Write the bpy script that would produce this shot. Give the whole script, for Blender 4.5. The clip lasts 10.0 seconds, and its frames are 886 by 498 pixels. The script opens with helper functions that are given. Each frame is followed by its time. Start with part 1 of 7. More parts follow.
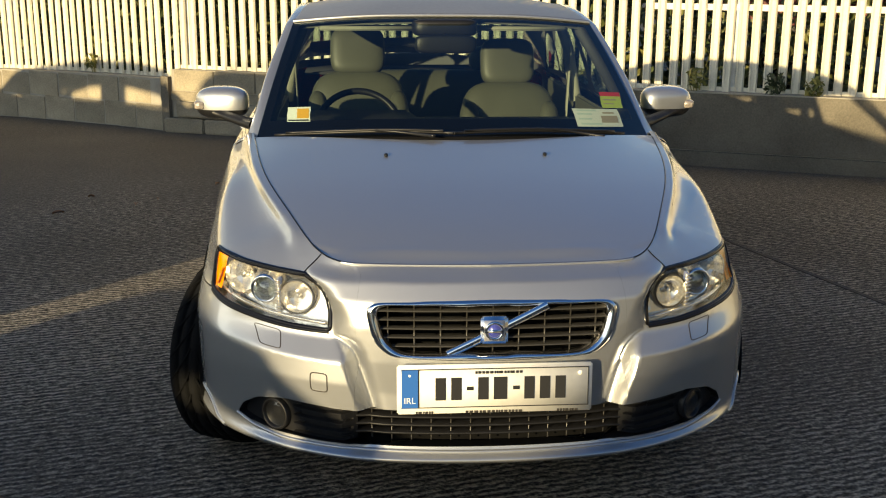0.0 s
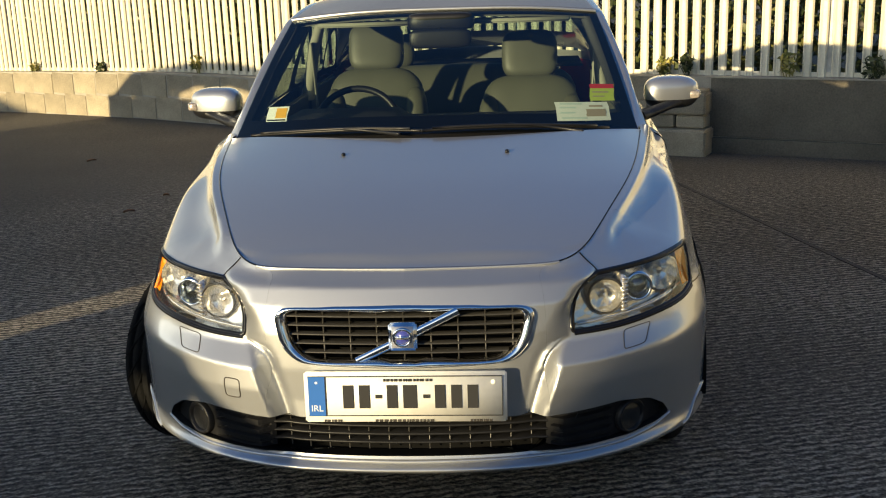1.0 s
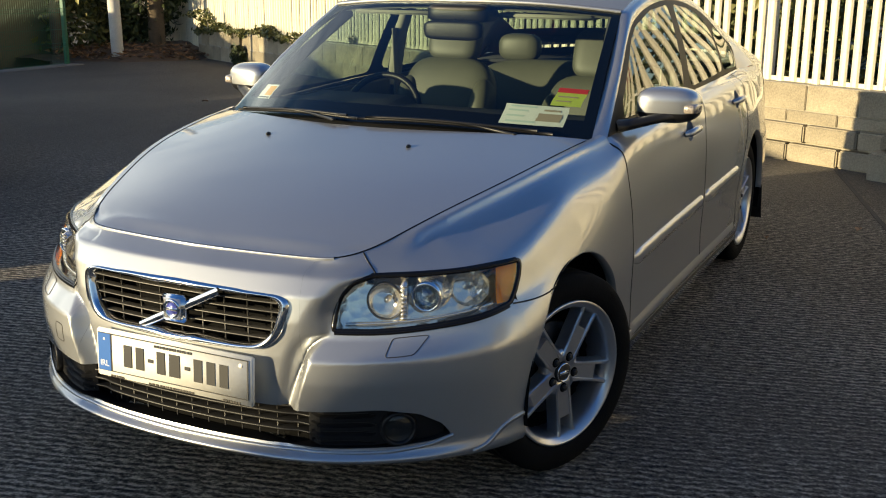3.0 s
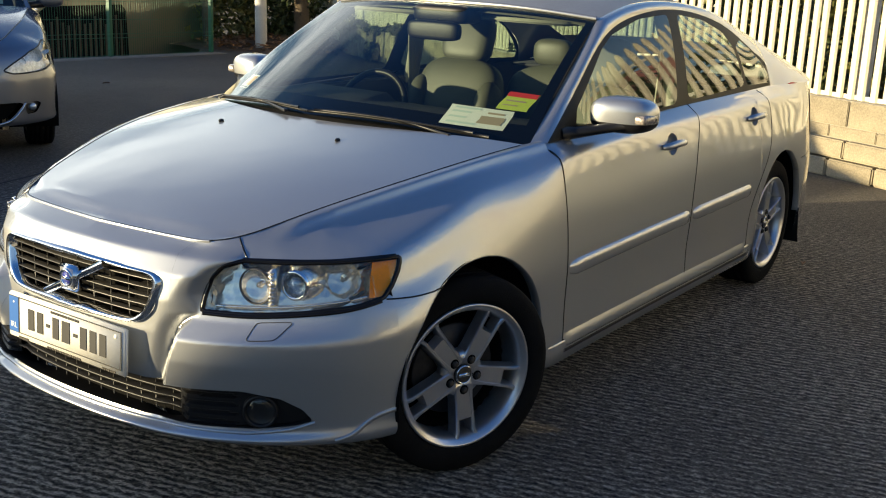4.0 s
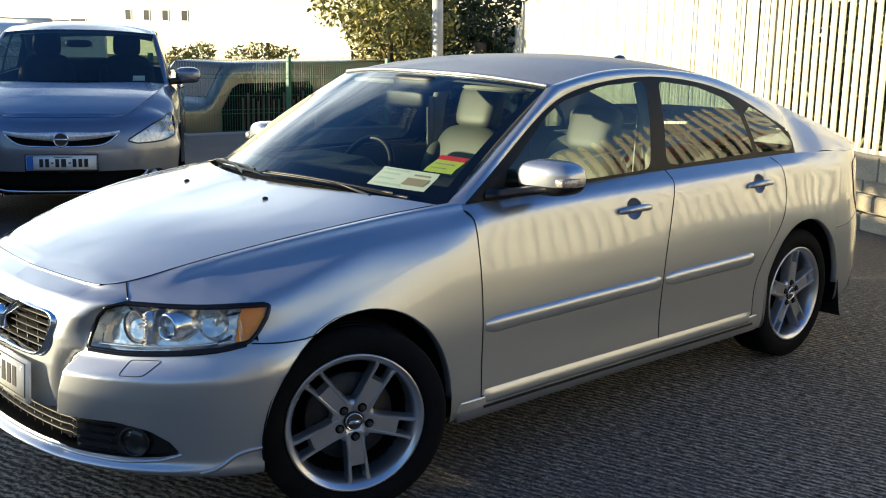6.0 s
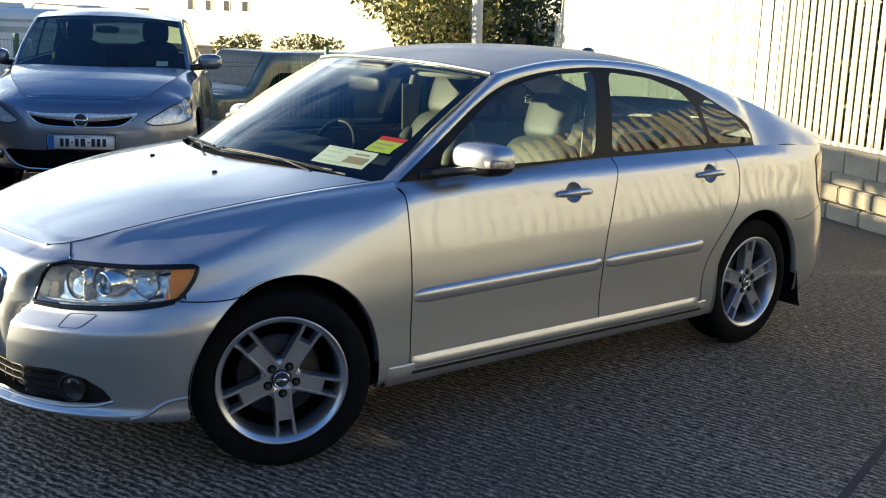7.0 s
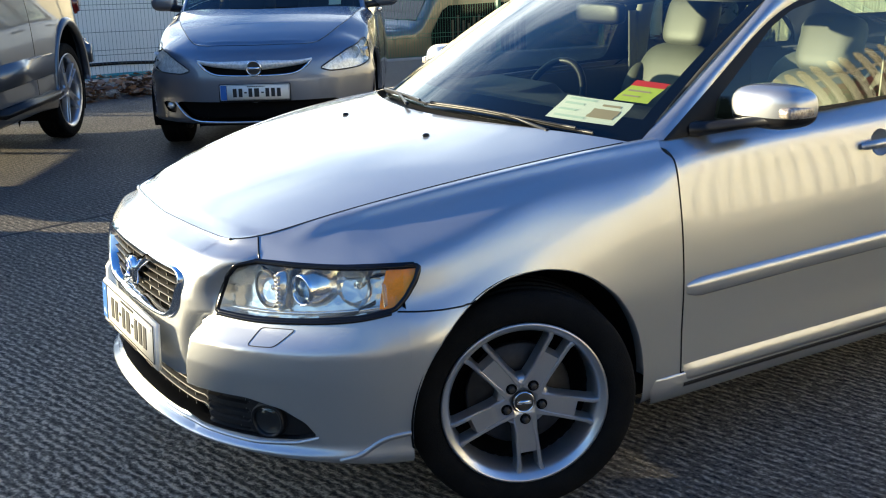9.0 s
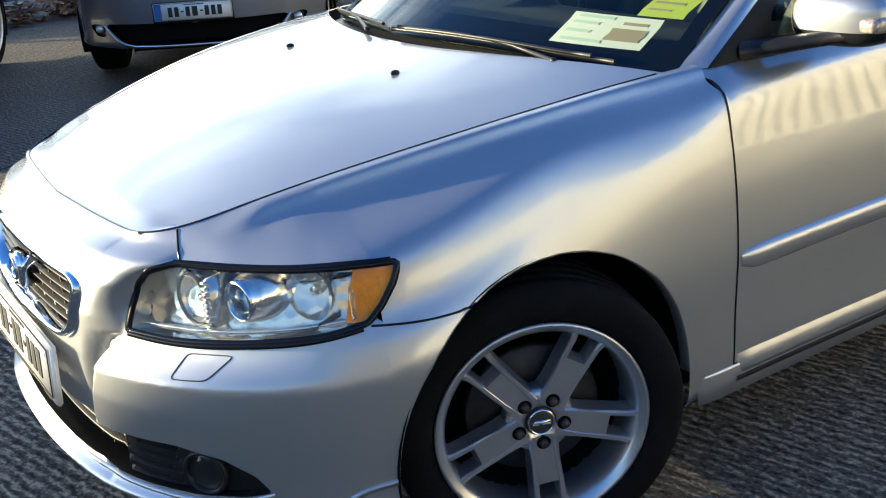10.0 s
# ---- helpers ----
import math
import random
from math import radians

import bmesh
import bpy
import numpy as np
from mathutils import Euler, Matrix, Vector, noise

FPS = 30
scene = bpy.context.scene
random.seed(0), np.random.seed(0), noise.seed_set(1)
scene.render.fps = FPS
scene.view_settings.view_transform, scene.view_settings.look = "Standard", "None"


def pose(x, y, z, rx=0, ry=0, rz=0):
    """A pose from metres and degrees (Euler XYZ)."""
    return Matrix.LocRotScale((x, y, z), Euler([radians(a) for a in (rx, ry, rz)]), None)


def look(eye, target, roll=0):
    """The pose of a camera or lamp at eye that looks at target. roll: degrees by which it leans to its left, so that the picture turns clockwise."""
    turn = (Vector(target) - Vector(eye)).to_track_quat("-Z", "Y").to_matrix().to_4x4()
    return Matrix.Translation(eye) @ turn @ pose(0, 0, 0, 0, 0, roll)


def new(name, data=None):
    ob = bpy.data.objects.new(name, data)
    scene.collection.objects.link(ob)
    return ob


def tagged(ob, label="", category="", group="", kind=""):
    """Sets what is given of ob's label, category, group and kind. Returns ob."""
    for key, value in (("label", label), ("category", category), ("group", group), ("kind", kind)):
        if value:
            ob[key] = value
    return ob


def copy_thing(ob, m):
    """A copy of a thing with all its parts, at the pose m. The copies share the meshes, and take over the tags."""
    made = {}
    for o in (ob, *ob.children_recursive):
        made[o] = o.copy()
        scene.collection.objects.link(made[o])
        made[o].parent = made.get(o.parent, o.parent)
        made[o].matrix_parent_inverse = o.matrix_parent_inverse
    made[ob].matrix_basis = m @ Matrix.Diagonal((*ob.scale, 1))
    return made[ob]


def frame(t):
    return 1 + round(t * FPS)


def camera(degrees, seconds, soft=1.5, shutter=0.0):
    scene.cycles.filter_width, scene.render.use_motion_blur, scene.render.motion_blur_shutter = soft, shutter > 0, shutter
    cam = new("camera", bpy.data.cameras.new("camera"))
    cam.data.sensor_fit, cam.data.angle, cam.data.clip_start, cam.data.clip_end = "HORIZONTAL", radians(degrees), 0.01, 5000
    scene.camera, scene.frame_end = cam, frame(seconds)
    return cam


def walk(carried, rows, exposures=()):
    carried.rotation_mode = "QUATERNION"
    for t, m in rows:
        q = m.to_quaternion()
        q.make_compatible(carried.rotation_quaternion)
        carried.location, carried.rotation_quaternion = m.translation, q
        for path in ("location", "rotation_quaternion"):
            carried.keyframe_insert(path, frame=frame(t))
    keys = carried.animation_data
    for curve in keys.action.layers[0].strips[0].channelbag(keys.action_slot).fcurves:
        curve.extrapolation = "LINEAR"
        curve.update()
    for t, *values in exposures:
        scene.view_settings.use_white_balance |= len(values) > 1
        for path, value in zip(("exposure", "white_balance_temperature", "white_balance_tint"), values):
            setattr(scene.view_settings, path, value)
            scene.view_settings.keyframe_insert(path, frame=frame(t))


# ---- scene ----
cam = camera(44.4, 10.0, 1.1)
PATH = [
    (0, (-0.354, -3.606, 1.586), (-0.204, -1.677, 1.079), 0.4),
    (0.5, (-0.028, -3.585, 1.569), (-0.016, -1.646, 1.079), -1.1),
    (1, (0.313, -3.501, 1.579), (0.167, -1.574, 1.062), -2.0),
    (1.5, (0.728, -3.465, 1.58), (0.364, -1.566, 1.069), -1.1),
    (2, (1.117, -3.294, 1.56), (0.575, -1.434, 1.062), -1.6),
    (2.2, (1.258, -3.248, 1.575), (0.664, -1.4, 1.092), -2.2),
    (3.3, (2.065, -2.925, 1.554), (1.127, -1.237, 1.033), 0.10),
    (3.5, (2.186, -2.843, 1.577), (1.197, -1.179, 1.074), -0.65),
    (4, (2.546, -2.669, 1.561), (1.445, -1.083, 1.038), 2.37),
    (4.5, (2.770, -2.473, 1.545), (1.567, -0.957, 1.041), 1.39),
    (5, (2.956, -2.322, 1.565), (1.652, -0.883, 1.087), -0.16),
    (5.5, (3.225, -2.222, 1.578), (1.837, -0.864, 1.099), 1.69),
    (5.7, (3.311, -2.185, 1.580), (1.911, -0.824, 1.147), 1.02),
    (6.8, (3.845, -1.958, 1.555), (2.354, -0.683, 1.164), 2.84),
    (7, (3.928, -1.948, 1.565), (2.429, -0.690, 1.149), 2.11),
    (7.5, (3.912, -1.977, 1.558), (2.280, -0.916, 1.101), 0.86),
    (8, (3.636, -1.937, 1.540), (1.989, -0.930, 1.017), -0.39),
    (8.5, (3.345, -1.853, 1.525), (1.702, -0.843, 0.994), -1.61),
    (9, (3.052, -1.648, 1.522), (1.406, -0.651, 0.980), -1.40),
    (9.5, (2.700, -1.482, 1.498), (1.090, -0.448, 0.917), -2.97),
    (10, (2.399, -1.287, 1.472), (0.829, -0.273, 0.761), -3.63),
]
walk(cam, [(t, look(eye, target, roll)) for t, eye, target, roll in PATH], [(0.0, 0.76, 7250, 2), (2.0, 0.82, 6850, 2), (3.5, 0.97, 6820, 2), (5.5, 1.31, 6150, 2), (7.5, 1.46, 6000, 2), (9.5, 1.86, 6180, 2), (10.0, 1.87, 6180, 2)])

# ---- light ----
SUN_AZ = math.radians(218.9)      # the sun stands ahead of the car, on its off side
SUN_EL = math.radians(8.5)
world = bpy.data.worlds.new("sky")
scene.world = world
world.use_nodes = True
wn = world.node_tree.nodes
wl = world.node_tree.links
sky = wn.new("ShaderNodeTexSky")
sky.sky_type = "NISHITA"
sky.sun_disc = False
sky.sun_elevation = SUN_EL
sky.sun_rotation = SUN_AZ
sky.air_density, sky.dust_density, sky.ozone_density = 1.0, 0.3, 3.0
wn["Background"].inputs[1].default_value = 0.095
# soft broken cloud low over the horizon, all the way round
tc = wn.new("ShaderNodeTexCoord")
mp = wn.new("ShaderNodeMapping")
mp.inputs["Scale"].default_value = (1.3, 1.3, 4.5)
cn = wn.new("ShaderNodeTexNoise")
cn.inputs["Scale"].default_value = 1.7
cn.inputs["Detail"].default_value = 7
cn.inputs["Roughness"].default_value = 0.62
cr = wn.new("ShaderNodeMapRange")
cr.inputs["From Min"].default_value = 0.34
cr.inputs["From Max"].default_value = 0.57
mx = wn.new("ShaderNodeMixRGB")
mx.inputs[2].default_value = (16.6, 16.6, 16.5, 1)
wl.new(tc.outputs["Generated"], mp.inputs[0])
wl.new(mp.outputs[0], cn.inputs["Vector"])
wl.new(cn.outputs["Fac"], cr.inputs[0])
# the cloud thins out towards the zenith
sep = wn.new("ShaderNodeSeparateXYZ")
wl.new(tc.outputs["Generated"], sep.inputs[0])
thin = wn.new("ShaderNodeMapRange")
thin.inputs["From Min"].default_value, thin.inputs["From Max"].default_value = 0.20, 0.62
thin.inputs["To Min"].default_value, thin.inputs["To Max"].default_value = 1.0, 0.0
wl.new(sep.outputs["Z"], thin.inputs[0])
both_f = wn.new("ShaderNodeMath")
both_f.operation = "MULTIPLY"
wl.new(cr.outputs[0], both_f.inputs[0])
wl.new(thin.outputs[0], both_f.inputs[1])
# the bank of cloud stands in the west; the northern sky is clear
west = wn.new("ShaderNodeVectorMath")
west.operation = "DOT_PRODUCT"
west.inputs[1].default_value = (-0.95, -0.30, 0.0)
wl.new(tc.outputs["Generated"], west.inputs[0])
bank = wn.new("ShaderNodeMapRange")
bank.interpolation_type = "SMOOTHSTEP"
bank.inputs["From Min"].default_value, bank.inputs["From Max"].default_value = 0.22, 0.74
bank.inputs["To Min"].default_value = 0.08
wl.new(west.outputs["Value"], bank.inputs[0])
half_f = wn.new("ShaderNodeMath")
half_f.operation = "MULTIPLY"
wl.new(both_f.outputs[0], half_f.inputs[0])
wl.new(bank.outputs[0], half_f.inputs[1])
wl.new(half_f.outputs[0], mx.inputs[0])
deep = wn.new("ShaderNodeMixRGB")          # a cold clear sky after rain
deep.blend_type = "MULTIPLY"
deep.inputs[0].default_value = 1.0
clear = wn.new("ShaderNodeMixRGB")         # pale at the horizon, deep blue overhead
clear.inputs[1].default_value, clear.inputs[2].default_value = (1.0, 1.0, 1.04, 1), (0.56, 0.83, 1.30, 1)
height = wn.new("ShaderNodeMapRange")
height.interpolation_type = "SMOOTHSTEP"
height.inputs["From Min"].default_value, height.inputs["From Max"].default_value = 0.18, 0.72
wl.new(sep.outputs["Z"], height.inputs[0])
wl.new(height.outputs[0], clear.inputs[0])
wl.new(clear.outputs[0], deep.inputs[2])
wl.new(sky.outputs[0], deep.inputs[1])
wl.new(deep.outputs[0], mx.inputs[1])
wl.new(mx.outputs[0], wn["Background"].inputs[0])

sun_dir = Vector((math.sin(SUN_AZ) * math.cos(SUN_EL), math.cos(SUN_AZ) * math.cos(SUN_EL), math.sin(SUN_EL)))
sun = new("sun", bpy.data.lights.new("sun", "SUN"))
sun.data.energy = 5.0
sun.data.angle = math.radians(0.6)
sun.data.color = (1.0, 0.80, 0.52)
sun.matrix_world = look(sun_dir * 40, (0, 0, 0))


# ---- materials ----
def mat(name, color, rough=0.5, metal=0.0, coat=0.0, spec=0.5, emit=None):
    m = bpy.data.materials.new(name)
    m.use_nodes = True
    b = m.node_tree.nodes["Principled BSDF"]
    b.inputs["Base Color"].default_value = (*color, 1)
    b.inputs["Roughness"].default_value = rough
    b.inputs["Metallic"].default_value = metal
    b.inputs["Coat Weight"].default_value = coat
    b.inputs["Coat Roughness"].default_value = 0.03
    b.inputs["Specular IOR Level"].default_value = spec
    if emit:
        b.inputs["Emission Color"].default_value = (*emit[0], 1)
        b.inputs["Emission Strength"].default_value = emit[1]
    return m


def nodes(m):
    return m.node_tree.nodes, m.node_tree.links, m.node_tree.nodes["Principled BSDF"]


def vary(m, scale=6.0, amount=0.25, bump=0.0, bump_scale=60.0, detail=6, rough=0.0, coords="Object"):
    """Two scales of mottling in colour, fine relief and uneven gloss."""
    n, l, b = nodes(m)
    c = n.new("ShaderNodeTexCoord")
    t1, t2 = n.new("ShaderNodeTexNoise"), n.new("ShaderNodeTexNoise")
    t1.inputs["Scale"].default_value, t2.inputs["Scale"].default_value = scale, bump_scale
    t1.inputs["Detail"].default_value = detail
    t2.inputs["Detail"].default_value = 4
    for t in (t1, t2):
        l.new(c.outputs[coords], t.inputs["Vector"])
    mixf = n.new("ShaderNodeMath")
    mixf.operation = "MULTIPLY_ADD"
    mixf.inputs[1].default_value = 0.6
    half = n.new("ShaderNodeMath")
    half.operation = "MULTIPLY"
    half.inputs[1].default_value = 0.4
    l.new(t2.outputs["Fac"], half.inputs[0])
    l.new(t1.outputs["Fac"], mixf.inputs[0])
    l.new(half.outputs[0], mixf.inputs[2])
    ramp = n.new("ShaderNodeMapRange")
    ramp.inputs["From Min"].default_value, ramp.inputs["From Max"].default_value = 0.3, 0.7
    ramp.inputs["To Min"].default_value, ramp.inputs["To Max"].default_value = 1 - amount, 1 + amount
    l.new(mixf.outputs[0], ramp.inputs[0])
    hsv = n.new("ShaderNodeHueSaturation")
    hsv.inputs["Color"].default_value = b.inputs["Base Color"].default_value
    l.new(ramp.outputs[0], hsv.inputs["Value"])
    l.new(hsv.outputs[0], b.inputs["Base Color"])
    if rough:
        rr = n.new("ShaderNodeMapRange")
        rr.inputs["To Min"].default_value = max(0, b.inputs["Roughness"].default_value - rough)
        rr.inputs["To Max"].default_value = min(1, b.inputs["Roughness"].default_value + rough)
        l.new(t1.outputs["Fac"], rr.inputs[0])
        l.new(rr.outputs[0], b.inputs["Roughness"])
    if bump:
        bp = n.new("ShaderNodeBump")
        bp.inputs["Strength"].default_value = bump
        bp.inputs["Distance"].default_value = 0.01
        l.new(t2.outputs["Fac"], bp.inputs["Height"])
        l.new(bp.outputs[0], b.inputs["Normal"])
    return m


def per_piece(m, amount=0.2):
    """Each piece a little lighter or darker than the next."""
    n, l, b = nodes(m)
    src = b.inputs["Base Color"]
    info = n.new("ShaderNodeObjectInfo")
    r = n.new("ShaderNodeMapRange")
    r.inputs["To Min"].default_value, r.inputs["To Max"].default_value = 1 - amount, 1 + amount
    hsv = n.new("ShaderNodeHueSaturation")
    if src.is_linked:
        l.new(src.links[0].from_socket, hsv.inputs["Color"])
    else:
        hsv.inputs["Color"].default_value = src.default_value
    l.new(info.outputs["Random"], r.inputs[0])
    l.new(r.outputs[0], hsv.inputs["Value"])
    l.new(hsv.outputs[0], src)
    return m


def glass_mat(name, tint, ior=1.5, gloss=1.0):
    m = bpy.data.materials.new(name)
    m.use_nodes = True
    n, l = m.node_tree.nodes, m.node_tree.links
    n.clear()
    out, mixs = n.new("ShaderNodeOutputMaterial"), n.new("ShaderNodeMixShader")
    tr, gl, fr = n.new("ShaderNodeBsdfTransparent"), n.new("ShaderNodeBsdfGlossy"), n.new("ShaderNodeLayerWeight")
    tr.inputs[0].default_value = (*tint, 1)
    gl.inputs[0].default_value = (gloss, gloss, gloss, 1)
    gl.inputs["Roughness"].default_value = 0.015
    # a thin pane mirrors alike from both sides
    f0 = ((ior - 1) / (ior + 1)) ** 2
    fr.inputs["Blend"].default_value = 0.5
    pw, ma = n.new("ShaderNodeMath"), n.new("ShaderNodeMath")
    pw.operation, ma.operation = "POWER", "MULTIPLY_ADD"
    pw.inputs[1].default_value = 5.0
    ma.inputs[1].default_value, ma.inputs[2].default_value = 1 - f0, f0
    l.new(fr.outputs["Facing"], pw.inputs[0])
    l.new(pw.outputs[0], ma.inputs[0])
    l.new(ma.outputs[0], mixs.inputs[0])
    l.new(tr.outputs[0], mixs.inputs[1])
    l.new(gl.outputs[0], mixs.inputs[2])
    l.new(mixs.outputs[0], out.inputs[0])
    return m


def car_paint(name, color, rough=0.3, metal=0.85, flake=0.0):
    m = mat(name, color, rough, metal, coat=1.0)
    n, l, b = nodes(m)
    c = n.new("ShaderNodeTexCoord")
    v = n.new("ShaderNodeTexNoise")
    v.inputs["Scale"].default_value = 1400
    d = n.new("ShaderNodeTexNoise")
    d.inputs["Scale"].default_value = 9
    d.inputs["Detail"].default_value = 8
    for t in (v, d):
        l.new(c.outputs["Object"], t.inputs["Vector"])
    r = n.new("ShaderNodeMapRange")
    r.inputs["To Min"].default_value, r.inputs["To Max"].default_value = 0.93, 1.07
    hsv = n.new("ShaderNodeHueSaturation")
    hsv.inputs["Color"].default_value = (*color, 1)
    l.new(v.outputs["Fac"], r.inputs[0])
    l.new(r.outputs[0], hsv.inputs["Value"])
    l.new(hsv.outputs[0], b.inputs["Base Color"])
    rr = n.new("ShaderNodeMapRange")
    rr.inputs["From Min"].default_value, rr.inputs["From Max"].default_value = 0.35, 0.75
    rr.inputs["To Min"].default_value, rr.inputs["To Max"].default_value = 0.02, 0.09
    l.new(d.outputs["Fac"], rr.inputs[0])
    l.new(rr.outputs[0], b.inputs["Coat Roughness"])
    if flake:
        # flakes that lie askew scatter more widely than those that lie flat
        wide, mixs, out = n.new("ShaderNodeBsdfPrincipled"), n.new("ShaderNodeMixShader"), n["Material Output"]
        wide.inputs["Roughness"].default_value, wide.inputs["Metallic"].default_value = flake, metal * 0.8
        wide.inputs["Coat Weight"].default_value, wide.inputs["Coat Roughness"].default_value = 1.0, 0.03
        l.new(hsv.outputs[0], wide.inputs["Base Color"])
        mixs.inputs[0].default_value = 0.5
        l.new(b.outputs[0], mixs.inputs[1])
        l.new(wide.outputs[0], mixs.inputs[2])
        l.new(mixs.outputs[0], out.inputs[0])
    return m


SILVER = car_paint("silver_paint", (0.475, 0.487, 0.497), 0.27, 0.92, 0.52)
# roof paint: darker and less glossy than the rest of the body
DULLSILVER = vary(mat("dull_silver_paint", (0.30, 0.305, 0.32), 0.55, 0.5, coat=0.12), 3, 0.12, rough=0.06)
BLUEGREY = car_paint("blue_grey_paint", (0.19, 0.205, 0.245), 0.26, 0.85, 0.5)
LIGHTGREY = car_paint("light_grey_paint", (0.115, 0.124, 0.138), 0.36, 0.8, 0.55)
DARKPAINT = car_paint("dark_paint", (0.05, 0.06, 0.07), 0.3, 0.4)
OLIVE = car_paint("olive_paint", (0.16, 0.15, 0.10), 0.35, 0.3)
WHITEPAINT = vary(mat("white_panel", (0.75, 0.74, 0.70), 0.35), 2, 0.06)
BLACKPL = vary(mat("black_plastic", (0.010, 0.010, 0.011), 0.42, spec=0.35), 20, 0.2, 0.1, 300)
GLOSSBLACK = mat("gloss_black", (0.005, 0.005, 0.006), 0.2, spec=0.35)
TRIM = vary(mat("window_trim", (0.006, 0.006, 0.006), 0.5, spec=0.2), 30, 0.15)
RUBBER = vary(mat("tyre_rubber", (0.008, 0.008, 0.008), 0.8, spec=0.08), 14, 0.35, 0.25, 220)
CHROME = mat("chrome", (0.86, 0.86, 0.86), 0.07, 1.0)
ALLOY = vary(mat("alloy", (0.60, 0.60, 0.61), 0.30, 0.85, coat=0.3), 9, 0.035, rough=0.03)
DARKMETAL = vary(mat("dark_metal", (0.06, 0.055, 0.05), 0.55, 0.6), 20, 0.3, 0.2, 150)
DISC = vary(mat("brake_steel", (0.045, 0.042, 0.04), 0.5, 0.7), 30, 0.2)
# near-black: the shade of recesses and undersides is put into this colour
SHADEBLACK = vary(mat("shade_black", (0.004, 0.004, 0.004), 0.9, spec=0.1), 12, 0.3)
GLASS = glass_mat("tinted_glass", (0.48, 0.57, 0.51), 1.58, 1.0)
LENS = glass_mat("lamp_lens", (0.96, 0.97, 0.96), 1.5, 1.0)
REFLECT = vary(mat("reflector", (0.82, 0.80, 0.75), 0.22, 0.62), 45, 0.22, 0.06, 40, rough=0.08)
AMBER = vary(mat("amber_lens", (1.0, 0.29, 0.002), 0.35, spec=0.15), 30, 0.18, 0.1, 160)
REDLENS = mat("red_lens", (0.16, 0.012, 0.01), 0.2, 0.0, coat=0.6)
LAMPSATIN = vary(mat("lamp_satin", (0.78, 0.78, 0.77), 0.35, 0.35), 30, 0.3, 0.1, 60)
LAMPCHROME = mat("lamp_chrome", (0.80, 0.76, 0.68), 0.16, 0.85)
n, l, b = nodes(LAMPCHROME)
facet, dent, where_n = n.new("ShaderNodeTexVoronoi"), n.new("ShaderNodeBump"), n.new("ShaderNodeTexCoord")
facet.inputs["Scale"].default_value = 34
dent.inputs["Strength"].default_value, dent.inputs["Distance"].default_value = 0.10, 0.02
l.new(where_n.outputs["Object"], facet.inputs["Vector"])
l.new(facet.outputs["Distance"], dent.inputs["Height"])
l.new(dent.outputs[0], b.inputs["Normal"])
LEATHER = vary(mat("beige_leather", (0.078, 0.079, 0.058), 0.5), 8, 0.1, 0.05, 260, rough=0.05)
DARKCLOTH = vary(mat("dark_cloth", (0.03, 0.03, 0.034), 0.85), 12, 0.2, 0.2, 300)
DASH = vary(mat("dash_plastic", (0.035, 0.036, 0.04), 0.6), 14, 0.15, 0.3, 400)
HEADLINER = vary(mat("headliner", (0.30, 0.30, 0.25), 0.9), 14, 0.08)
PLATEWHITE = vary(mat("plate_white", (0.80, 0.79, 0.73), 0.35), 30, 0.05)
PLATEBLUE = mat("plate_blue", (0.03, 0.13, 0.42), 0.35)
INK = mat("ink_black", (0.015, 0.015, 0.016), 0.5)
BLUEENAMEL = mat("blue_enamel", (0.05, 0.06, 0.28), 0.2, 0.0, coat=0.8)
PAPER = mat("paper_white", (0.88, 0.90, 0.88), 0.6)
STICKRED = mat("sticker_red", (0.72, 0.05, 0.05), 0.5)
STICKGREEN = mat("sticker_green", (0.60, 0.70, 0.12), 0.5)
STICKORANGE = mat("sticker_orange", (0.85, 0.45, 0.06), 0.5)
PALEGREEN = mat("paper_tint", (0.62, 0.74, 0.72), 0.6)
BROWNINK = mat("ink_brown", (0.45, 0.36, 0.27), 0.6)


# ---- mesh helpers ----
def mesh(name, verts, faces, material, smooth=True):
    me = bpy.data.meshes.new(name)
    me.from_pydata([tuple(map(float, v)) for v in verts], [], [tuple(int(i) for i in f) for f in faces])
    if smooth:
        me.shade_smooth()
    for m in material if isinstance(material, (list, tuple)) else (material,):
        me.materials.append(m)
    return me


def put_part(name, me, parent, label=""):
    ob = new(name, me)
    ob.parent = parent
    if label:
        tagged(ob, label=label)
    if me.materials and me.materials[0].name.startswith("tinted_glass"):
        ob.visible_shadow = False
    return ob


def part(name, vf, material, parent, label="", smooth=True):
    return put_part(name, mesh(name, vf[0], vf[1], material, smooth), parent, label)


def thing(name, label, category, m=None, group="", kind=""):
    ob = new(name)
    if m is not None:
        ob.matrix_basis = m
    return tagged(ob, label, category, group, kind)


def join(*pieces):
    vs, fs, n = [], [], 0
    for v, f in pieces:
        vs.extend([tuple(p) for p in v])
        fs.extend([tuple(i + n for i in q) for q in f])
        n += len(v)
    return vs, fs


def moved(vf, m):
    return [tuple(m @ Vector(p)) for p in vf[0]], vf[1]


def mirrored(vf):
    return [(-p[0], p[1], p[2]) for p in vf[0]], [tuple(reversed(f)) for f in vf[1]]


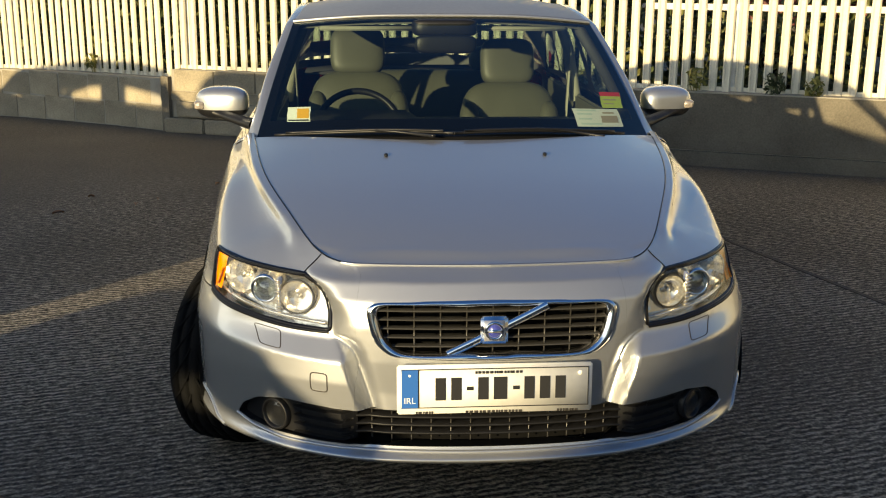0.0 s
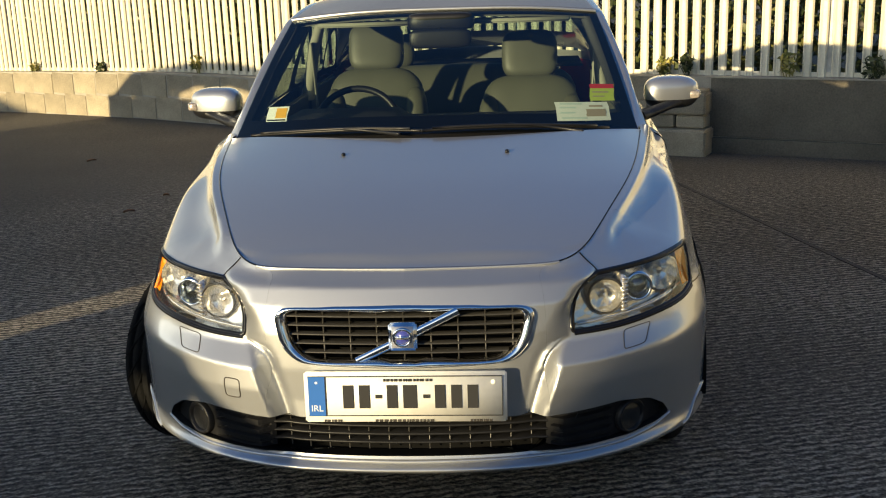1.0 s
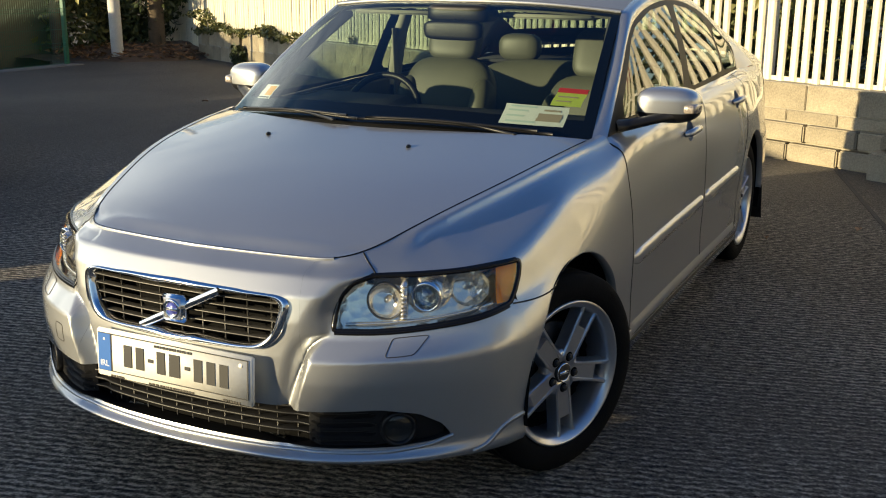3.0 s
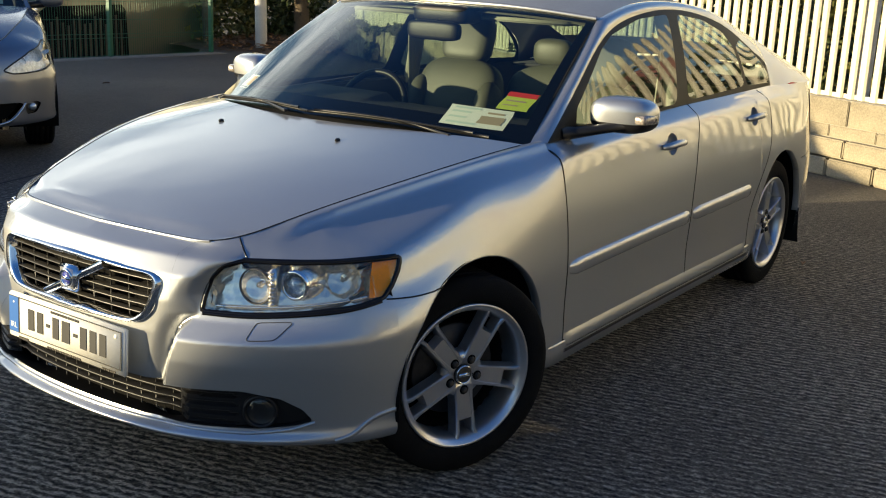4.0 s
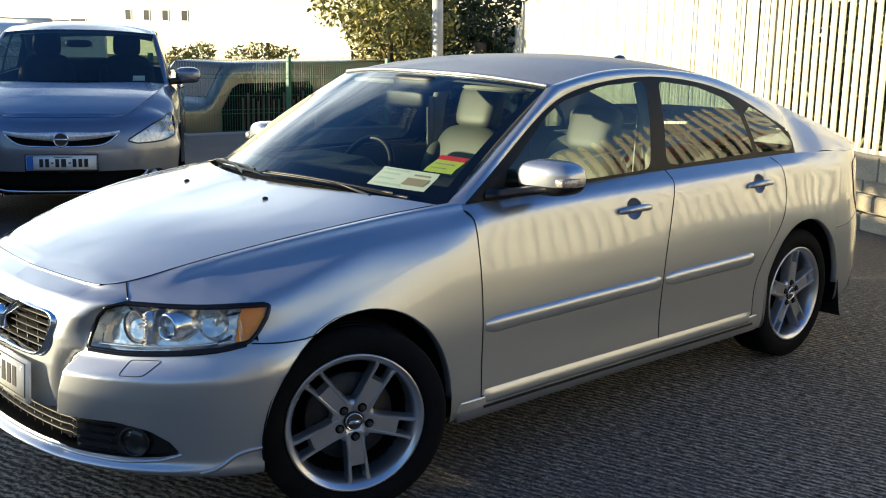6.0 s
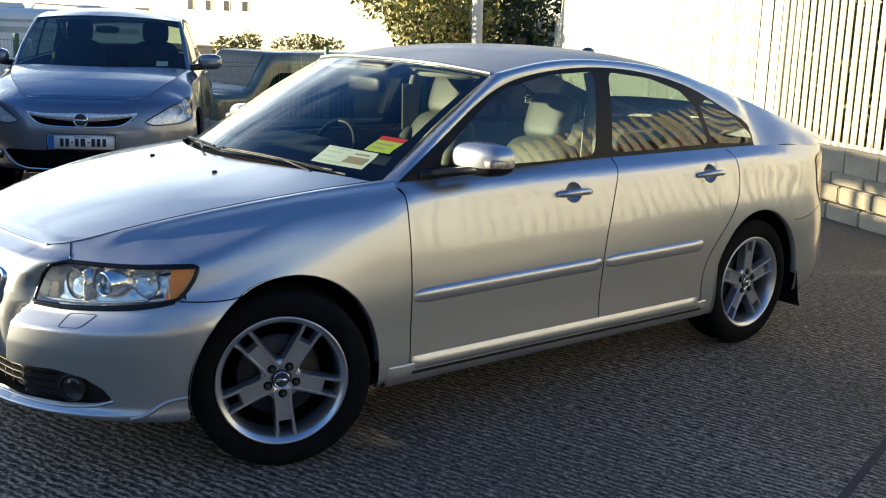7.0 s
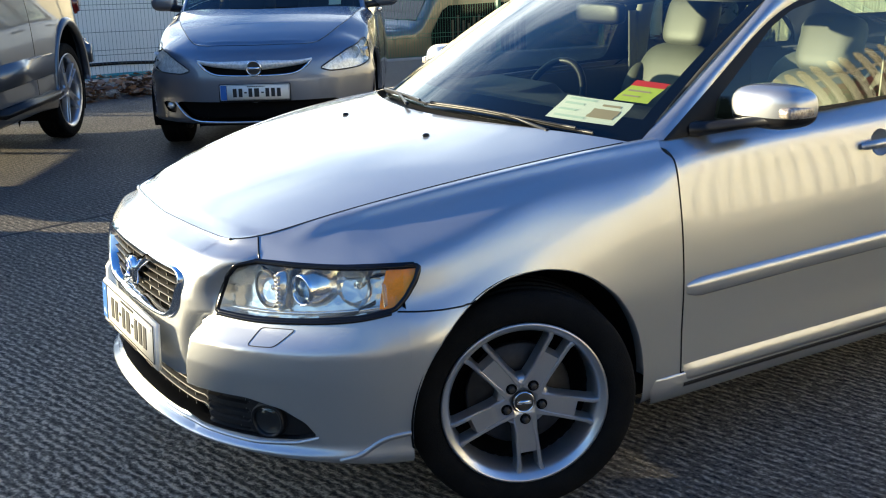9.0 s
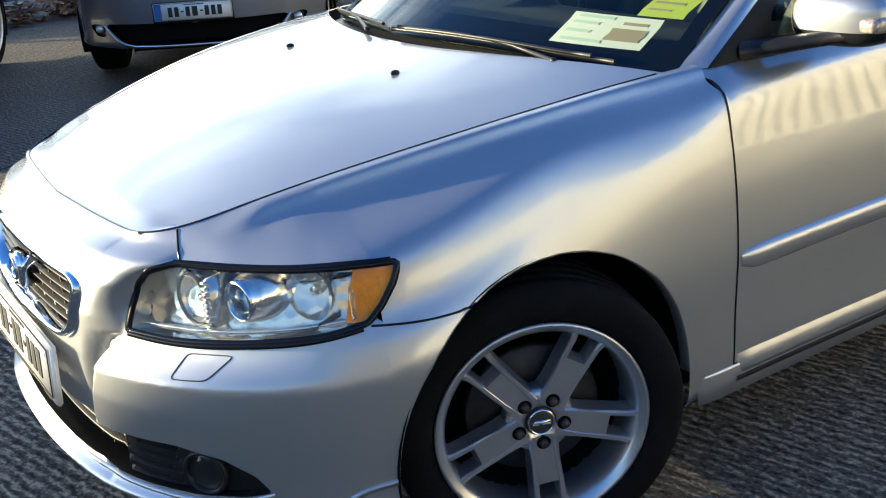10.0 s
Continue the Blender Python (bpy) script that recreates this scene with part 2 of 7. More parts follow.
def box(x0, x1, y0, y1, z0, z1, bevel=0.0):
    if bevel <= 0:
        v = [(x, y, z) for x in (x0, x1) for y in (y0, y1) for z in (z0, z1)]
        return v, [(0, 1, 3, 2), (4, 6, 7, 5), (0, 4, 5, 1), (2, 3, 7, 6), (0, 2, 6, 4), (1, 5, 7, 3)]
    bm = bmesh.new()
    bmesh.ops.create_cube(bm, size=1)
    for p in bm.verts:
        p.co = Vector(((x0 + x1) / 2 + p.co.x * (x1 - x0), (y0 + y1) / 2 + p.co.y * (y1 - y0), (z0 + z1) / 2 + p.co.z * (z1 - z0)))
    bmesh.ops.bevel(bm, geom=bm.edges[:], offset=bevel, segments=3, affect="EDGES")
    bm.verts.index_update()
    out = [tuple(p.co) for p in bm.verts], [tuple(q.index for q in f.verts) for f in bm.faces]
    bm.free()
    return out


def grid_faces(n, m, closed=False, flip=False):
    f = []
    for i in range(n - 1):
        for j in range(m if closed else m - 1):
            k = (j + 1) % m
            q = (i * m + j, (i + 1) * m + j, (i + 1) * m + k, i * m + k)
            f.append(q[::-1] if flip else q)
    return f


def grid(P, flip=False):
    n, m = P.shape[:2]
    return P.reshape(-1, 3).tolist(), grid_faces(n, m, False, flip)


def lathe(profile, n=48, axis="x"):
    """Turns (radius, along) pairs round an axis."""
    v = []
    for r, a in profile:
        for k in range(n):
            c, s = r * math.cos(2 * math.pi * k / n), r * math.sin(2 * math.pi * k / n)
            v.append((a, c, s) if axis == "x" else (c, a, s) if axis == "y" else (c, s, a))
    return v, grid_faces(len(profile), n, True, flip=axis == "y")


def tube(points, r, n=8, caps=True, flat=1.0):
    P = [Vector(p) for p in points]
    v, ring = [], []
    up = Vector((0, 0, 1))
    for i, p in enumerate(P):
        d = (P[min(i + 1, len(P) - 1)] - P[max(i - 1, 0)]).normalized()
        a = d.cross(up)
        a = a.normalized() if a.length > 1e-3 else d.cross(Vector((1, 0, 0))).normalized()
        b = a.cross(d)
        rr = r[i] if isinstance(r, (list, tuple)) else r
        for k in range(n):
            t = 2 * math.pi * k / n
            v.append(tuple(p + a * rr * math.cos(t) + b * rr * flat * math.sin(t)))
    f = grid_faces(len(P), n, True)
    if caps:
        f += [tuple(reversed(range(n))), tuple(range((len(P) - 1) * n, len(P) * n))]
    return v, f


def ribbon(points, normals, width, lift=0.001, closed=False):
    """A narrow strip laid along a line on a surface."""
    P, N = np.array(points, float), np.array(normals, float)
    if closed:
        d = np.roll(P, -1, 0) - np.roll(P, 1, 0)
    else:
        d = np.gradient(P, axis=0)
    d /= np.linalg.norm(d, axis=1)[:, None] + 1e-12
    side = np.cross(d, N)
    side /= np.linalg.norm(side, axis=1)[:, None] + 1e-12
    rows = [P - side * width / 2 - N * 0.004, P - side * width / 2 + N * lift, P + side * width / 2 + N * lift, P + side * width / 2 - N * 0.004]
    n = len(P)
    v = np.concatenate(rows).tolist()
    f = []
    for k in range(3):
        for i in range(n if closed else n - 1):
            j = (i + 1) % n
            f.append((k * n + i, k * n + j, (k + 1) * n + j, (k + 1) * n + i))
    return v, f


def spline(knots, n=None, at=None):
    """A natural cubic through points of any dimension; sampled evenly by chord, or at given chord positions."""
    K = np.array(knots, float)
    t = np.r_[0, np.cumsum(np.linalg.norm(np.diff(K, axis=0), axis=1))]
    x = np.linspace(0, t[-1], n) if at is None else np.asarray(at, float)
    return cubic(t, K, x)


def cubic(t, K, x):
    t, K = np.asarray(t, float), np.asarray(K, float)
    m, h = len(t), np.diff(t)
    A, B = np.zeros((m, m)), np.zeros(K.shape)
    A[0, 0] = A[-1, -1] = 1
    for i in range(1, m - 1):
        A[i, i - 1], A[i, i], A[i, i + 1] = h[i - 1], 2 * (h[i - 1] + h[i]), h[i]
        B[i] = 6 * ((K[i + 1] - K[i]) / h[i] - (K[i] - K[i - 1]) / h[i - 1])
    M = np.linalg.solve(A, B)
    x = np.asarray(x, float)
    i = np.clip(np.searchsorted(t, x) - 1, 0, m - 2)
    a, b, hh = t[i + 1] - x, x - t[i], h[i]
    if K.ndim > 1:
        a, b, hh = a[..., None], b[..., None], hh[..., None]
    return (M[i] * a**3 + M[i + 1] * b**3) / (6 * hh) + (K[i] / hh - M[i] * hh / 6) * a + (K[i + 1] / hh - M[i + 1] * hh / 6) * b


def mono(t, K, x):
    """A cubic that never overshoots its knots."""
    t, K, x = np.asarray(t, float), np.asarray(K, float), np.asarray(x, float)
    one = K.ndim == 1
    if one:
        K = K[:, None]
    h = np.diff(t)[:, None]
    d = np.diff(K, axis=0) / h
    g = np.zeros(K.shape)
    g[0], g[-1] = d[0], d[-1]
    for i in range(1, len(t) - 1):
        w1, w2 = 2 * h[i] + h[i - 1], h[i] + 2 * h[i - 1]
        ok = d[i - 1] * d[i] > 0
        g[i][ok] = ((w1 + w2) / (w1 / d[i - 1][ok] + w2 / d[i][ok])) if ok.any() else 0
    i = np.clip(np.searchsorted(t, x) - 1, 0, len(t) - 2)
    u = ((x - t[i]) / (t[i + 1] - t[i]))[..., None]
    hh = (t[i + 1] - t[i])[..., None]
    out = (2 * u**3 - 3 * u**2 + 1) * K[i] + (u**3 - 2 * u**2 + u) * hh * g[i] + (3 * u**2 - 2 * u**3) * K[i + 1] + (u**3 - u**2) * hh * g[i + 1]
    return out[..., 0] if one else out


def inside(poly, pts):
    """Which 2D points lie in a polygon."""
    P, x, y = np.array(poly, float), pts[..., 0], pts[..., 1]
    hit = np.zeros(x.shape, bool)
    for (x0, y0), (x1, y1) in zip(P, np.roll(P, -1, 0)):
        if y0 != y1:
            hit ^= ((y0 > y) != (y1 > y)) & (x < (x1 - x0) * (y - y0) / (y1 - y0) + x0)
    return hit


def round_poly(poly, n=6, r=0.35):
    """Rounds a polygon's corners."""
    P = np.array(poly, float)
    out = []
    for a, b, c in zip(np.roll(P, 1, 0), P, np.roll(P, -1, 0)):
        p, q = b + (a - b) * r, b + (c - b) * r
        for k in range(n):
            t = k / (n - 1)
            out.append((1 - t) ** 2 * p + 2 * t * (1 - t) * b + t * t * q)
    return np.array(out)


def cut(P, ab, label, poly, code):
    """Marks the quads of a grid whose middle lies in the polygon and draws the border's points on to its line."""
    n, m = P.shape[:2]
    mid = (ab[:-1, :-1] + ab[1:, :-1] + ab[1:, 1:] + ab[:-1, 1:]) / 4
    hit = inside(poly, mid) & (label == 0)
    label[hit] = code
    inn, out = np.zeros((n, m), bool), np.zeros((n, m), bool)
    for di in (0, 1):
        for dj in (0, 1):
            inn[di : n - 1 + di, dj : m - 1 + dj] |= hit
            out[di : n - 1 + di, dj : m - 1 + dj] |= ~hit
    Q = np.array(poly, float)
    R = np.roll(Q, -1, 0)
    d = R - Q
    gi, gj = np.gradient(P, axis=0), np.gradient(P, axis=1)
    ai, aj = np.gradient(ab, axis=0), np.gradient(ab, axis=1)
    P2, ab2 = P.copy(), ab.copy()
    for i, j in zip(*np.nonzero(inn & out)):
        p = ab[i, j]
        u = np.clip(((p - Q) * d).sum(1) / ((d * d).sum(1) + 1e-12), 0, 1)
        near = Q + d * u[:, None]
        k = np.argmin(((near - p) ** 2).sum(1))
        step = near[k] - p
        J = np.stack([ai[i, j], aj[i, j]], 1)
        if abs(np.linalg.det(J)) < 1e-9:
            continue
        w = np.clip(np.linalg.solve(J, step), -0.9, 0.9)
        P2[i, j] = P[i, j] + gi[i, j] * w[0] + gj[i, j] * w[1]
        ab2[i, j] = ab[i, j] + ai[i, j] * w[0] + aj[i, j] * w[1]
    P[...], ab[...] = P2, ab2


def pick(P, label, code, flip=False, push=0.0, N=None):
    """The quads with one label, as a mesh of their own."""
    n, m = P.shape[:2]
    Q = P if not push else P + N * push
    use, v, f = {}, [], []
    for i, j in zip(*np.nonzero(label == code)):
        q = []
        for a, b in ((i, j), (i + 1, j), (i + 1, j + 1), (i, j + 1)):
            if (a, b) not in use:
                use[(a, b)] = len(v)
                v.append(tuple(Q[a, b]))
            q.append(use[(a, b)])
        f.append(tuple(q[::-1]) if flip else tuple(q))
    return v, f


def normals(P, flip=False):
    N = np.cross(np.gradient(P, axis=0), np.gradient(P, axis=1))
    N /= np.linalg.norm(N, axis=2)[..., None] + 1e-12
    return -N if flip else N


# ---- cars: the shell ----
SALOON = dict(
    # plan outline at bumper height, nose to tail: across, along
    plan=[(-0.2, -0.876), (0, -0.885), (0.2, -0.876), (0.36, -0.85), (0.55, -0.772), (0.70, -0.655), (0.80, -0.525), (0.85, -0.405), (0.874, -0.26), (0.886, 0.0), (0.884, 0.5),
          (0.886, 1.5), (0.886, 2.6), (0.868, 3.0), (0.825, 3.28), (0.72, 3.455), (0.54, 3.55), (0.25, 3.59), (0, 3.60), (-0.25, 3.59)],
    # wheel arches: along, height of the middle, radius
    arches=[(-0.046, 0.325, 0.367), (2.665, 0.325, 0.368)],
    # sections: a place on the plan (axis, value), then inset and height from the lower edge to the shoulder
    stations=[
        (("x", 0.0), [0.10, 0.242, 0.022, 0.249, -0.006, 0.267, 0.03, 0.287, 0.035, 0.45, 0.028, 0.54, 0.030, 0.635, 0.042, 0.705, 0.075, 0.755, 0.15, 0.787]),
        (("x", 0.30), [0.10, 0.242, 0.022, 0.249, -0.006, 0.267, 0.03, 0.287, 0.034, 0.48, 0.030, 0.545, 0.032, 0.62, 0.042, 0.69, 0.075, 0.748, 0.15, 0.786]),
        (("x", 0.382), [0.10, 0.242, 0.022, 0.249, -0.006, 0.267, 0.03, 0.287, 0.040, 0.48, 0.036, 0.545, 0.042, 0.62, 0.056, 0.69, 0.092, 0.752, 0.15, 0.789]),
        (("x", 0.402), [0.10, 0.242, 0.022, 0.249, -0.006, 0.267, 0.025, 0.287, 0.004, 0.48, 0.006, 0.540, 0.042, 0.590, 0.068, 0.66, 0.098, 0.745, 0.14, 0.791]),
        (("x", 0.49), [0.10, 0.242, 0.022, 0.249, -0.006, 0.267, 0.022, 0.287, 0.0, 0.48, 0.003, 0.542, 0.048, 0.590, 0.074, 0.66, 0.100, 0.742, 0.14, 0.795]),
        (("x", 0.68), [0.10, 0.240, 0.018, 0.248, -0.006, 0.266, 0.016, 0.288, 0.0, 0.48, 0.002, 0.545, 0.038, 0.592, 0.06, 0.655, 0.098, 0.738, 0.2, 0.805]),
        (("y", -0.405), [0.08, 0.235, 0.01, 0.245, -0.003, 0.268, 0.002, 0.30, 0.0, 0.44, 0.0, 0.545, 0.020, 0.615, 0.045, 0.66, 0.074, 0.748, 0.2, 0.85]),
        (("y", 0.0), [0.06, 0.20, 0.01, 0.21, 0.0, 0.26, 0.0, 0.32, 0.0, 0.42, 0.0, 0.54, 0.014, 0.65, 0.042, 0.76, 0.084, 0.862, 0.25, 0.92]),
        (("y", 0.4649), [0.06, 0.225, 0.02, 0.235, 0.004, 0.262, 0.0, 0.31, 0.002, 0.42, 0.0, 0.55, 0.008, 0.68, 0.030, 0.83, 0.055, 0.918, 0.18, 0.97]),
        (("y", 0.4651), [0.06, 0.225, 0.02, 0.235, 0.004, 0.262, 0.0, 0.31, 0.002, 0.42, 0.0, 0.55, 0.008, 0.68, 0.030, 0.83, 0.055, 0.922, 0.114, 0.967]),
        (("y", 1.63), [0.06, 0.225, 0.02, 0.235, 0.004, 0.262, 0.0, 0.31, 0.004, 0.42, 0.0, 0.56, 0.008, 0.70, 0.030, 0.85, 0.058, 0.952, 0.120, 0.997]),
        (("y", 2.64), [0.06, 0.20, 0.02, 0.21, 0.004, 0.26, 0.0, 0.32, 0.0, 0.43, 0.0, 0.56, 0.008, 0.70, 0.036, 0.85, 0.064, 0.955, 0.130, 1.0]),
        (("y", 3.1), [0.08, 0.22, 0.02, 0.23, 0.004, 0.28, 0.0, 0.34, 0.0, 0.44, 0.0, 0.56, 0.012, 0.68, 0.030, 0.80, 0.050, 0.91, 0.084, 0.99]),
        (("y", 3.46), [0.10, 0.24, 0.03, 0.25, 0.006, 0.31, 0.0, 0.38, 0.0, 0.47, 0.006, 0.57, 0.022, 0.68, 0.030, 0.80, 0.04, 0.92, 0.058, 0.995]),
        (("x", 0.001), [0.10, 0.24, 0.03, 0.25, 0.006, 0.31, 0.0, 0.38, 0.0, 0.47, 0.006, 0.57, 0.03, 0.68, 0.05, 0.80, 0.07, 0.92, 0.085, 1.04]),
    ],
    # the line of the bonnet's edge, by place on the plan
    bonnet_edge=[(("x", 0.0), 0.0, -0.742, 0.787), (("x", 0.34), 0.34, -0.712, 0.786), (("x", 0.44), 0.412, -0.694, 0.789), (("x", 0.54), 0.462, -0.645, 0.799), (("x", 0.70), 0.518, -0.535, 0.829),
                 (("y", -0.405), 0.567, -0.40, 0.862), (("y", -0.2), 0.634, -0.20, 0.903), (("y", 0.0), 0.682, 0.0, 0.934), (("y", 0.25), 0.719, 0.24, 0.960), (("y", 0.4649), 0.748, 0.452, 0.976)],
    spine=[(-0.742, 0.789), (-0.60, 0.838), (-0.45, 0.880), (-0.25, 0.926), (0.0, 0.972), (0.13, 0.995)],
    cowl=0.13,
    screen_base=[(-0.734, 0.418, 0.964), (-0.5, 0.275, 0.984), (-0.25, 0.195, 1.000), (0, 0.165, 1.004), (0.25, 0.195, 1.000), (0.5, 0.275, 0.984), (0.734, 0.418, 0.964)],
    screen_top=[(-0.625, 1.045, 1.350), (-0.35, 0.985, 1.374), (0, 0.965, 1.380), (0.35, 0.985, 1.374), (0.625, 1.045, 1.350)],
    # upper edge of the side windows, then the shoulder behind them
    rail=[(0.770, 0.475, 0.968), (0.718, 0.78, 1.158), (0.665, 1.06, 1.302), (0.642, 1.35, 1.362), (0.635, 1.66, 1.378), (0.638, 2.0, 1.350), (0.660, 2.33, 1.272), (0.698, 2.58, 1.162), (0.728, 2.72, 1.062), (0.738, 2.745, 0.992)],
    shoulder=[(0.738, 2.745, 0.992), (0.764, 2.9, 0.993), (0.779, 3.1, 0.987), (0.766, 3.3, 0.987), (0.70, 3.435, 0.99)],
    # edge of roof, rear window and boot lid
    inner=[(0.625, 1.045, 1.350), (0.590, 1.4, 1.402), (0.575, 1.8, 1.403), (0.572, 2.2, 1.366), (0.574, 2.42, 1.322), (0.590, 2.62, 1.268), (0.615, 2.85, 1.198), (0.640, 3.06, 1.132), (0.655, 3.25, 1.076), (0.64, 3.47, 1.012)],
    centre=[(0.965, 1.380), (1.2, 1.425), (1.6, 1.452), (2.0, 1.442), (2.3, 1.408), (2.42, 1.388), (2.7, 1.292), (3.04, 1.160), (3.12, 1.130), (3.3, 1.078), (3.5, 1.035)],
    roof_end=2.42, deck=3.06, tail=3.50,
    belt=[(0.4651, 0.967), (1.63, 0.997), (2.745, 0.990)],
)


def plan_curve(D):
    K = np.array(D["plan"], float)
    t = np.r_[0, np.cumsum(np.linalg.norm(np.diff(K, axis=0), axis=1))]
    fine = cubic(t, K, np.linspace(t[1], t[-2], 6000))
    s = np.r_[0, np.cumsum(np.linalg.norm(np.diff(fine, axis=0), axis=1))]
    return fine, s


def ease(x, a, b):
    """A smooth step from 0 at a to 1 at b."""
    k = np.clip((np.asarray(x, float) - a) / (b - a), 0, 1)
    return k * k * (3 - 2 * k)


def nose_inset(s, z, side):
    """How far the saloon's front lies behind its plan: a raised nose, a groove that runs down from each lamp, and the bumper's blocks."""
    zg = [0.38, 0.40, 0.50, 0.555, 0.585, 0.610, 0.66, 0.712, 0.752, 0.79]
    groove = mono(np.array(zg), np.array([0.330, 0.336, 0.372, 0.395, 0.425, 0.462, 0.474, 0.512, 0.590, 0.62]), np.clip(z, zg[0], zg[-1]))
    ridge = np.interp(z, [0.38, 0.552, 0.639, 0.723, 0.79], [0.285, 0.335, 0.372, 0.432, 0.50])
    nose = np.interp(z, [0.287, 0.45, 0.54, 0.635, 0.705, 0.755, 0.787], [0.030, 0.034, 0.028, 0.030, 0.044, 0.077, 0.150])
    deep = np.where(z < 0.60, np.interp(z, [0.30, 0.40, 0.50, 0.56, 0.60], [0.040, 0.050, 0.056, 0.058, 0.056]), side)
    k = np.clip((s - ridge) / (groove - ridge), 0, 1)
    inner = nose + (np.maximum(deep, nose) - nose) * k ** 1.9
    wide = np.interp(z, [0.40, 0.53, 0.56, 0.60], [0.042, 0.032, 0.026, 0.020])
    outer = deep + (side - deep) * ease(s - groove, 0, wide)
    return np.where(s < groove, inner, outer)


def shell(D, rows=74, fine=0.0125):
    """The lower body of one side as a grid: from the middle of the nose round to the middle of the tail, lower edge to shoulder."""
    plan, S = plan_curve(D)
    half = len(S) // 3

    def place(axis, value, rear=False):
        k = 0 if axis == "x" else 1
        if axis == "x" and not rear:
            return float(np.interp(value, plan[:half, 0], S[:half]))
        if axis == "y":
            return float(np.interp(value, plan[:, 1], S))
        return float(S[-1])

    st = [(place(*w, rear=i == len(D["stations"]) - 1), np.reshape(p, (-1, 2))) for i, (w, p) in enumerate(D["stations"])]
    ss, prof = np.array([a for a, _ in st]), np.array([b.ravel() for _, b in st])
    es = np.array([place(*w) for w, *_ in D["bonnet_edge"]])
    edge = np.array([p for _, *p in D["bonnet_edge"]], float)
    door = D["bonnet_edge"][-1][0][1]
    cols = list(np.arange(0, place("y", -0.47 if D is SALOON else D["arches"][0][0] - D["arches"][0][2] - 0.06), fine))
    if D is SALOON:
        cols = sorted(cols + [place("x", v) for v in (0.3805, 0.3822, 0.385, 0.389, 0.393, 0.397, 0.4005, 0.4022, 0.405)])
    ys = [door - 1e-4, door + 1e-4]
    lows = {}
    for yc, zc, R in D["arches"]:
        for a in np.linspace(0, math.pi, 53):
            y = yc - R * math.cos(a)
            ys.append(y)
            lows[round(y, 6)] = zc + R * math.sin(a)
        ys += [yc - R - 2e-6, yc + R + 2e-6]
    ylo, yhi = plan[np.searchsorted(S, cols[-1])][1], D["tail"] - 0.25
    if D is SALOON:
        ys += [y for yc in (1.335, 2.255) for y in np.arange(yc - 0.064, yc + 0.065, 0.008)]
    for y in np.arange(ylo + 0.02, yhi, 0.03):
        if all(abs(y - yc) > R + 0.012 for yc, _, R in D["arches"]) and abs(y - door) > 0.01 and (D is not SALOON or min(abs(y - 1.335), abs(y - 2.255)) > 0.07):
            ys.append(y)
    cols += [place("y", y) for y in sorted(ys)]
    y_of = dict(zip([round(c, 7) for c in cols[-len(ys):]], sorted(ys)))
    cols += list(np.linspace(place("y", yhi), S[-1], 46))
    P, AB = [], []
    for c in cols:
        i = min(max(np.searchsorted(S, c), 1), len(S) - 2)
        p = np.array([np.interp(c, S, plan[:, 0]), np.interp(c, S, plan[:, 1])])
        t = plan[i + 1] - plan[i - 1]
        nrm = np.array([t[1], -t[0]]) / np.linalg.norm(t)
        prow = mono(ss, prof, np.array(c)).reshape(-1, 2)
        ctrl = np.array([[*(p - nrm * a), z] for a, z in prow])
        if p[1] < door and c < es[-1] + 1e-3:
            ctrl[-1] = mono(es, edge, np.array(c))
            if D is SALOON:
                # a flat strip beside the bonnet's gap, then a small step down to the wing's crown
                k = float(ease(c, 0.66, 0.86))
                low, high = ctrl[-1] + [0.038, 0, -0.027], ctrl[-1] + [0.024, 0, -0.002]
                a2, b2 = ctrl[-2] * 0.5 + ctrl[-1] * 0.5, ctrl[-2] * 0.25 + ctrl[-1] * 0.75
                ctrl = np.vstack([ctrl[:-1], a2 * (1 - k) + low * k, b2 * (1 - k) + high * k, ctrl[-1]])
        u = np.r_[0, np.cumsum(np.linalg.norm(np.diff(ctrl, axis=0), axis=1))]
        y = y_of.get(round(c, 7))
        low = lows.get(round(y, 6)) if y is not None else None
        start = u[1]
        if low is not None:
            uu = np.linspace(0, u[-1], 400)
            zz = mono(u, ctrl, uu)[:, 2]
            start = float(uu[np.argmax(zz >= low)])
        uw = np.linspace(start, u[-1], rows)
        w = mono(u, ctrl, uw)
        # crisp folds in the front bumper, easy bends elsewhere
        crisp = float(np.clip((place("y", -0.36) - c) / 0.16, 0, 1)) if D is SALOON else 0.0
        if crisp > 0:
            w2 = np.column_stack([np.interp(uw, u, ctrl[:, k]) for k in range(3)])
            w2[-12:] = w[-12:] * np.linspace(0, 1, 12)[:, None] + w2[-12:] * np.linspace(1, 0, 12)[:, None]
            w = w * (1 - crisp) + w2 * crisp
        for _ in range(3 if crisp > 0.5 else 1):
            w[1:-1] = 0.5 * w[1:-1] + 0.25 * (w[2:] + w[:-2])
        if D is SALOON and c < 1.0:
            zz = w[:, 2]
            far = mono(ss, prof, np.array(max(c, 0.50))).reshape(-1, 2)
            inset = nose_inset(c, zz, np.interp(zz, far[:, 1], far[:, 0]))
            flat = np.column_stack([p[0] - nrm[0] * inset, p[1] - nrm[1] * inset, zz])
            k = (ease(zz, 0.290, 0.310) * (1 - ease(zz, 0.745, 0.785)) * (1 - ease(c, 0.60, 0.75)))[:, None]
            w = w * (1 - k) + flat * k
        first = w[0] - np.array([nrm[0], nrm[1], 0]) * 0.03
        P.append(np.vstack([first, w]))
        AB.append(np.column_stack([np.full(rows + 1, c), np.r_[w[0, 2] - 0.03, w[:, 2]]]))
    P, AB = np.array(P), np.array(AB)
    P[0, :, 0] = P[-1, :, 0] = 0.0
    label = np.zeros((P.shape[0] - 1, P.shape[1] - 1), int)
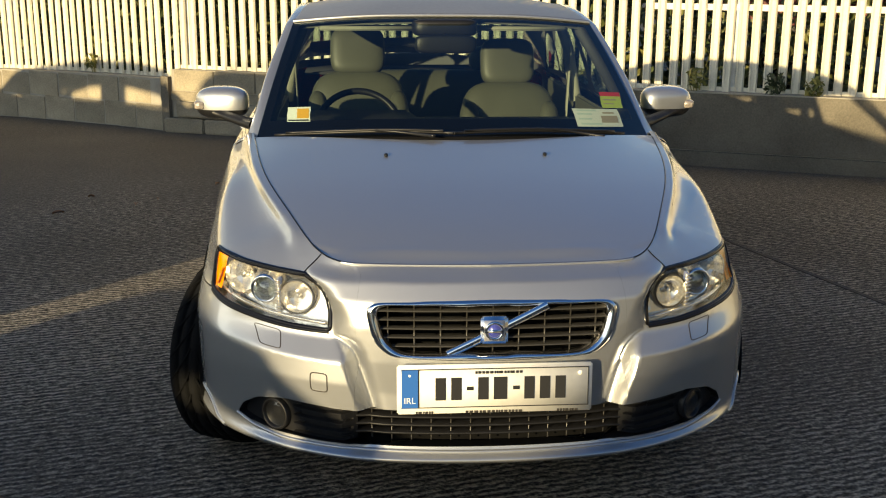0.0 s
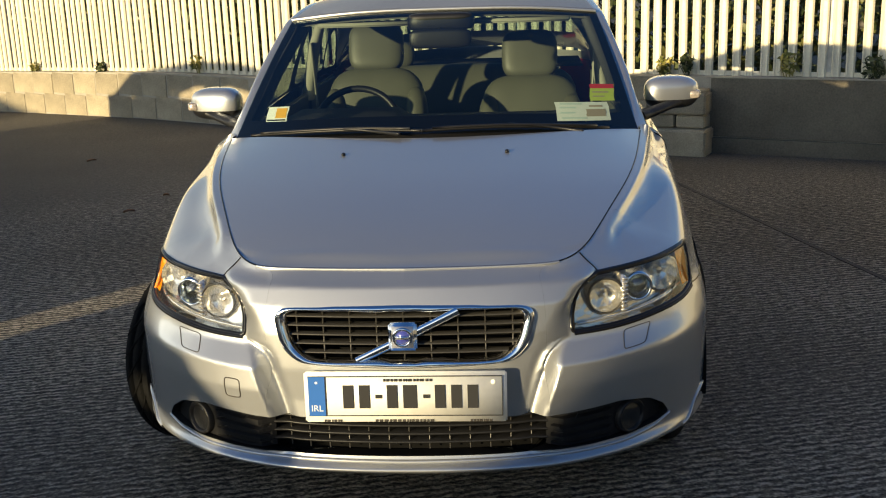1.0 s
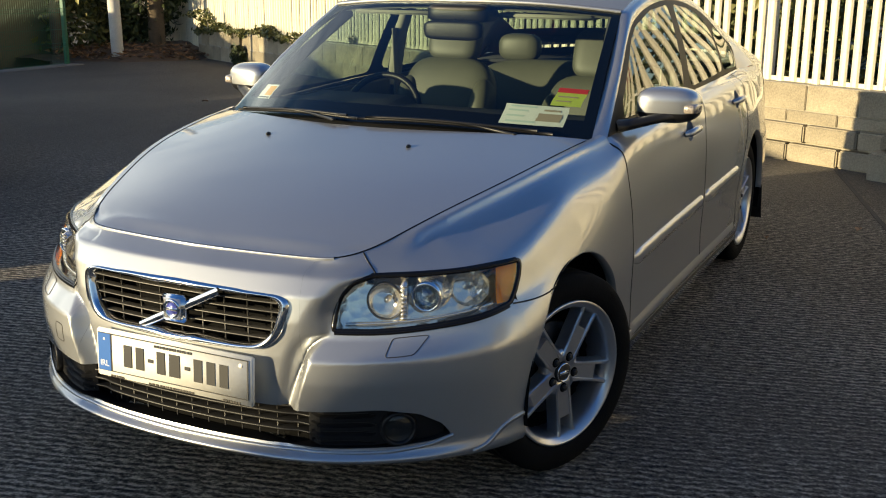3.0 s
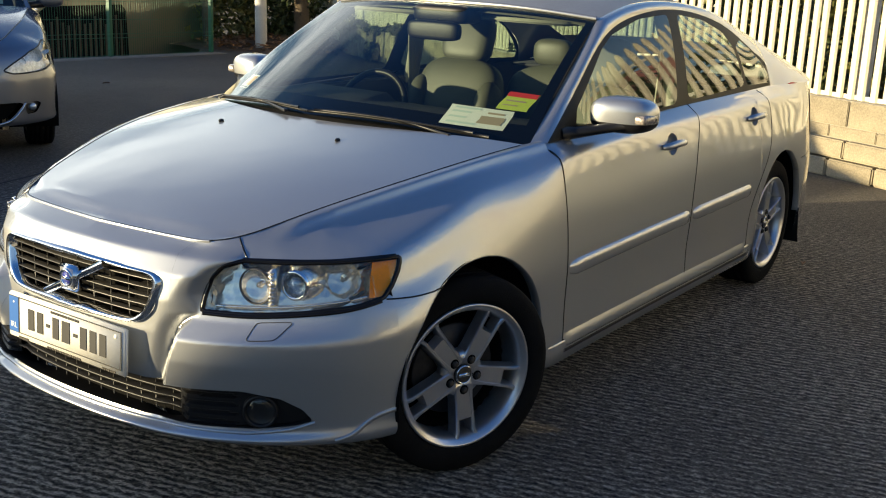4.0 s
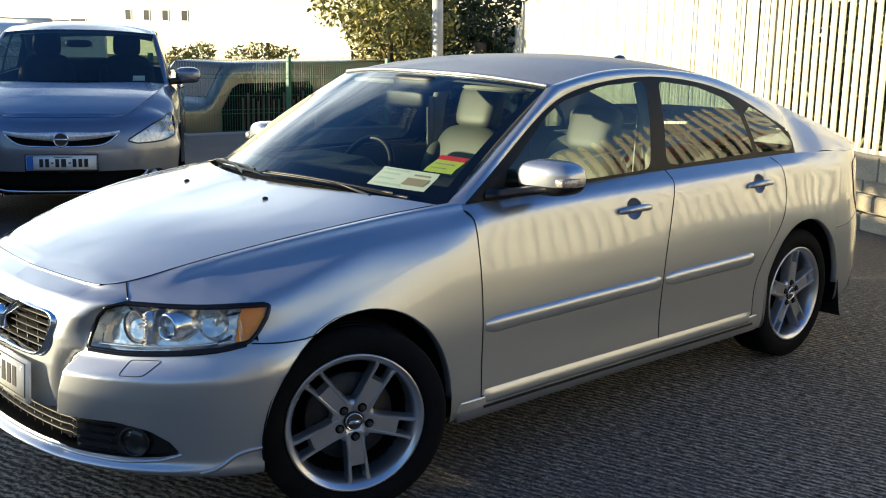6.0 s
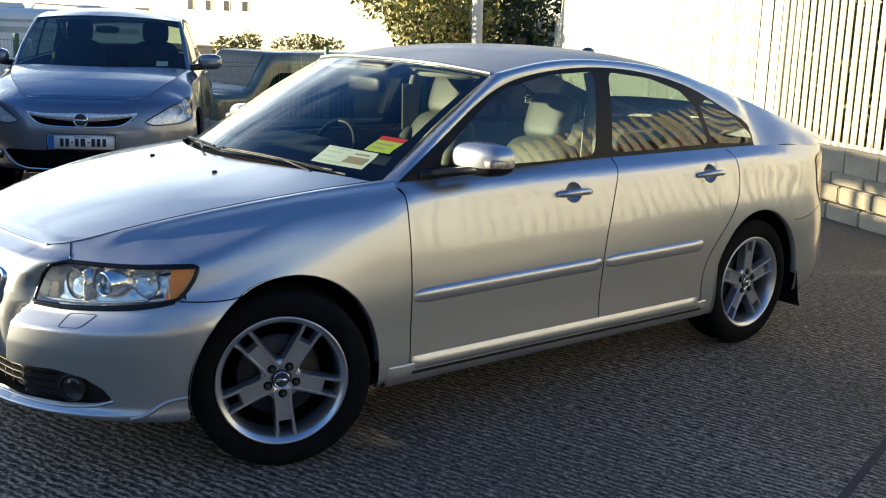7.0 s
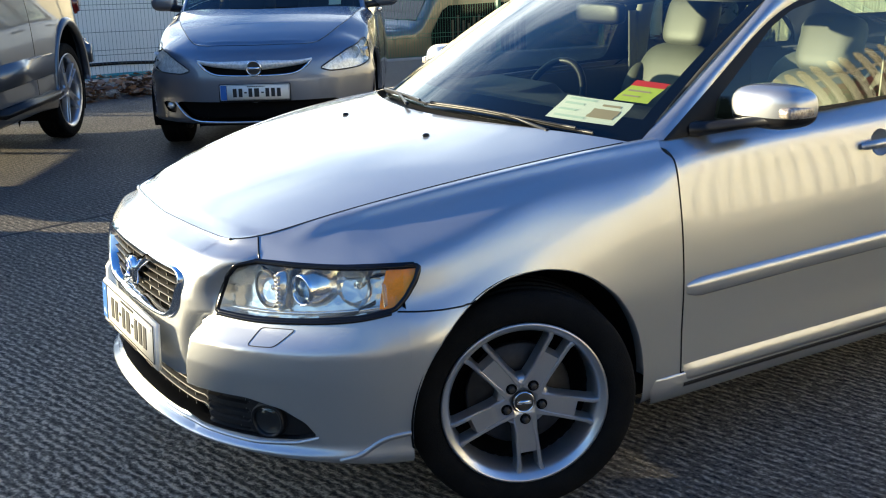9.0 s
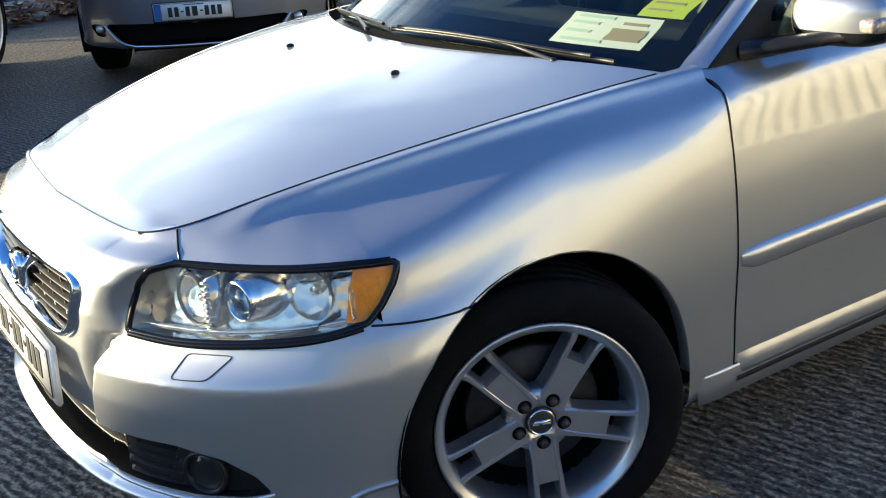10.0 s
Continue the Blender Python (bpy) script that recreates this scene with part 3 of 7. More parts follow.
    dy = np.abs(np.diff(P[:, 5, 1]))
    cc = np.array(cols)
    label[np.diff(cc) < 6e-4, :] = -1
    return P, AB, label, place, np.array(cols)


def on_shell(P, AB, cols, s, z):
    """The place and normal on the shell at a distance round the plan and a height."""
    i = int(np.clip(np.searchsorted(cols, s), 1, len(cols) - 1))
    f = (s - cols[i - 1]) / max(cols[i] - cols[i - 1], 1e-9)
    out = []
    for c in (i - 1, i):
        out.append([np.interp(z, AB[c, 1:, 1], P[c, 1:, k]) for k in range(3)])
    p = np.array(out[0]) * (1 - f) + np.array(out[1]) * f
    N = normals_cache(P)
    j = int(np.clip(np.searchsorted(AB[i, 1:, 1], z), 1, P.shape[1] - 2))
    return p, N[i, j]


_cache = {}


def normals_cache(P):
    k = id(P)
    if k not in _cache:
        _cache[k] = normals(P)
    return _cache[k]


def line_on(P, AB, cols, pts, n=40):
    """A smooth line on the shell through points given as distance round the plan and height."""
    K = spline(pts, n) if len(pts) > 2 else np.linspace(pts[0], pts[1], n)
    a = [on_shell(P, AB, cols, s, z) for s, z in K]
    nr = np.array([q for _, q in a])
    w = 4
    pad = np.pad(nr, ((w, w), (0, 0)), "edge")
    nr = sum(pad[i : i + len(nr)] for i in range(2 * w + 1))
    return np.array([p for p, _ in a]), nr / np.linalg.norm(nr, axis=1)[:, None]


def both(name, vf, material, parent, label=""):
    """The part and its mirror image on the other side."""
    a = part(name, vf, material, parent, label)
    b = part(name, mirrored(vf), material, parent, label)
    return a, b


def whole(vf):
    return join(vf, mirrored(vf))


def bonnet(D, n=44, m=64):
    """The bonnet as one panel between its two gaps."""
    E = np.array([p for _, *p in D["bonnet_edge"]], float)
    sp = np.array(D["spine"], float)
    k = 3
    t = np.r_[0, np.cumsum(np.linalg.norm(np.diff(E, axis=0), axis=1))]
    side = cubic(t, E, np.linspace(t[k], t[-1], m))          # the side gap, front to rear
    front = cubic(t, E, np.linspace(0, t[k], n))              # middle to corner
    w = np.linspace(0, 1, m)
    P = np.zeros((n, m, 3))
    u = np.linspace(0, 1, n)
    for i in range(n):
        # across: from the middle to the side gap
        x0 = front[i, 0]
        f = front[i]
        rear_y = D["cowl"] + (side[-1, 1] - D["cowl"] - (0.08 if D is SALOON else 0.03)) * (x0 / front[-1, 0]) ** 2.2
        yy = f[1] + (side[:, 1] - side[0, 1]) * (rear_y - f[1]) / (side[-1, 1] - side[0, 1])
        xs = f[0] + (np.interp(yy, side[:, 1], side[:, 0]) - side[0, 0]) * (x0 / front[-1, 0])
        frac = np.clip(xs / np.interp(yy, side[:, 1], side[:, 0]), 0, 1)
        zc = cubic(sp[:, 0], sp[:, 1], np.clip(yy, sp[0, 0], sp[-1, 0] + 0.35))
        zs = np.interp(yy, side[:, 1], side[:, 2])
        zz = zc - (zc - zs) * frac**2.4
        blend = np.clip(w / 0.06, 0, 1)
        zz = zz * blend + np.interp(x0, front[:, 0], front[:, 2]) * (1 - blend)
        P[i] = np.column_stack([xs, yy, zz])
    return P


def upper(D, car, paint, glass=GLASS, trim=TRIM, windows=None):
    """Screen, roof, pillars, rear window, boot lid and side windows."""
    n = 40
    base, top = spline(D["screen_base"], n), spline(D["screen_top"], n)
    w = np.linspace(0, 1, 26)[:, None, None]
    scr = base[None] * (1 - w) + top[None] * w
    scr += np.array([0, -0.35, 0.9]) * 0.016 * (4 * w * (1 - w))
    part("windscreen", grid(scr.transpose(1, 0, 2)), glass, car, "tinted windscreen glass")
    inner = np.array(D["inner"], float)
    ti = np.r_[0, np.cumsum(np.linalg.norm(np.diff(inner, axis=0), axis=1))]
    fine = cubic(ti, inner, np.linspace(0, ti[-1], 400))
    cen = np.array(D["centre"], float)

    def inner_at(y):
        return np.array([np.interp(y, fine[:, 1], fine[:, k]) for k in range(3)])

    def panel(y0, y1, m, power=2.3, y0c=None, y1c=None):
        """A crowned panel from edge to edge between two places along the car."""
        P = []
        for k in range(m):
            f = k / (m - 1)
            q = inner_at(y0 + (y1 - y0) * f)
            yc = (y0 if y0c is None else y0c) * (1 - f) + (y1 if y1c is None else y1c) * f
            zc = float(cubic(cen[:, 0], cen[:, 1], np.array(yc)))
            row = []
            for x in np.linspace(-1, 1, 41):
                g = abs(x) ** power
                row.append((x * q[0], yc + (q[1] - yc) * g, zc + (q[2] - zc) * g))
            P.append(row)
        return np.array(P)

    yh = D["inner"][0][1]
    roof = panel(yh, D["roof_end"], 40, 2.3, D["screen_top"][len(D["screen_top"]) // 2][1], D["roof_end"])
    part("roof", grid(roof, True), DULLSILVER if D is SALOON else paint, car, "dull silver roof panel" if D is SALOON else "")
    part("headliner", grid(roof - np.array([0, 0, 0.03])), HEADLINER, car, "pale headliner")
    part("rear_window", grid(panel(D["roof_end"], D["deck"], 24, 2.0, D["roof_end"], D["deck"] - 0.02), True), glass, car, "tinted rear window glass")
    part("boot_lid", grid(panel(D["deck"], D["tail"] - 0.03, 14, 2.2, D["deck"] - 0.02, D["tail"]), True), paint, car)
    # pillars and cant rails: strips between the window line and the roof's edge
    rail = np.array(D["rail"][:-1] + D["shoulder"], float)
    tr = np.r_[0, np.cumsum(np.linalg.norm(np.diff(rail, axis=0), axis=1))]
    rf = cubic(tr, rail, np.linspace(0, tr[-1], 400))
    edge = np.vstack([base[-1] * (1 - k) + top[-1] * k for k in np.linspace(0, 1, 60)] + [fine])
    strip = []
    for f in np.linspace(0, 1, 120):
        a = rf[int(f * 399)]
        y = a[1]
        yb = edge[0, 1] + (edge[-1, 1] - edge[0, 1]) * (y - rf[0, 1]) / (rf[-1, 1] - rf[0, 1])
        b = np.array([np.interp(yb, edge[:, 1], edge[:, k]) for k in range(3)])
        row = []
        for g in np.linspace(0, 1, 9):
            p = a * (1 - g) + b * g
            out = np.array([0.75, 0, 0.66]) * 0.018 * 4 * g * (1 - g) * min(1.0, f / 0.10) * (1 - 0.55 * ease(y, 2.5, 2.95))
            row.append(p + out)
        strip.append(row)
    strip = np.array(strip)
    both("roof_pillar", grid(strip), paint, car)
    # side windows: belt to window line
    belt = np.array(D["belt"], float)
    g_rail = cubic(np.r_[0, np.cumsum(np.linalg.norm(np.diff(np.array(D["rail"]), axis=0), axis=1))], np.array(D["rail"], float),
                   np.linspace(0, np.sum(np.linalg.norm(np.diff(np.array(D["rail"]), axis=0), axis=1)), 400))
    xs_belt = np.array(D["belt_x"], float)
    P, AB = [], []
    for y in np.linspace(g_rail[0, 1] + 0.002, g_rail[-1, 1] - 0.002, 130):
        zr, xr = np.interp(y, g_rail[:, 1], g_rail[:, 2]), np.interp(y, g_rail[:, 1], g_rail[:, 0])
        zb, xb = float(mono(belt[:, 0], belt[:, 1], np.array(y))), float(mono(xs_belt[:, 0], xs_belt[:, 1], np.array(y)))
        r, ab = [], []
        for g in np.linspace(0, 1, 40):
            z = zb + (zr - zb) * g
            x = xb + (xr - xb) * g + 0.014 * 4 * g * (1 - g) * (zr - zb) / 0.38
            r.append((x, y, z))
            ab.append((y, z))
        P.append(r)
        AB.append(ab)
    P, AB = np.array(P), np.array(AB)
    lab = np.zeros((P.shape[0] - 1, P.shape[1] - 1), int)
    for code, (_, poly) in enumerate(windows, 1):
        cut(P, AB, lab, round_poly(poly, 5, 0.12), code)
    both("window_frame", pick(P, lab, 0), trim, car, "black window surround")
    for code, (nm, _) in enumerate(windows, 1):
        both(nm, pick(P, lab, code), glass, car, "tinted side glass")
    return scr, roof, strip, P


# ---- wheels ----
def tyre_mesh(R=0.318, rim=0.222, width=0.205, n=72):
    h = width / 2
    prof = [(rim, -h * 0.72), (rim + 0.012, -h * 0.86), (rim + 0.045, -h * 1.0), (R - 0.03, -h * 0.98), (R - 0.012, -h * 0.9), (R - 0.003, -h * 0.8)]
    for c in (-0.55, -0.2, 0.2, 0.55):
        prof += [(R, h * c - 0.006), (R - 0.007, h * c - 0.005), (R - 0.007, h * c + 0.005), (R, h * c + 0.006)]
    prof += [(R - 0.003, h * 0.8), (R - 0.012, h * 0.9), (R - 0.03, h * 0.98), (R - 0.06, h * 1.0), (rim + 0.028, h * 0.97), (rim + 0.014, h * 0.93), (rim + 0.012, h * 0.86), (rim, h * 0.72)]
    v, f = lathe(prof, n)
    return v, f


def tread_mesh(R=0.318, width=0.205, n=26):
    """Swept V ribbons across the tread, black for the shade in its grooves."""
    out = []
    for k in range(n):
        for sgn in (-1, 1):
            pts, nr = [], []
            for t in np.linspace(0, 1, 7):
                x = sgn * (0.012 + t * (width / 2 - 0.016))
                a = 2 * math.pi * (k + 0.25 * (sgn > 0)) / n - 0.42 * t**0.8
                r = R + 0.0004 - float(np.interp(abs(x) / (width / 2), [0.6, 0.8, 0.9, 0.98], [0.0, 0.003, 0.012, 0.03]))
                pts.append((x, r * math.cos(a), r * math.sin(a)))
                nr.append((0, math.cos(a), math.sin(a)))
            out.append(ribbon(pts, nr, 0.0055, 0.0012))
    return join(*out)


def spoke_mesh(R=0.216):
    """One spoke: two near-parallel ribs with a broad polished web between, open towards the rim."""
    out = []
    for sgn in (-1, 1):
        rows = []
        for t in np.linspace(0, 1, 13):
            r = 0.046 + (R + 0.004 - 0.046) * t
            c = sgn * (0.0235 + 0.0075 * t + 0.012 * max(0, t - 0.82) ** 2 / 0.0324)
            w = 0.0062 + 0.003 * max(0, t - 0.8) / 0.2 + 0.004 * max(0, 0.25 - t) / 0.25
            x = -0.012 + 0.008 * t**1.6
            rows.append([(x - 0.045, r, c - w * 1.5), (x - 0.005, r, c - w), (x, r, c - w * 0.55), (x, r, c + w * 0.55), (x - 0.005, r, c + w), (x - 0.045, r, c + w * 1.5)])
        P = np.array(rows)
        out.append((P.reshape(-1, 3).tolist(), grid_faces(13, 6, False, flip=False)))
    rows = []
    for t in np.linspace(0, 1, 7):
        r = 0.036 + (0.150 - 0.036) * t
        w = 0.0235 + 0.005 * t
        x = -0.0150 + 0.003 * t
        rows.append([(x - 0.03, r, -w), (x, r, -w), (x, r, w), (x - 0.03, r, w)])
    rows.append([(-0.046, 0.158, -0.028), (-0.044, 0.160, -0.028), (-0.044, 0.160, 0.028), (-0.046, 0.158, 0.028)])
    out.append((np.array(rows).reshape(-1, 3).tolist(), grid_faces(8, 4, False)))
    return join(*out)


def wheel(car, x, y, z, steer=0.0, spin=0.0, R=0.318, rim=0.222, name="front_wheel", tread=False, width=0.205, detail=True):
    """A road wheel whose outer face looks along +x; a wheel on the other side is turned round."""
    side = 1 if x > 0 else -1
    k = rim / 0.222
    barrel = lathe([(0.232 * k, 0.000), (0.233 * k, 0.006), (0.228 * k, 0.010), (0.224 * k, 0.007), (0.214 * k, 0.000), (0.207 * k, -0.010), (0.203 * k, -0.035), (0.201 * k, -0.08), (0.205 * k, -0.15), (0.221 * k, -0.185)], 72)
    hub = lathe([(0.0, -0.020), (0.036, -0.020), (0.040, -0.016), (0.062, -0.015), (0.072, -0.020), (0.078, -0.05), (0.02, -0.06)], 40)
    pieces = [barrel, hub]
    w = part(name, join(*pieces), ALLOY, car, "silver five-spoke alloy wheel")
    turn = Matrix.Rotation(math.radians(180), 4, "Z") if side < 0 else Matrix.Identity(4)
    w.matrix_basis = Matrix.Translation((x, y, z)) @ Matrix.Rotation(math.radians(steer), 4, "Z") @ turn
    sp = mesh("spoke", *spoke_mesh(0.216 * k), ALLOY, False)
    for i in range(5):
        o = put_part("spoke", sp, w)
        o.rotation_euler = (math.radians(spin + 72 * i), 0, 0)
    off = Matrix.Translation((-width * 0.44, 0, 0))
    t = part("tyre", moved(tyre_mesh(R, rim, width), off), RUBBER, w, "black road tyre")
    if tread:
        part("tread_groove_shade", moved(tread_mesh(R, width), off), SHADEBLACK, t)
    part("brake_disc", lathe([(0.06, -0.075), (0.145, -0.075), (0.148, -0.08), (0.148, -0.095), (0.06, -0.095)], 40), DISC if detail else DARKMETAL, w, "worn steel brake disc")
    # black drum behind the spokes, painted as the shade inside the wheel
    part("wheel_back", lathe([(0.0, -0.15), (0.2 * k, -0.15), (0.204 * k, -0.045), (0.2045 * k, -0.045), (0.2045 * k, -0.152)], 40), SHADEBLACK, w, "black backing, the wheel's inner shade as colour")
    if detail:
        cap = part("centre_cap", lathe([(0.0, -0.0085), (0.022, -0.009), (0.030, -0.011), (0.033, -0.016), (0.033, -0.025)], 32), DARKMETAL, w, "dark round centre cap")
        part("cap_ring", join(lathe([(0.026, -0.0095), (0.0275, -0.008), (0.0285, -0.008), (0.030, -0.0105)], 32), box(-0.0105, -0.007, -0.020, 0.020, -0.005, 0.005, 0.001)), CHROME, cap, "chrome badge on the cap")
        nut = mesh("wheel_nut", *lathe([(0.0, -0.004), (0.008, -0.004), (0.010, -0.006), (0.010, -0.02)], 6), DARKMETAL)
        # black disc on the hub, the shade of the nut's recess
        well = mesh("nut_recess", *lathe([(0.0, -0.0135), (0.0135, -0.0135), (0.0155, -0.0142), (0.016, -0.02)], 20), SHADEBLACK)
        for i in range(5):
            a = math.radians(spin + 72 * i)
            for me, nm in ((nut, "wheel_nut"), (well, "nut_recess")):
                o = put_part(nm, me, w)
                o.location = (0, 0.052 * math.cos(a), 0.052 * math.sin(a))
    return w


def bars(w, h, n, seed, fill=0.72):
    """Plain bars in the place of writing: rows of short blocks."""
    rng = random.Random(seed)
    x, out = -w / 2, []
    while x < w / 2 - 0.004:
        d = min(rng.uniform(0.5, 1.3) * w / n, w / 2 - x)
        out.append((x, x + d * fill))
        x += d
    return [(a, b, -h / 2, h / 2) for a, b in out]

SALOON["belt_x"] = [(0.4651, 0.774), (1.0, 0.772), (1.63, 0.768), (2.2, 0.760), (2.745, 0.744)]


def ellipsoid(c, r, n=28, m=18, e=1.0, top=1.0):
    """A rounded body; e below 1 makes it boxier."""
    v = []
    pw = lambda a: math.copysign(abs(a) ** e, a)
    for i in range(m + 1):
        p = math.pi * i / m
        for j in range(n):
            q = 2 * math.pi * j / n
            v.append((c[0] + r[0] * pw(math.sin(p)) * pw(math.cos(q)), c[1] + r[1] * pw(math.sin(p)) * pw(math.sin(q)), c[2] - r[2] * pw(math.cos(p))))
    return v, grid_faces(m + 1, n, True, flip=True)


def plate(parent, m, w=0.515, h=0.115, seed=3, holder=True, band=-1, foot=True):
    """A registration plate with plain bars for its characters; it looks along -y."""
    body = part("number_plate", moved(box(-w / 2, w / 2, -0.004, 0.004, -h / 2, h / 2, 0.003), m), PLATEWHITE, parent, "white plate with plain black bars and a blue band")
    if holder:
        part("plate_holder", moved(box(-w / 2 - 0.008, w / 2 + 0.008, 0.0, 0.014, -h / 2 - 0.016, h / 2 + 0.006, 0.004), m), BLACKPL if not foot else PLATEWHITE, body)
    part("blue_band", moved(box(-w / 2 + 0.004, -w / 2 + 0.048, -0.0062, -0.003, -h / 2 + 0.004, h / 2 - 0.004), m), PLATEBLUE, body, "blue band", False)
    ch = []
    xs = -w / 2 + 0.095
    for wdt, full in ((0.034, 1), (0.034, 1), (0.022, 0), (0.034, 1), (0.044, 1), (0.022, 0), (0.034, 1), (0.034, 1), (0.034, 1)):
        if full:
            ch.append(box(xs, xs + wdt * 0.82, -0.0062, -0.003, -0.033, 0.030))
        else:
            ch.append(box(xs, xs + wdt * 0.8, -0.0062, -0.003, -0.006, 0.004))
        xs += wdt + 0.0085
    for bar in ch:
        part("character_bar", moved(bar, m), INK, body, "plain black bar", False)
    small = [box(a - 0.0 + 0.01, b + 0.01, -0.0062, -0.003, h / 2 - 0.014 + c, h / 2 - 0.014 + d) for a, b, c, d in bars(0.13, 0.007, 11, seed)]
    rim = [box(-w / 2 + 0.003, w / 2 - 0.003, -0.0055, -0.003, z - 0.0012, z + 0.0012) for z in (h / 2 - 0.004, -h / 2 + 0.004)]
    rim += [box(x - 0.0012, x + 0.0012, -0.0055, -0.003, -h / 2 + 0.004, h / 2 - 0.004) for x in (w / 2 - 0.004, -w / 2 + 0.05)]
    part("border_line", moved(join(*small, *rim), m), INK, body, "", False)
    if foot:
        tiny = []
        for x0, ww, k in ((-0.19, 0.05, 5), (0.0, 0.16, 14), (0.2, 0.06, 6)):
            tiny += [box(a + x0, b + x0, -0.0015, 0.002, -h / 2 - 0.011 + c, -h / 2 - 0.011 + d) for a, b, c, d in bars(ww, 0.006, k, seed + k)]
        tagged(part("dealer_print", moved(join(*tiny), m), DARKMETAL, body, "", False), kind="stuff")
        screw = mesh("plate_screw", *lathe([(0.0, -0.0065), (0.006, -0.006), (0.007, -0.003)], 12, "y"), PLATEWHITE)
        for x in (-w / 2 + 0.026, w / 2 - 0.026):
            o = put_part("plate_screw", screw, body)
            o.matrix_basis = m @ Matrix.Translation((x, 0, h / 2 - 0.02))
    return body


def lettering(text, size, material, parent, m):
    cu = bpy.data.curves.new("lettering", "FONT")
    cu.body, cu.size, cu.align_x, cu.align_y, cu.extrude = text, size, "CENTER", "CENTER", 0.0006
    tmp = new("lettering_source", cu)
    bpy.context.view_layer.update()
    me = bpy.data.meshes.new_from_object(tmp.evaluated_get(bpy.context.evaluated_depsgraph_get()))
    bpy.data.objects.remove(tmp)
    me.materials.clear()
    me.materials.append(material)
    o = put_part("lettering", me, parent)
    o.matrix_basis = m
    return o


def seat(parent, x, y, z, w=0.5, back=0.62, tilt=18, material=LEATHER, head=True):
    """A car seat: cushion, backrest with bolsters, headrest on two pins."""
    s = part("front_seat", ellipsoid((x, y - 0.22, z), (w / 2, 0.27, 0.10), 28, 14, 0.6), material, parent, "beige leather car seat")
    rot = Matrix.Translation((x, y, z + 0.05)) @ Matrix.Rotation(math.radians(-tilt), 4, "X")
    b = [moved(ellipsoid((0, 0, back / 2), (w / 2 - 0.01, 0.075, back / 2), 28, 18, 0.55), rot)]
    for sx in (-1, 1):
        b.append(moved(ellipsoid((sx * (w / 2 - 0.05), -0.03, back / 2 - 0.04), (0.055, 0.085, back / 2 - 0.06), 16, 14, 0.75), rot))
    part("backrest", join(*b), material, s)
    if head:
        part("headrest", moved(join(ellipsoid((0, -0.01, back + 0.095), (0.130, 0.05, 0.112), 24, 16, 0.5)), rot), material, s)
        for a in (-0.06, 0.06):
            part("headrest_pin", moved(tube([(a, 0, back - 0.05), (a, 0, back + 0.08)], 0.006), rot), CHROME, s)
    return s


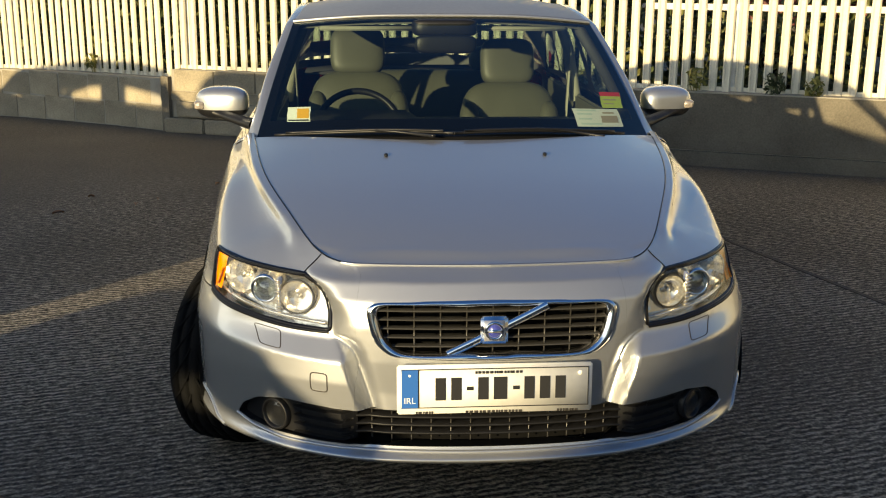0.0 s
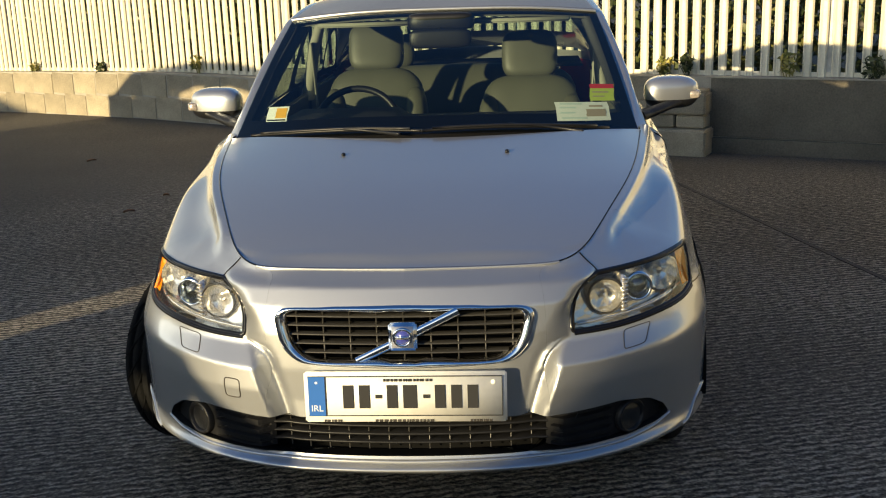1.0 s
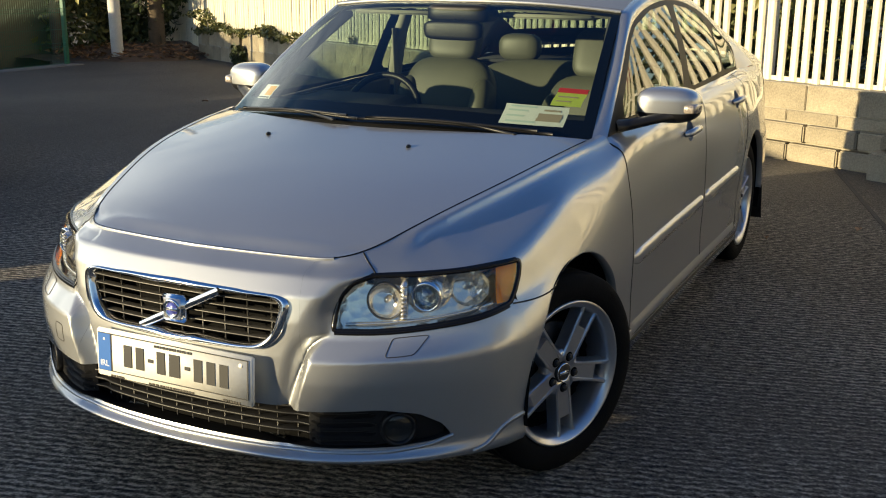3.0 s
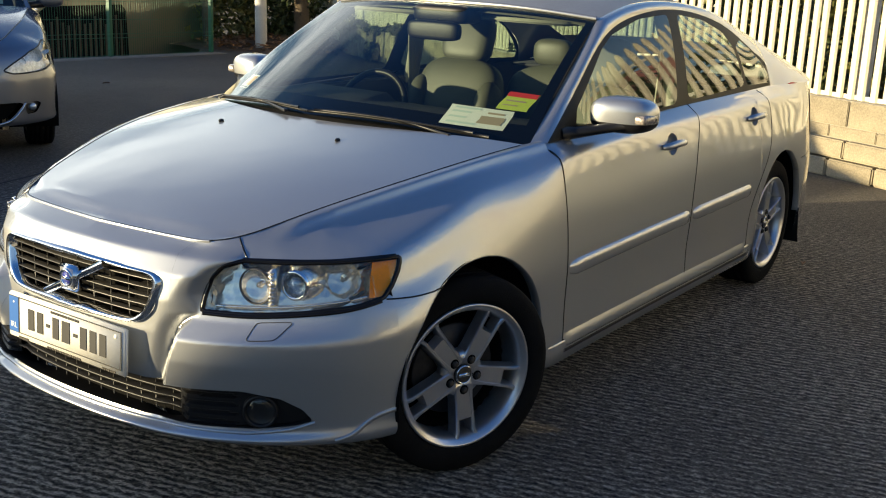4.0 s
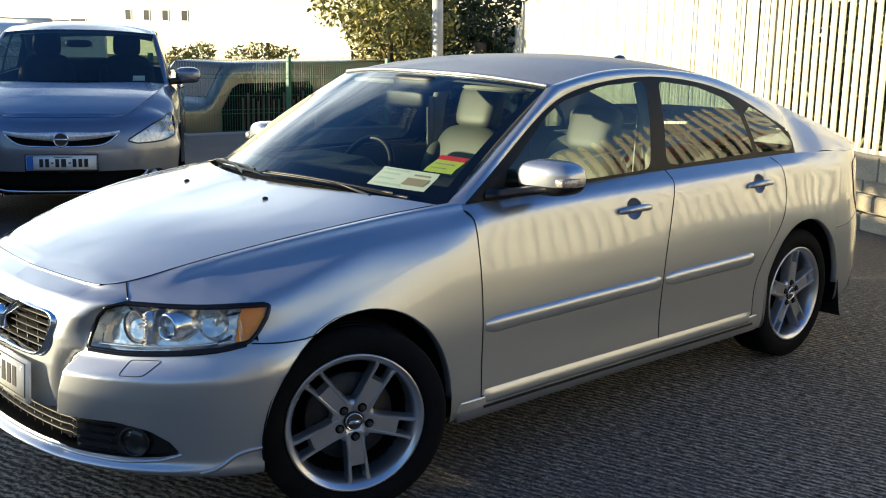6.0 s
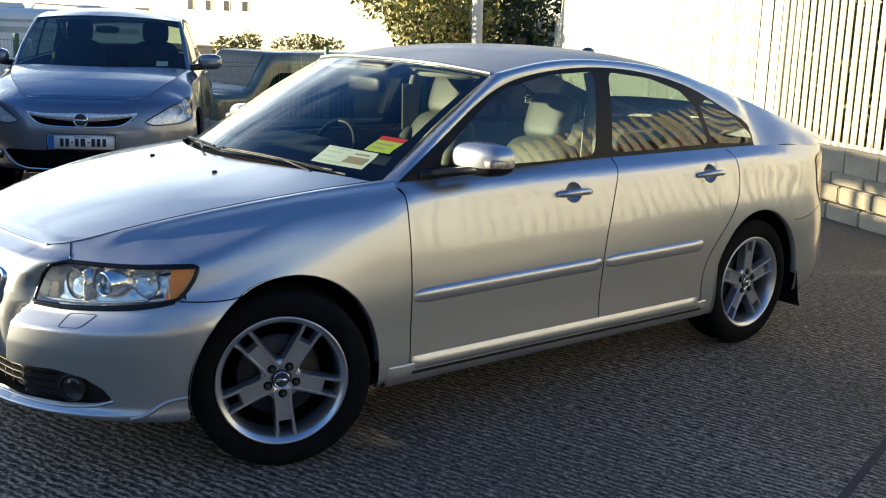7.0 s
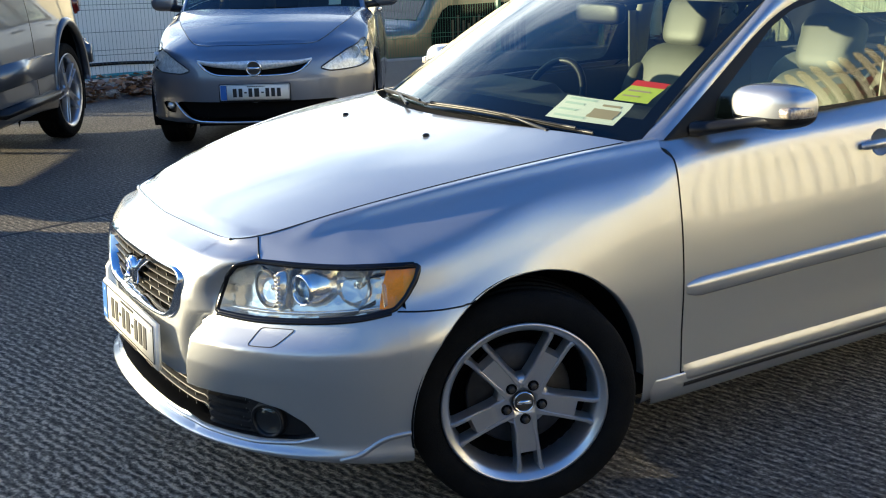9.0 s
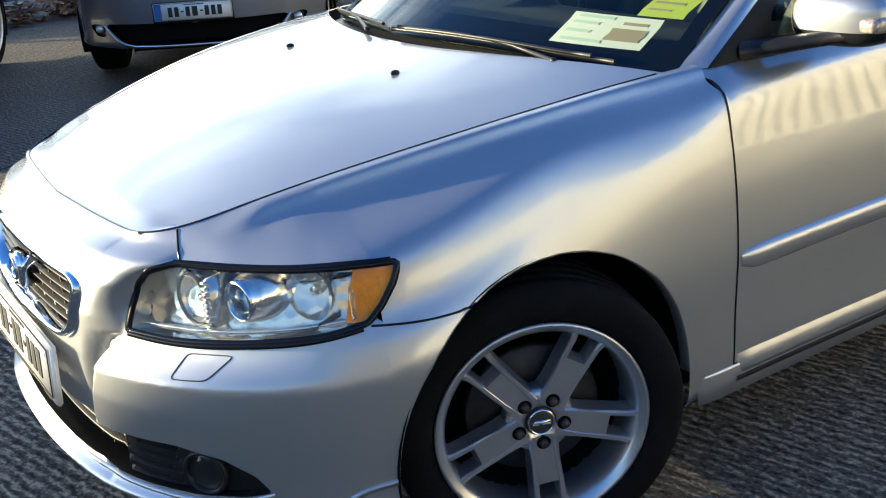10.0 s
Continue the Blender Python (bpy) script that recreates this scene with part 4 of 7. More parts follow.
def build_saloon():
    D = SALOON
    car = thing("silver_saloon_car", "silver four-door saloon car parked on concrete with wheels turned", "car")
    P, AB, lab, place, cols = shell(D, 92, 0.008)
    px, py = (lambda v: place("x", v)), (lambda v: place("y", v))
    on = lambda s, z: on_shell(P, AB, cols, s, z)
    # openings
    grille = round_poly([(-0.5, 0.714), (0.325, 0.707), (0.356, 0.690), (0.330, 0.60), (0.285, 0.562), (0.20, 0.556), (-0.5, 0.552)], 6, 0.22)
    tip = 0.797
    intake = round_poly([(-0.5, 0.297), (0.50, 0.297), (0.64, 0.300), (0.745, 0.310), (tip, 0.323), (0.768, 0.358), (0.705, 0.392), (0.60, 0.411), (0.43, 0.404), (0.335, 0.402), (-0.5, 0.402)], 5, 0.16)
    li, lt, ll = 0.474, 1.096, 1.016
    lamp = round_poly([(li, 0.612), (li + 0.004, 0.655), (0.494, 0.700), (0.530, 0.734), (0.592, 0.747), (0.735, 0.744), (0.885, 0.745), (1.00, 0.748), (lt, 0.747), (1.080, 0.712), (1.050, 0.675), (ll, 0.648), (0.92, 0.632), (0.76, 0.620), (0.60, 0.612)], 5, 0.12)
    tl0, tl1 = py(3.235), py(3.47) + 0.18
    tail = round_poly([(tl0, 0.93), (tl0 + 0.02, 0.74), (tl0 + 0.1, 0.66), (tl1, 0.66), (tl1, 0.80), (tl1 - 0.07, 0.955)], 5, 0.2)
    N = normals(P)
    Pc, ABc = P.copy(), AB.copy()
    HANDLES = ((1.335, 0.876), (2.255, 0.898))
    dish = [[(py(y) + 0.050 * math.cos(t), z + 0.043 * math.sin(t)) for t in np.linspace(0, 2 * math.pi, 33)[:-1]] for y, z in HANDLES]
    for code, poly in ((1, grille), (2, intake), (3, lamp), (4, tail), (5, dish[0]), (6, dish[1])):
        cut(Pc, ABc, lab, poly, code)
    _cache.clear()
    mid = (AB[:-1, :-1] + AB[1:, 1:]) / 2
    s_, z_ = mid[..., 0], mid[..., 1]
    y_ = (P[:-1, :-1, 1] + P[1:, 1:, 1]) / 2
    sa, gap = py(-0.26), 0.637
    edge_y = np.interp(z_, [0.30, 0.45, 0.58, 0.73, 0.86, 1.0], [2.20, 2.22, 2.30, 2.45, 2.49, 2.47])
    free = lab == 0
    code = np.full(lab.shape, 15)
    code[(y_ > 2.95) & (z_ < 0.617)] = 16
    code[(y_ < edge_y) & (z_ > 0.30)] = 13
    bseam = np.interp(z_, [0.30, 0.60, 0.80, 1.0], [1.495, 1.512, 1.565, 1.640])
    code[(y_ < bseam) & (z_ > 0.30)] = 12
    code[(y_ < 2.35) & (z_ <= 0.30)] = 14
    code[y_ < 0.465] = 11
    code[(y_ < 0.465) & (y_ > 0.3) & (z_ <= 0.30)] = 14
    code[(s_ < px(0.575)) | ((z_ < gap) & (s_ < sa + 0.16))] = 10
    lab[free] = code[free]
    body = part("front_bumper", whole(pick(Pc, lab, 10)), SILVER, car, "silver front bumper with nose panel")
    for c, nm in ((11, "front_wing"), (12, "front_door"), (13, "rear_door"), (14, "side_sill"), (15, "rear_wing")):
        both(nm, pick(Pc, lab, c), SILVER, car)
    part("rear_bumper", whole(pick(Pc, lab, 16)), SILVER, car)
    both("tail_lamp", pick(Pc, lab, 4, push=0.004, N=N), REDLENS, car, "red tail lamp")
    B = bonnet(D)
    part("bonnet", whole(grid(B)), SILVER, car)
    win = [("front_door_glass", [(0.672, 1.003), (0.70, 1.062), (0.80, 1.130), (0.98, 1.250), (1.09, 1.297), (1.35, 1.347), (1.632, 1.360), (1.538, 1.010), (1.2, 1.002)]),
           ("rear_door_glass", [(1.722, 1.358), (2.0, 1.328), (2.20, 1.272), (2.290, 1.20), (2.350, 1.022), (1.650, 1.014)]),
           ("quarter_glass", [(2.330, 1.200), (2.385, 1.022), (2.700, 1.012), (2.712, 1.050), (2.62, 1.122), (2.50, 1.190), (2.40, 1.228)])]
    scr, roof, strip, side = upper(D, car, SILVER, windows=win)
    NS = -normals(scr)

    # gaps between panels
    seams = []
    Eb = np.array([p for _, *p in D["bonnet_edge"]], float)
    te = np.r_[0, np.cumsum(np.linalg.norm(np.diff(Eb, axis=0), axis=1))]
    eline = cubic(te, Eb, np.linspace(0, te[-1], 120))
    nb = np.tile([0.25, -0.25, 0.93], (120, 1))
    seams.append(ribbon(eline[:-7], (nb / np.linalg.norm(nb, axis=1)[:, None])[:-7], 0.004, 0.0012))
    lines = [[(0.597, 0.752), (0.586, 0.770), (0.566, 0.797)],
             [(ll + 0.006, 0.643), (sa - 0.06, 0.637), (sa + 0.035, 0.641)],
             [(py(0.4651), 0.298), (py(0.4651), 0.60), (py(0.4651), 0.93), (py(0.4651), 0.964)],
             [(py(1.495), 0.298), (py(1.500), 0.45), (py(1.512), 0.6), (py(1.565), 0.80), (py(1.640), 0.998)],
             [(py(0.4651), 0.299), (py(1.2), 0.299), (py(2.20), 0.302)],
             [(py(2.20), 0.302), (py(2.215), 0.45), (py(2.30), 0.58), (py(2.44), 0.73), (py(2.488), 0.86), (py(2.47), 0.995)],
             [(py(2.975), 0.618), (py(3.1), 0.622), (py(3.28), 0.66)]]
    for ln in lines:
        a, b = line_on(P, AB, cols, ln, 48)
        seams.append(ribbon(a, b, 0.0045, 0.0012))
    for sm in seams:
        both("panel_gap", sm, GLOSSBLACK, car)
    # black seal round each headlamp, wider along its top and foot
    a, b = line_on(P, AB, cols, np.vstack([lamp, lamp[:1]]), 190)
    both("lamp_seal", ribbon(a, b, 0.0125, 0.003), GLOSSBLACK, car, "black headlamp surround")
    for pts in ([(li + 0.002, 0.607), (0.60, 0.6065), (0.76, 0.6145), (0.92, 0.6265), (ll - 0.01, 0.640)], [(0.584, 0.748), (0.66, 0.7475), (0.76, 0.7465), (0.90, 0.748), (1.0, 0.751), (lt - 0.012, 0.751)]):
        a, b = line_on(P, AB, cols, np.array(pts), 60)
        both("lamp_lid", ribbon(a, b, 0.010, 0.0034), GLOSSBLACK, car)

    # headlamps
    lens = pick(Pc, lab, 3)
    for sgn in (1, -1):
        fix = (lambda vf: vf) if sgn > 0 else mirrored
        hl = part("headlamp", fix(lens), LENS, car, "clear headlamp with amber corner")
        part("lamp_housing", fix(pick(Pc, lab, 3, push=-0.055, N=N)), LAMPCHROME, hl, "bright lamp housing")
        # side walls of the housing
        a, b = line_on(P, AB, cols, np.vstack([lamp, lamp[:1]]), 120)
        wall = np.stack([a - b * 0.003, a - b * 0.056], 1)
        part("housing_wall", fix(grid(wall)), LAMPCHROME, hl)
        am = []
        for zz in np.linspace(0.652, 0.742, 12):
            cross = [p0[0] + (p1[0] - p0[0]) * (zz - p0[1]) / (p1[1] - p0[1]) for p0, p1 in zip(lamp, np.roll(lamp, -1, 0)) if (p0[1] > zz) != (p1[1] > zz)]
            s1 = max(cross) - 0.006
            s0 = min(lt - 0.110 + (zz - 0.70) * 0.30 + 1.5 * (zz - 0.70) ** 2, s1 - 0.004)
            am.append([on(u, zz)[0] - on(u, zz)[1] * (0.007 + 0.006 * (1 - k)) for k, u in zip(np.linspace(0, 1, 8), np.linspace(s0, s1, 8))])
        part("indicator", fix(grid(np.array(am), True)), AMBER, hl, "amber indicator")
        # projector: a chrome cone with a bright ring round its lens
        m = Matrix.Translation((0.628, -0.592, 0.686)) @ Matrix.Rotation(math.radians(14), 4, "Z")
        part("projector_barrel", fix(moved(lathe([(0.056, 0.060), (0.053, 0.035), (0.047, 0.012), (0.043, 0.0), (0.0425, -0.006)], 40, "y"), m)), LAMPCHROME, hl, "chrome projector barrel")
        part("projector_ring", fix(moved(lathe([(0.0425, -0.006), (0.041, -0.013), (0.037, -0.016), (0.033, -0.012), (0.0315, 0.004)], 40, "y"), m)), CHROME, hl, "chrome projector ring")
        part("projector_lens", fix(moved(lathe([(0.0, -0.020), (0.010, -0.0185), (0.020, -0.013), (0.028, -0.004), (0.032, 0.010), (0.032, 0.03)], 32, "y"), m)), mat_proj, hl, "glass projector lens")
        # inner beam: a fluted bowl behind a dark hoop
        m2 = Matrix.Translation((0.540, -0.664, 0.676)) @ Matrix.Rotation(math.radians(12), 4, "Z")
        part("beam_reflector", fix(moved(lathe([(0.046, 0.010), (0.044, 0.016), (0.039, 0.028), (0.030, 0.036), (0.018, 0.042), (0.008, 0.044), (0.008, 0.024), (0.0, 0.022)], 28, "y"), m2)), LAMPCHROME, hl)
        part("beam_hoop", fix(moved(lathe([(0.0475, 0.012), (0.0485, 0.004), (0.0505, 0.004), (0.0520, 0.014)], 36, "y"), m2)), DARKMETAL, hl, "dark hoop round the beam bowl")
        part("lamp_divider", fix(moved(join(box(-0.007, 0.007, -0.015, 0.05, -0.050, 0.052, 0.003), *[box(-0.009, 0.009, -0.021, -0.014, z, z + 0.006, 0.001) for z in np.linspace(-0.046, 0.042, 9)]), Matrix.Translation((0.583, -0.633, 0.678)) @ Matrix.Rotation(math.radians(20), 4, "Z"))), LAMPCHROME, hl)
        part("outer_bowl", fix(moved(lathe([(0.052, -0.006), (0.048, 0.008), (0.038, 0.024), (0.024, 0.034), (0.012, 0.038), (0.010, 0.012), (0.0, 0.010)], 14, "y"), Matrix.Translation((0.708, -0.492, 0.696)) @ Matrix.Rotation(math.radians(28), 4, "Z"))), LAMPCHROME, hl, "", False)
        for k, (sa_, sb_) in enumerate(((0.505, 0.985), (0.80, 0.965))):
            a, b = line_on(P, AB, cols, np.array([(sa_, 0.632 + 0.0 * k), ((sa_ + sb_) / 2, 0.640 + 0.004 * k), (sb_, 0.660 + 0.012 * k)]), 40)
            rows = np.stack([a - b * 0.046, a - b * 0.024 + [0, 0, 0.002], a - b * 0.020 - [0, 0, 0.004], a - b * 0.022 - [0, 0, 0.009]], 1)
            part("lamp_shelf", fix(grid(rows)), LAMPCHROME if k == 0 else DARKMETAL, hl)
        # headlamp washer cover on the bumper's shelf
        q = round_poly([(0.640, 0.594), (0.612, 0.553), (0.690, 0.556), (0.744, 0.598)], 6, 0.16)
        a, b = line_on(P, AB, cols, np.vstack([q, q[:1]]), 90)
        part("washer_cover_gap", fix(ribbon(a, b, 0.0022, 0.0012)), DARKMETAL, car)
    # towing-eye cover on the off side
    q = [(0.46, 0.452), (0.51, 0.452), (0.51, 0.505), (0.46, 0.505)]
    a, b = line_on(P, AB, cols, np.vstack([round_poly(q, 4, 0.2), round_poly(q, 4, 0.2)[:1]]), 50)
    part("towing_cover_gap", mirrored(ribbon(a, b, 0.0032, 0.001)), DARKMETAL, car)

    # grille: chrome frame, dark recess, slats, diagonal bar and badge
    gl = np.array([(0.0, 0.7115), (0.1, 0.711), (0.2, 0.710)] + [q for q in grille if q[0] > 0.19] + [(0.1, 0.5545), (0.0, 0.553)])
    g_in = [on(max(s, 0), z) for s, z in gl]
    loop = np.array([p for p, _ in g_in])
    order = np.vstack([loop, (loop * [-1, 1, 1])[::-1]])
    keep = np.r_[True, np.linalg.norm(np.diff(order, axis=0), axis=1) > 2e-4]
    order = order[keep]
    loop_c = np.vstack([order, order[:1]])
    arc = np.r_[0, np.cumsum(np.linalg.norm(np.diff(loop_c, axis=0), axis=1))]
    order = np.column_stack([np.interp(np.linspace(0, arc[-1], 161)[:-1], arc, loop_c[:, c]) for c in range(3)])
    for _ in range(4):
        order = 0.5 * order + 0.25 * (np.roll(order, 1, 0) + np.roll(order, -1, 0))
    gr = part("grille", grid(np.stack([np.vstack([order, order[:1]]) + [0, 0.004, 0], np.vstack([order, order[:1]]) * [0.99, 1, 1] + [0, 0.09, 0.0]], 1), True), BLACKPL, car, "dark slatted grille in a chrome frame")
    # black sheet standing in for the shade behind the slats
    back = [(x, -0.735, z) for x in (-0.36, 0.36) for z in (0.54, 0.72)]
    part("grille_back", ([back[0], back[2], back[3], back[1]], [(0, 1, 2, 3)]), SHADEBLACK, gr, "", False)
    cen = np.array([0, -0.845, 0.632])
    ring = []
    for k, p in enumerate(order):
        d = (p - cen) * [1, 0, 1]
        d /= np.linalg.norm(d)
        wide = 0.012 + 0.012 * min(1.0, max(0.0, (abs(d[0]) - 0.45) / 0.4))
        q = p + np.array([0, -0.004, 0])
        ring.append([q + d * 0.004 + [0, 0.010, 0], q + d * 0.002 + [0, -0.006, 0], q - d * wide * 0.5 + [0, -0.010, 0], q - d * wide + [0, -0.004, 0], q - d * (wide + 0.004) + [0, 0.03, 0]])
    R = np.array(ring + ring[:1])
    part("grille_frame", grid(R, False), CHROME, gr, "chrome grille frame")
    slat_y = lambda x: -0.838 + 0.19 * x * x
    for z in (0.583, 0.608, 0.633, 0.658, 0.683):
        h = float(np.interp(z, [0.56, 0.60, 0.69, 0.71], [0.275, 0.318, 0.335, 0.325]))
        xs = np.linspace(-h, h, 25)
        S = np.array([[(x, slat_y(x) + 0.022, z - 0.003), (x, slat_y(x) + 0.002, z - 0.0022), (x, slat_y(x), z), (x, slat_y(x) + 0.002, z + 0.0022), (x, slat_y(x) + 0.022, z + 0.003)] for x in xs])
        part("grille_slat", grid(S), mat_slat, gr)
    for x in np.linspace(-0.285, 0.285, 9):
        part("grille_upright", tube([(x, slat_y(x) + 0.012, 0.56), (x, slat_y(x) + 0.012, 0.70)], 0.0025, 6), mat_slat, gr)
    sx = lambda x: slat_y(x) - 0.012
    dpts = [(x, sx(x), 0.566 + (x + 0.125) * (0.702 - 0.566) / 0.27) for x in np.linspace(-0.125, 0.145, 14)]
    dn = [(0, -1, 0.1)] * len(dpts)
    rib = ribbon(dpts, dn, 0.020, 0.006)
    part("diagonal_bar", rib, CHROME, gr, "chrome diagonal bar")
    bad = part("grille_badge", box(-0.037, 0.037, -0.862, -0.835, 0.598, 0.674, 0.005), CHROME, gr, "square chrome badge with a blue disc")
    part("badge_face", box(-0.031, 0.031, -0.8635, -0.855, 0.604, 0.668, 0.003), ALLOY, bad)
    t = Matrix.Translation((0, -0.864, 0.636))
    part("badge_ring", moved(lathe([(0.018, 0.003), (0.019, -0.003), (0.023, -0.005), (0.027, -0.003), (0.028, 0.003)], 36, "y"), t), CHROME, bad)
    part("badge_disc", moved(lathe([(0.0, -0.003), (0.017, -0.002), (0.018, 0.003)], 30, "y"), t), BLUEENAMEL, bad)
    part("badge_bar", moved(box(-0.018, 0.018, -0.005, 0.0, -0.0045, 0.0045, 0.001), t), CHROME, bad)

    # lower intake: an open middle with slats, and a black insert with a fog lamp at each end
    # black backing, the shaded depth of the intake put into colour
    part("intake_back", whole(pick(Pc, lab, 2, push=-0.085, N=N)), SHADEBLACK, car, "black panel for the intake's shaded depth")
    il = np.array([(0.0, 0.297), (0.2, 0.297)] + [q for q in intake if q[0] > 0.25] + [(0.2, 0.402), (0.0, 0.402)])
    g2 = [on(max(s, 0), z) for s, z in il]
    a, b = np.array([p for p, _ in g2]), np.array([q for _, q in g2])
    b[b[:, 1] > 0] *= -1
    part("intake_wall", whole(grid(np.stack([a + b * 0.001, a - b * 0.088], 1), False)), BLACKPL, car)
    out_s = np.linspace(0.385, tip - 0.012, 34)
    top_z = np.interp(out_s, [0.385, 0.43, 0.60, 0.705, 0.768, tip], [0.401, 0.402, 0.409, 0.390, 0.356, 0.324])
    low_z = np.interp(out_s, [0.385, 0.50, 0.64, 0.745, tip], [0.298, 0.298, 0.302, 0.312, 0.323])
    fog_s, fog_z = 0.652, 0.347

    def block_face(s_, z_):
        """The face of the insert, flat across the groove of the nose."""
        p, _ = on(s_, 0.44)
        i_ = int(np.clip(np.searchsorted(cols, s_), 1, len(cols) - 2))
        t = P[i_ + 1, 40] - P[i_ - 1, 40]
        q = np.array([t[1], -t[0], 0]) / math.hypot(t[0], t[1])
        return np.array([p[0], p[1], z_]) - q * (0.012 + 0.10 * (0.44 - z_) * 0.25), q
    for sgn in (1, -1):
        fix = (lambda vf: vf) if sgn > 0 else mirrored
        rows = []
        for s_, zt, zl in zip(out_s, top_z, low_z):
            col = []
            for g in np.linspace(0, 1, 22):
                z = zl + (zt - zl) * g
                p, q = block_face(max(s_, 0.43), z)
                if s_ < 0.43:
                    p = p + (on(s_, 0.44)[0] - on(0.43, 0.44)[0]) * [1, 0.3, 0] + [0, 0.5 * (0.43 - s_), 0]
                groove_k = 0.010 if (abs((z - 0.318) % 0.026 - 0.013) < 0.0045 and 0.40 < s_ < fog_s - 0.062) else 0.0
                col.append(p - q * (0.016 + groove_k))
            rows.append(col)
        ins = part("intake_insert", fix(grid(np.array(rows))), BLACKPL, car, "black plastic bumper insert", False)
        p, q = block_face(fog_s, fog_z)
        m = Matrix.Translation(p - q * 0.006) @ Matrix.Rotation(math.atan2(q[0], -q[1]), 4, "Z")
        fg = part("fog_lamp", fix(moved(lathe([(0.050, 0.012), (0.049, -0.002), (0.045, -0.007), (0.039, -0.004), (0.037, 0.014)], 36, "y"), m)), BLACKPL, ins, "round fog lamp")
        part("fog_reflector", fix(moved(lathe([(0.038, 0.004), (0.028, 0.008), (0.014, 0.010), (0.0, 0.0105)], 24, "y"), m)), mat_fog, fg)
        part("fog_glass", fix(moved(lathe([(0.0, -0.007), (0.016, -0.0065), (0.028, -0.004), (0.038, 0.001)], 28, "y"), m)), LENS, fg)
    for z in (0.318, 0.342, 0.366, 0.388):
        xs = np.linspace(-0.375, 0.375, 41)
        yb = np.array([on(abs(x), 0.44)[0][1] for x in np.clip(xs, -0.33, 0.33)]) + 0.035
        S = np.array([[(x, y + 0.034, z - 0.004), (x, y + 0.002, z - 0.0035), (x, y, z), (x, y + 0.002, z + 0.0035), (x, y + 0.034, z + 0.005)] for x, y in zip(xs, yb)])
        part("intake_slat", grid(S), BLACKPL, car)
    for xx in np.linspace(-0.33, 0.33, 13):
        part("intake_upright", tube([(xx, on(min(abs(xx), 0.33), 0.44)[0][1] + 0.048, 0.295), (xx, on(min(abs(xx), 0.33), 0.44)[0][1] + 0.048, 0.400)], 0.0022, 5), mat_slat, car)
    # bright edge of the lip, turned up at its ends
    lip_s = np.linspace(0.0, tip + 0.004, 80)
    lip_z = np.interp(lip_s, [0.0, 0.62, 0.74, tip + 0.004], [0.2835, 0.2865, 0.298, 0.318])
    lip_p, lip_n = [], []
    for s_, z_ in zip(lip_s, lip_z):
        i_ = int(np.clip(np.searchsorted(cols, s_), 1, len(cols) - 2))
        t = P[i_ + 1, 2] - P[i_ - 1, 2]
        q = np.array([t[1], -t[0], 0]) / math.hypot(t[0], t[1])
        lip_p.append(on(s_, z_)[0])
        lip_n.append(q)
    lip_p, lip_n = np.array(lip_p), np.array(lip_n)
    for _ in range(6):
        lip_p[1:-1] = 0.5 * lip_p[1:-1] + 0.25 * (lip_p[2:] + lip_p[:-2])
    lip_p[0, 0] = 0.0
    L = np.stack([lip_p + [0, 0, 0.006] - lip_n * 0.012, lip_p + [0, 0, 0.0045] + lip_n * 0.002, lip_p + lip_n * 0.0045, lip_p - [0, 0, 0.0045] + lip_n * 0.003, lip_p - [0, 0, 0.006] - lip_n * 0.006], 1)
    part("lip_edge", whole(grid(L, True)), SILVER, car)
    # flick of the skirt ahead of the front wheels
    a, b = line_on(P, AB, cols, [(py(-0.58), 0.262), (py(-0.53), 0.283), (py(-0.49), 0.312), (py(-0.418), 0.328)], 30)
    both("bumper_skirt", ribbon(a, b, 0.012, 0.004), SILVER, car)
    pl = plate(car, Matrix.Translation((0.002, -0.882, 0.483)) @ Matrix.Rotation(math.radians(-3), 4, "X"))
    lettering("IRL", 0.024, PLATEWHITE, pl, Matrix.Translation((0.002 - 0.2575 + 0.026, -0.8895, 0.450)) @ Matrix.Rotation(math.radians(87), 4, "X"))

    # side mouldings, sill step, handles
    for y0, y1 in ((0.478, 1.493), (1.524, 2.186)):
        rows = []
        for y in np.linspace(y0, y1, 40):
            zc = 0.552 + (y - 0.478) * 0.0125
            p, q = on(py(y), zc)
            k = min(1.0, (y - y0) / 0.05, (y1 - y) / 0.04)
            k = max(k, 0.0) ** 0.5
            h, t = 0.027 * (0.55 + 0.45 * k), 0.009 * k + 0.001
            rows.append([p - q * 0.001 + [0, 0, -h], p + q * t * 0.9 + [0, 0, -h * 0.95], p + q * t * 1.25 + [0, 0, -h * 0.75], p + q * t * 1.4 + [0, 0, h * 0.25], p + q * t * 1.15 + [0, 0, h * 0.62], p + q * t * 0.4 + [0, 0, h * 0.95], p + [0, 0, h]])
        both("side_moulding", grid(np.array(rows)), SILVER, car, "silver door moulding strip")
    rows = []
    for y in np.linspace(0.352, 2.262, 70):
        p, q = on(py(y), 0.27)
        k = min(1.0, max(0.0, (y - 0.352) / 0.06), max(0.0, (2.262 - y) / 0.05)) ** 0.5
        rows.append([p + q * 0.0 + [0, 0, 0.029], p + q * 0.0055 * k + [0, 0, 0.0275], p + q * 0.0065 * k + [0, 0, 0.022], p + q * 0.0075 * k + [0, 0, 0.0], p + q * 0.0075 * k + [0, 0, -0.04], p - q * 0.02 + [0, 0, -0.058]])
    both("sill_cover", grid(np.array(rows), True), SILVER, car)
    a = [on(py(y), 0.27)[0] + on(py(y), 0.27)[1] * 0.0112 + [0, 0, -0.006] for y in np.linspace(0.47, 2.2, 40)]
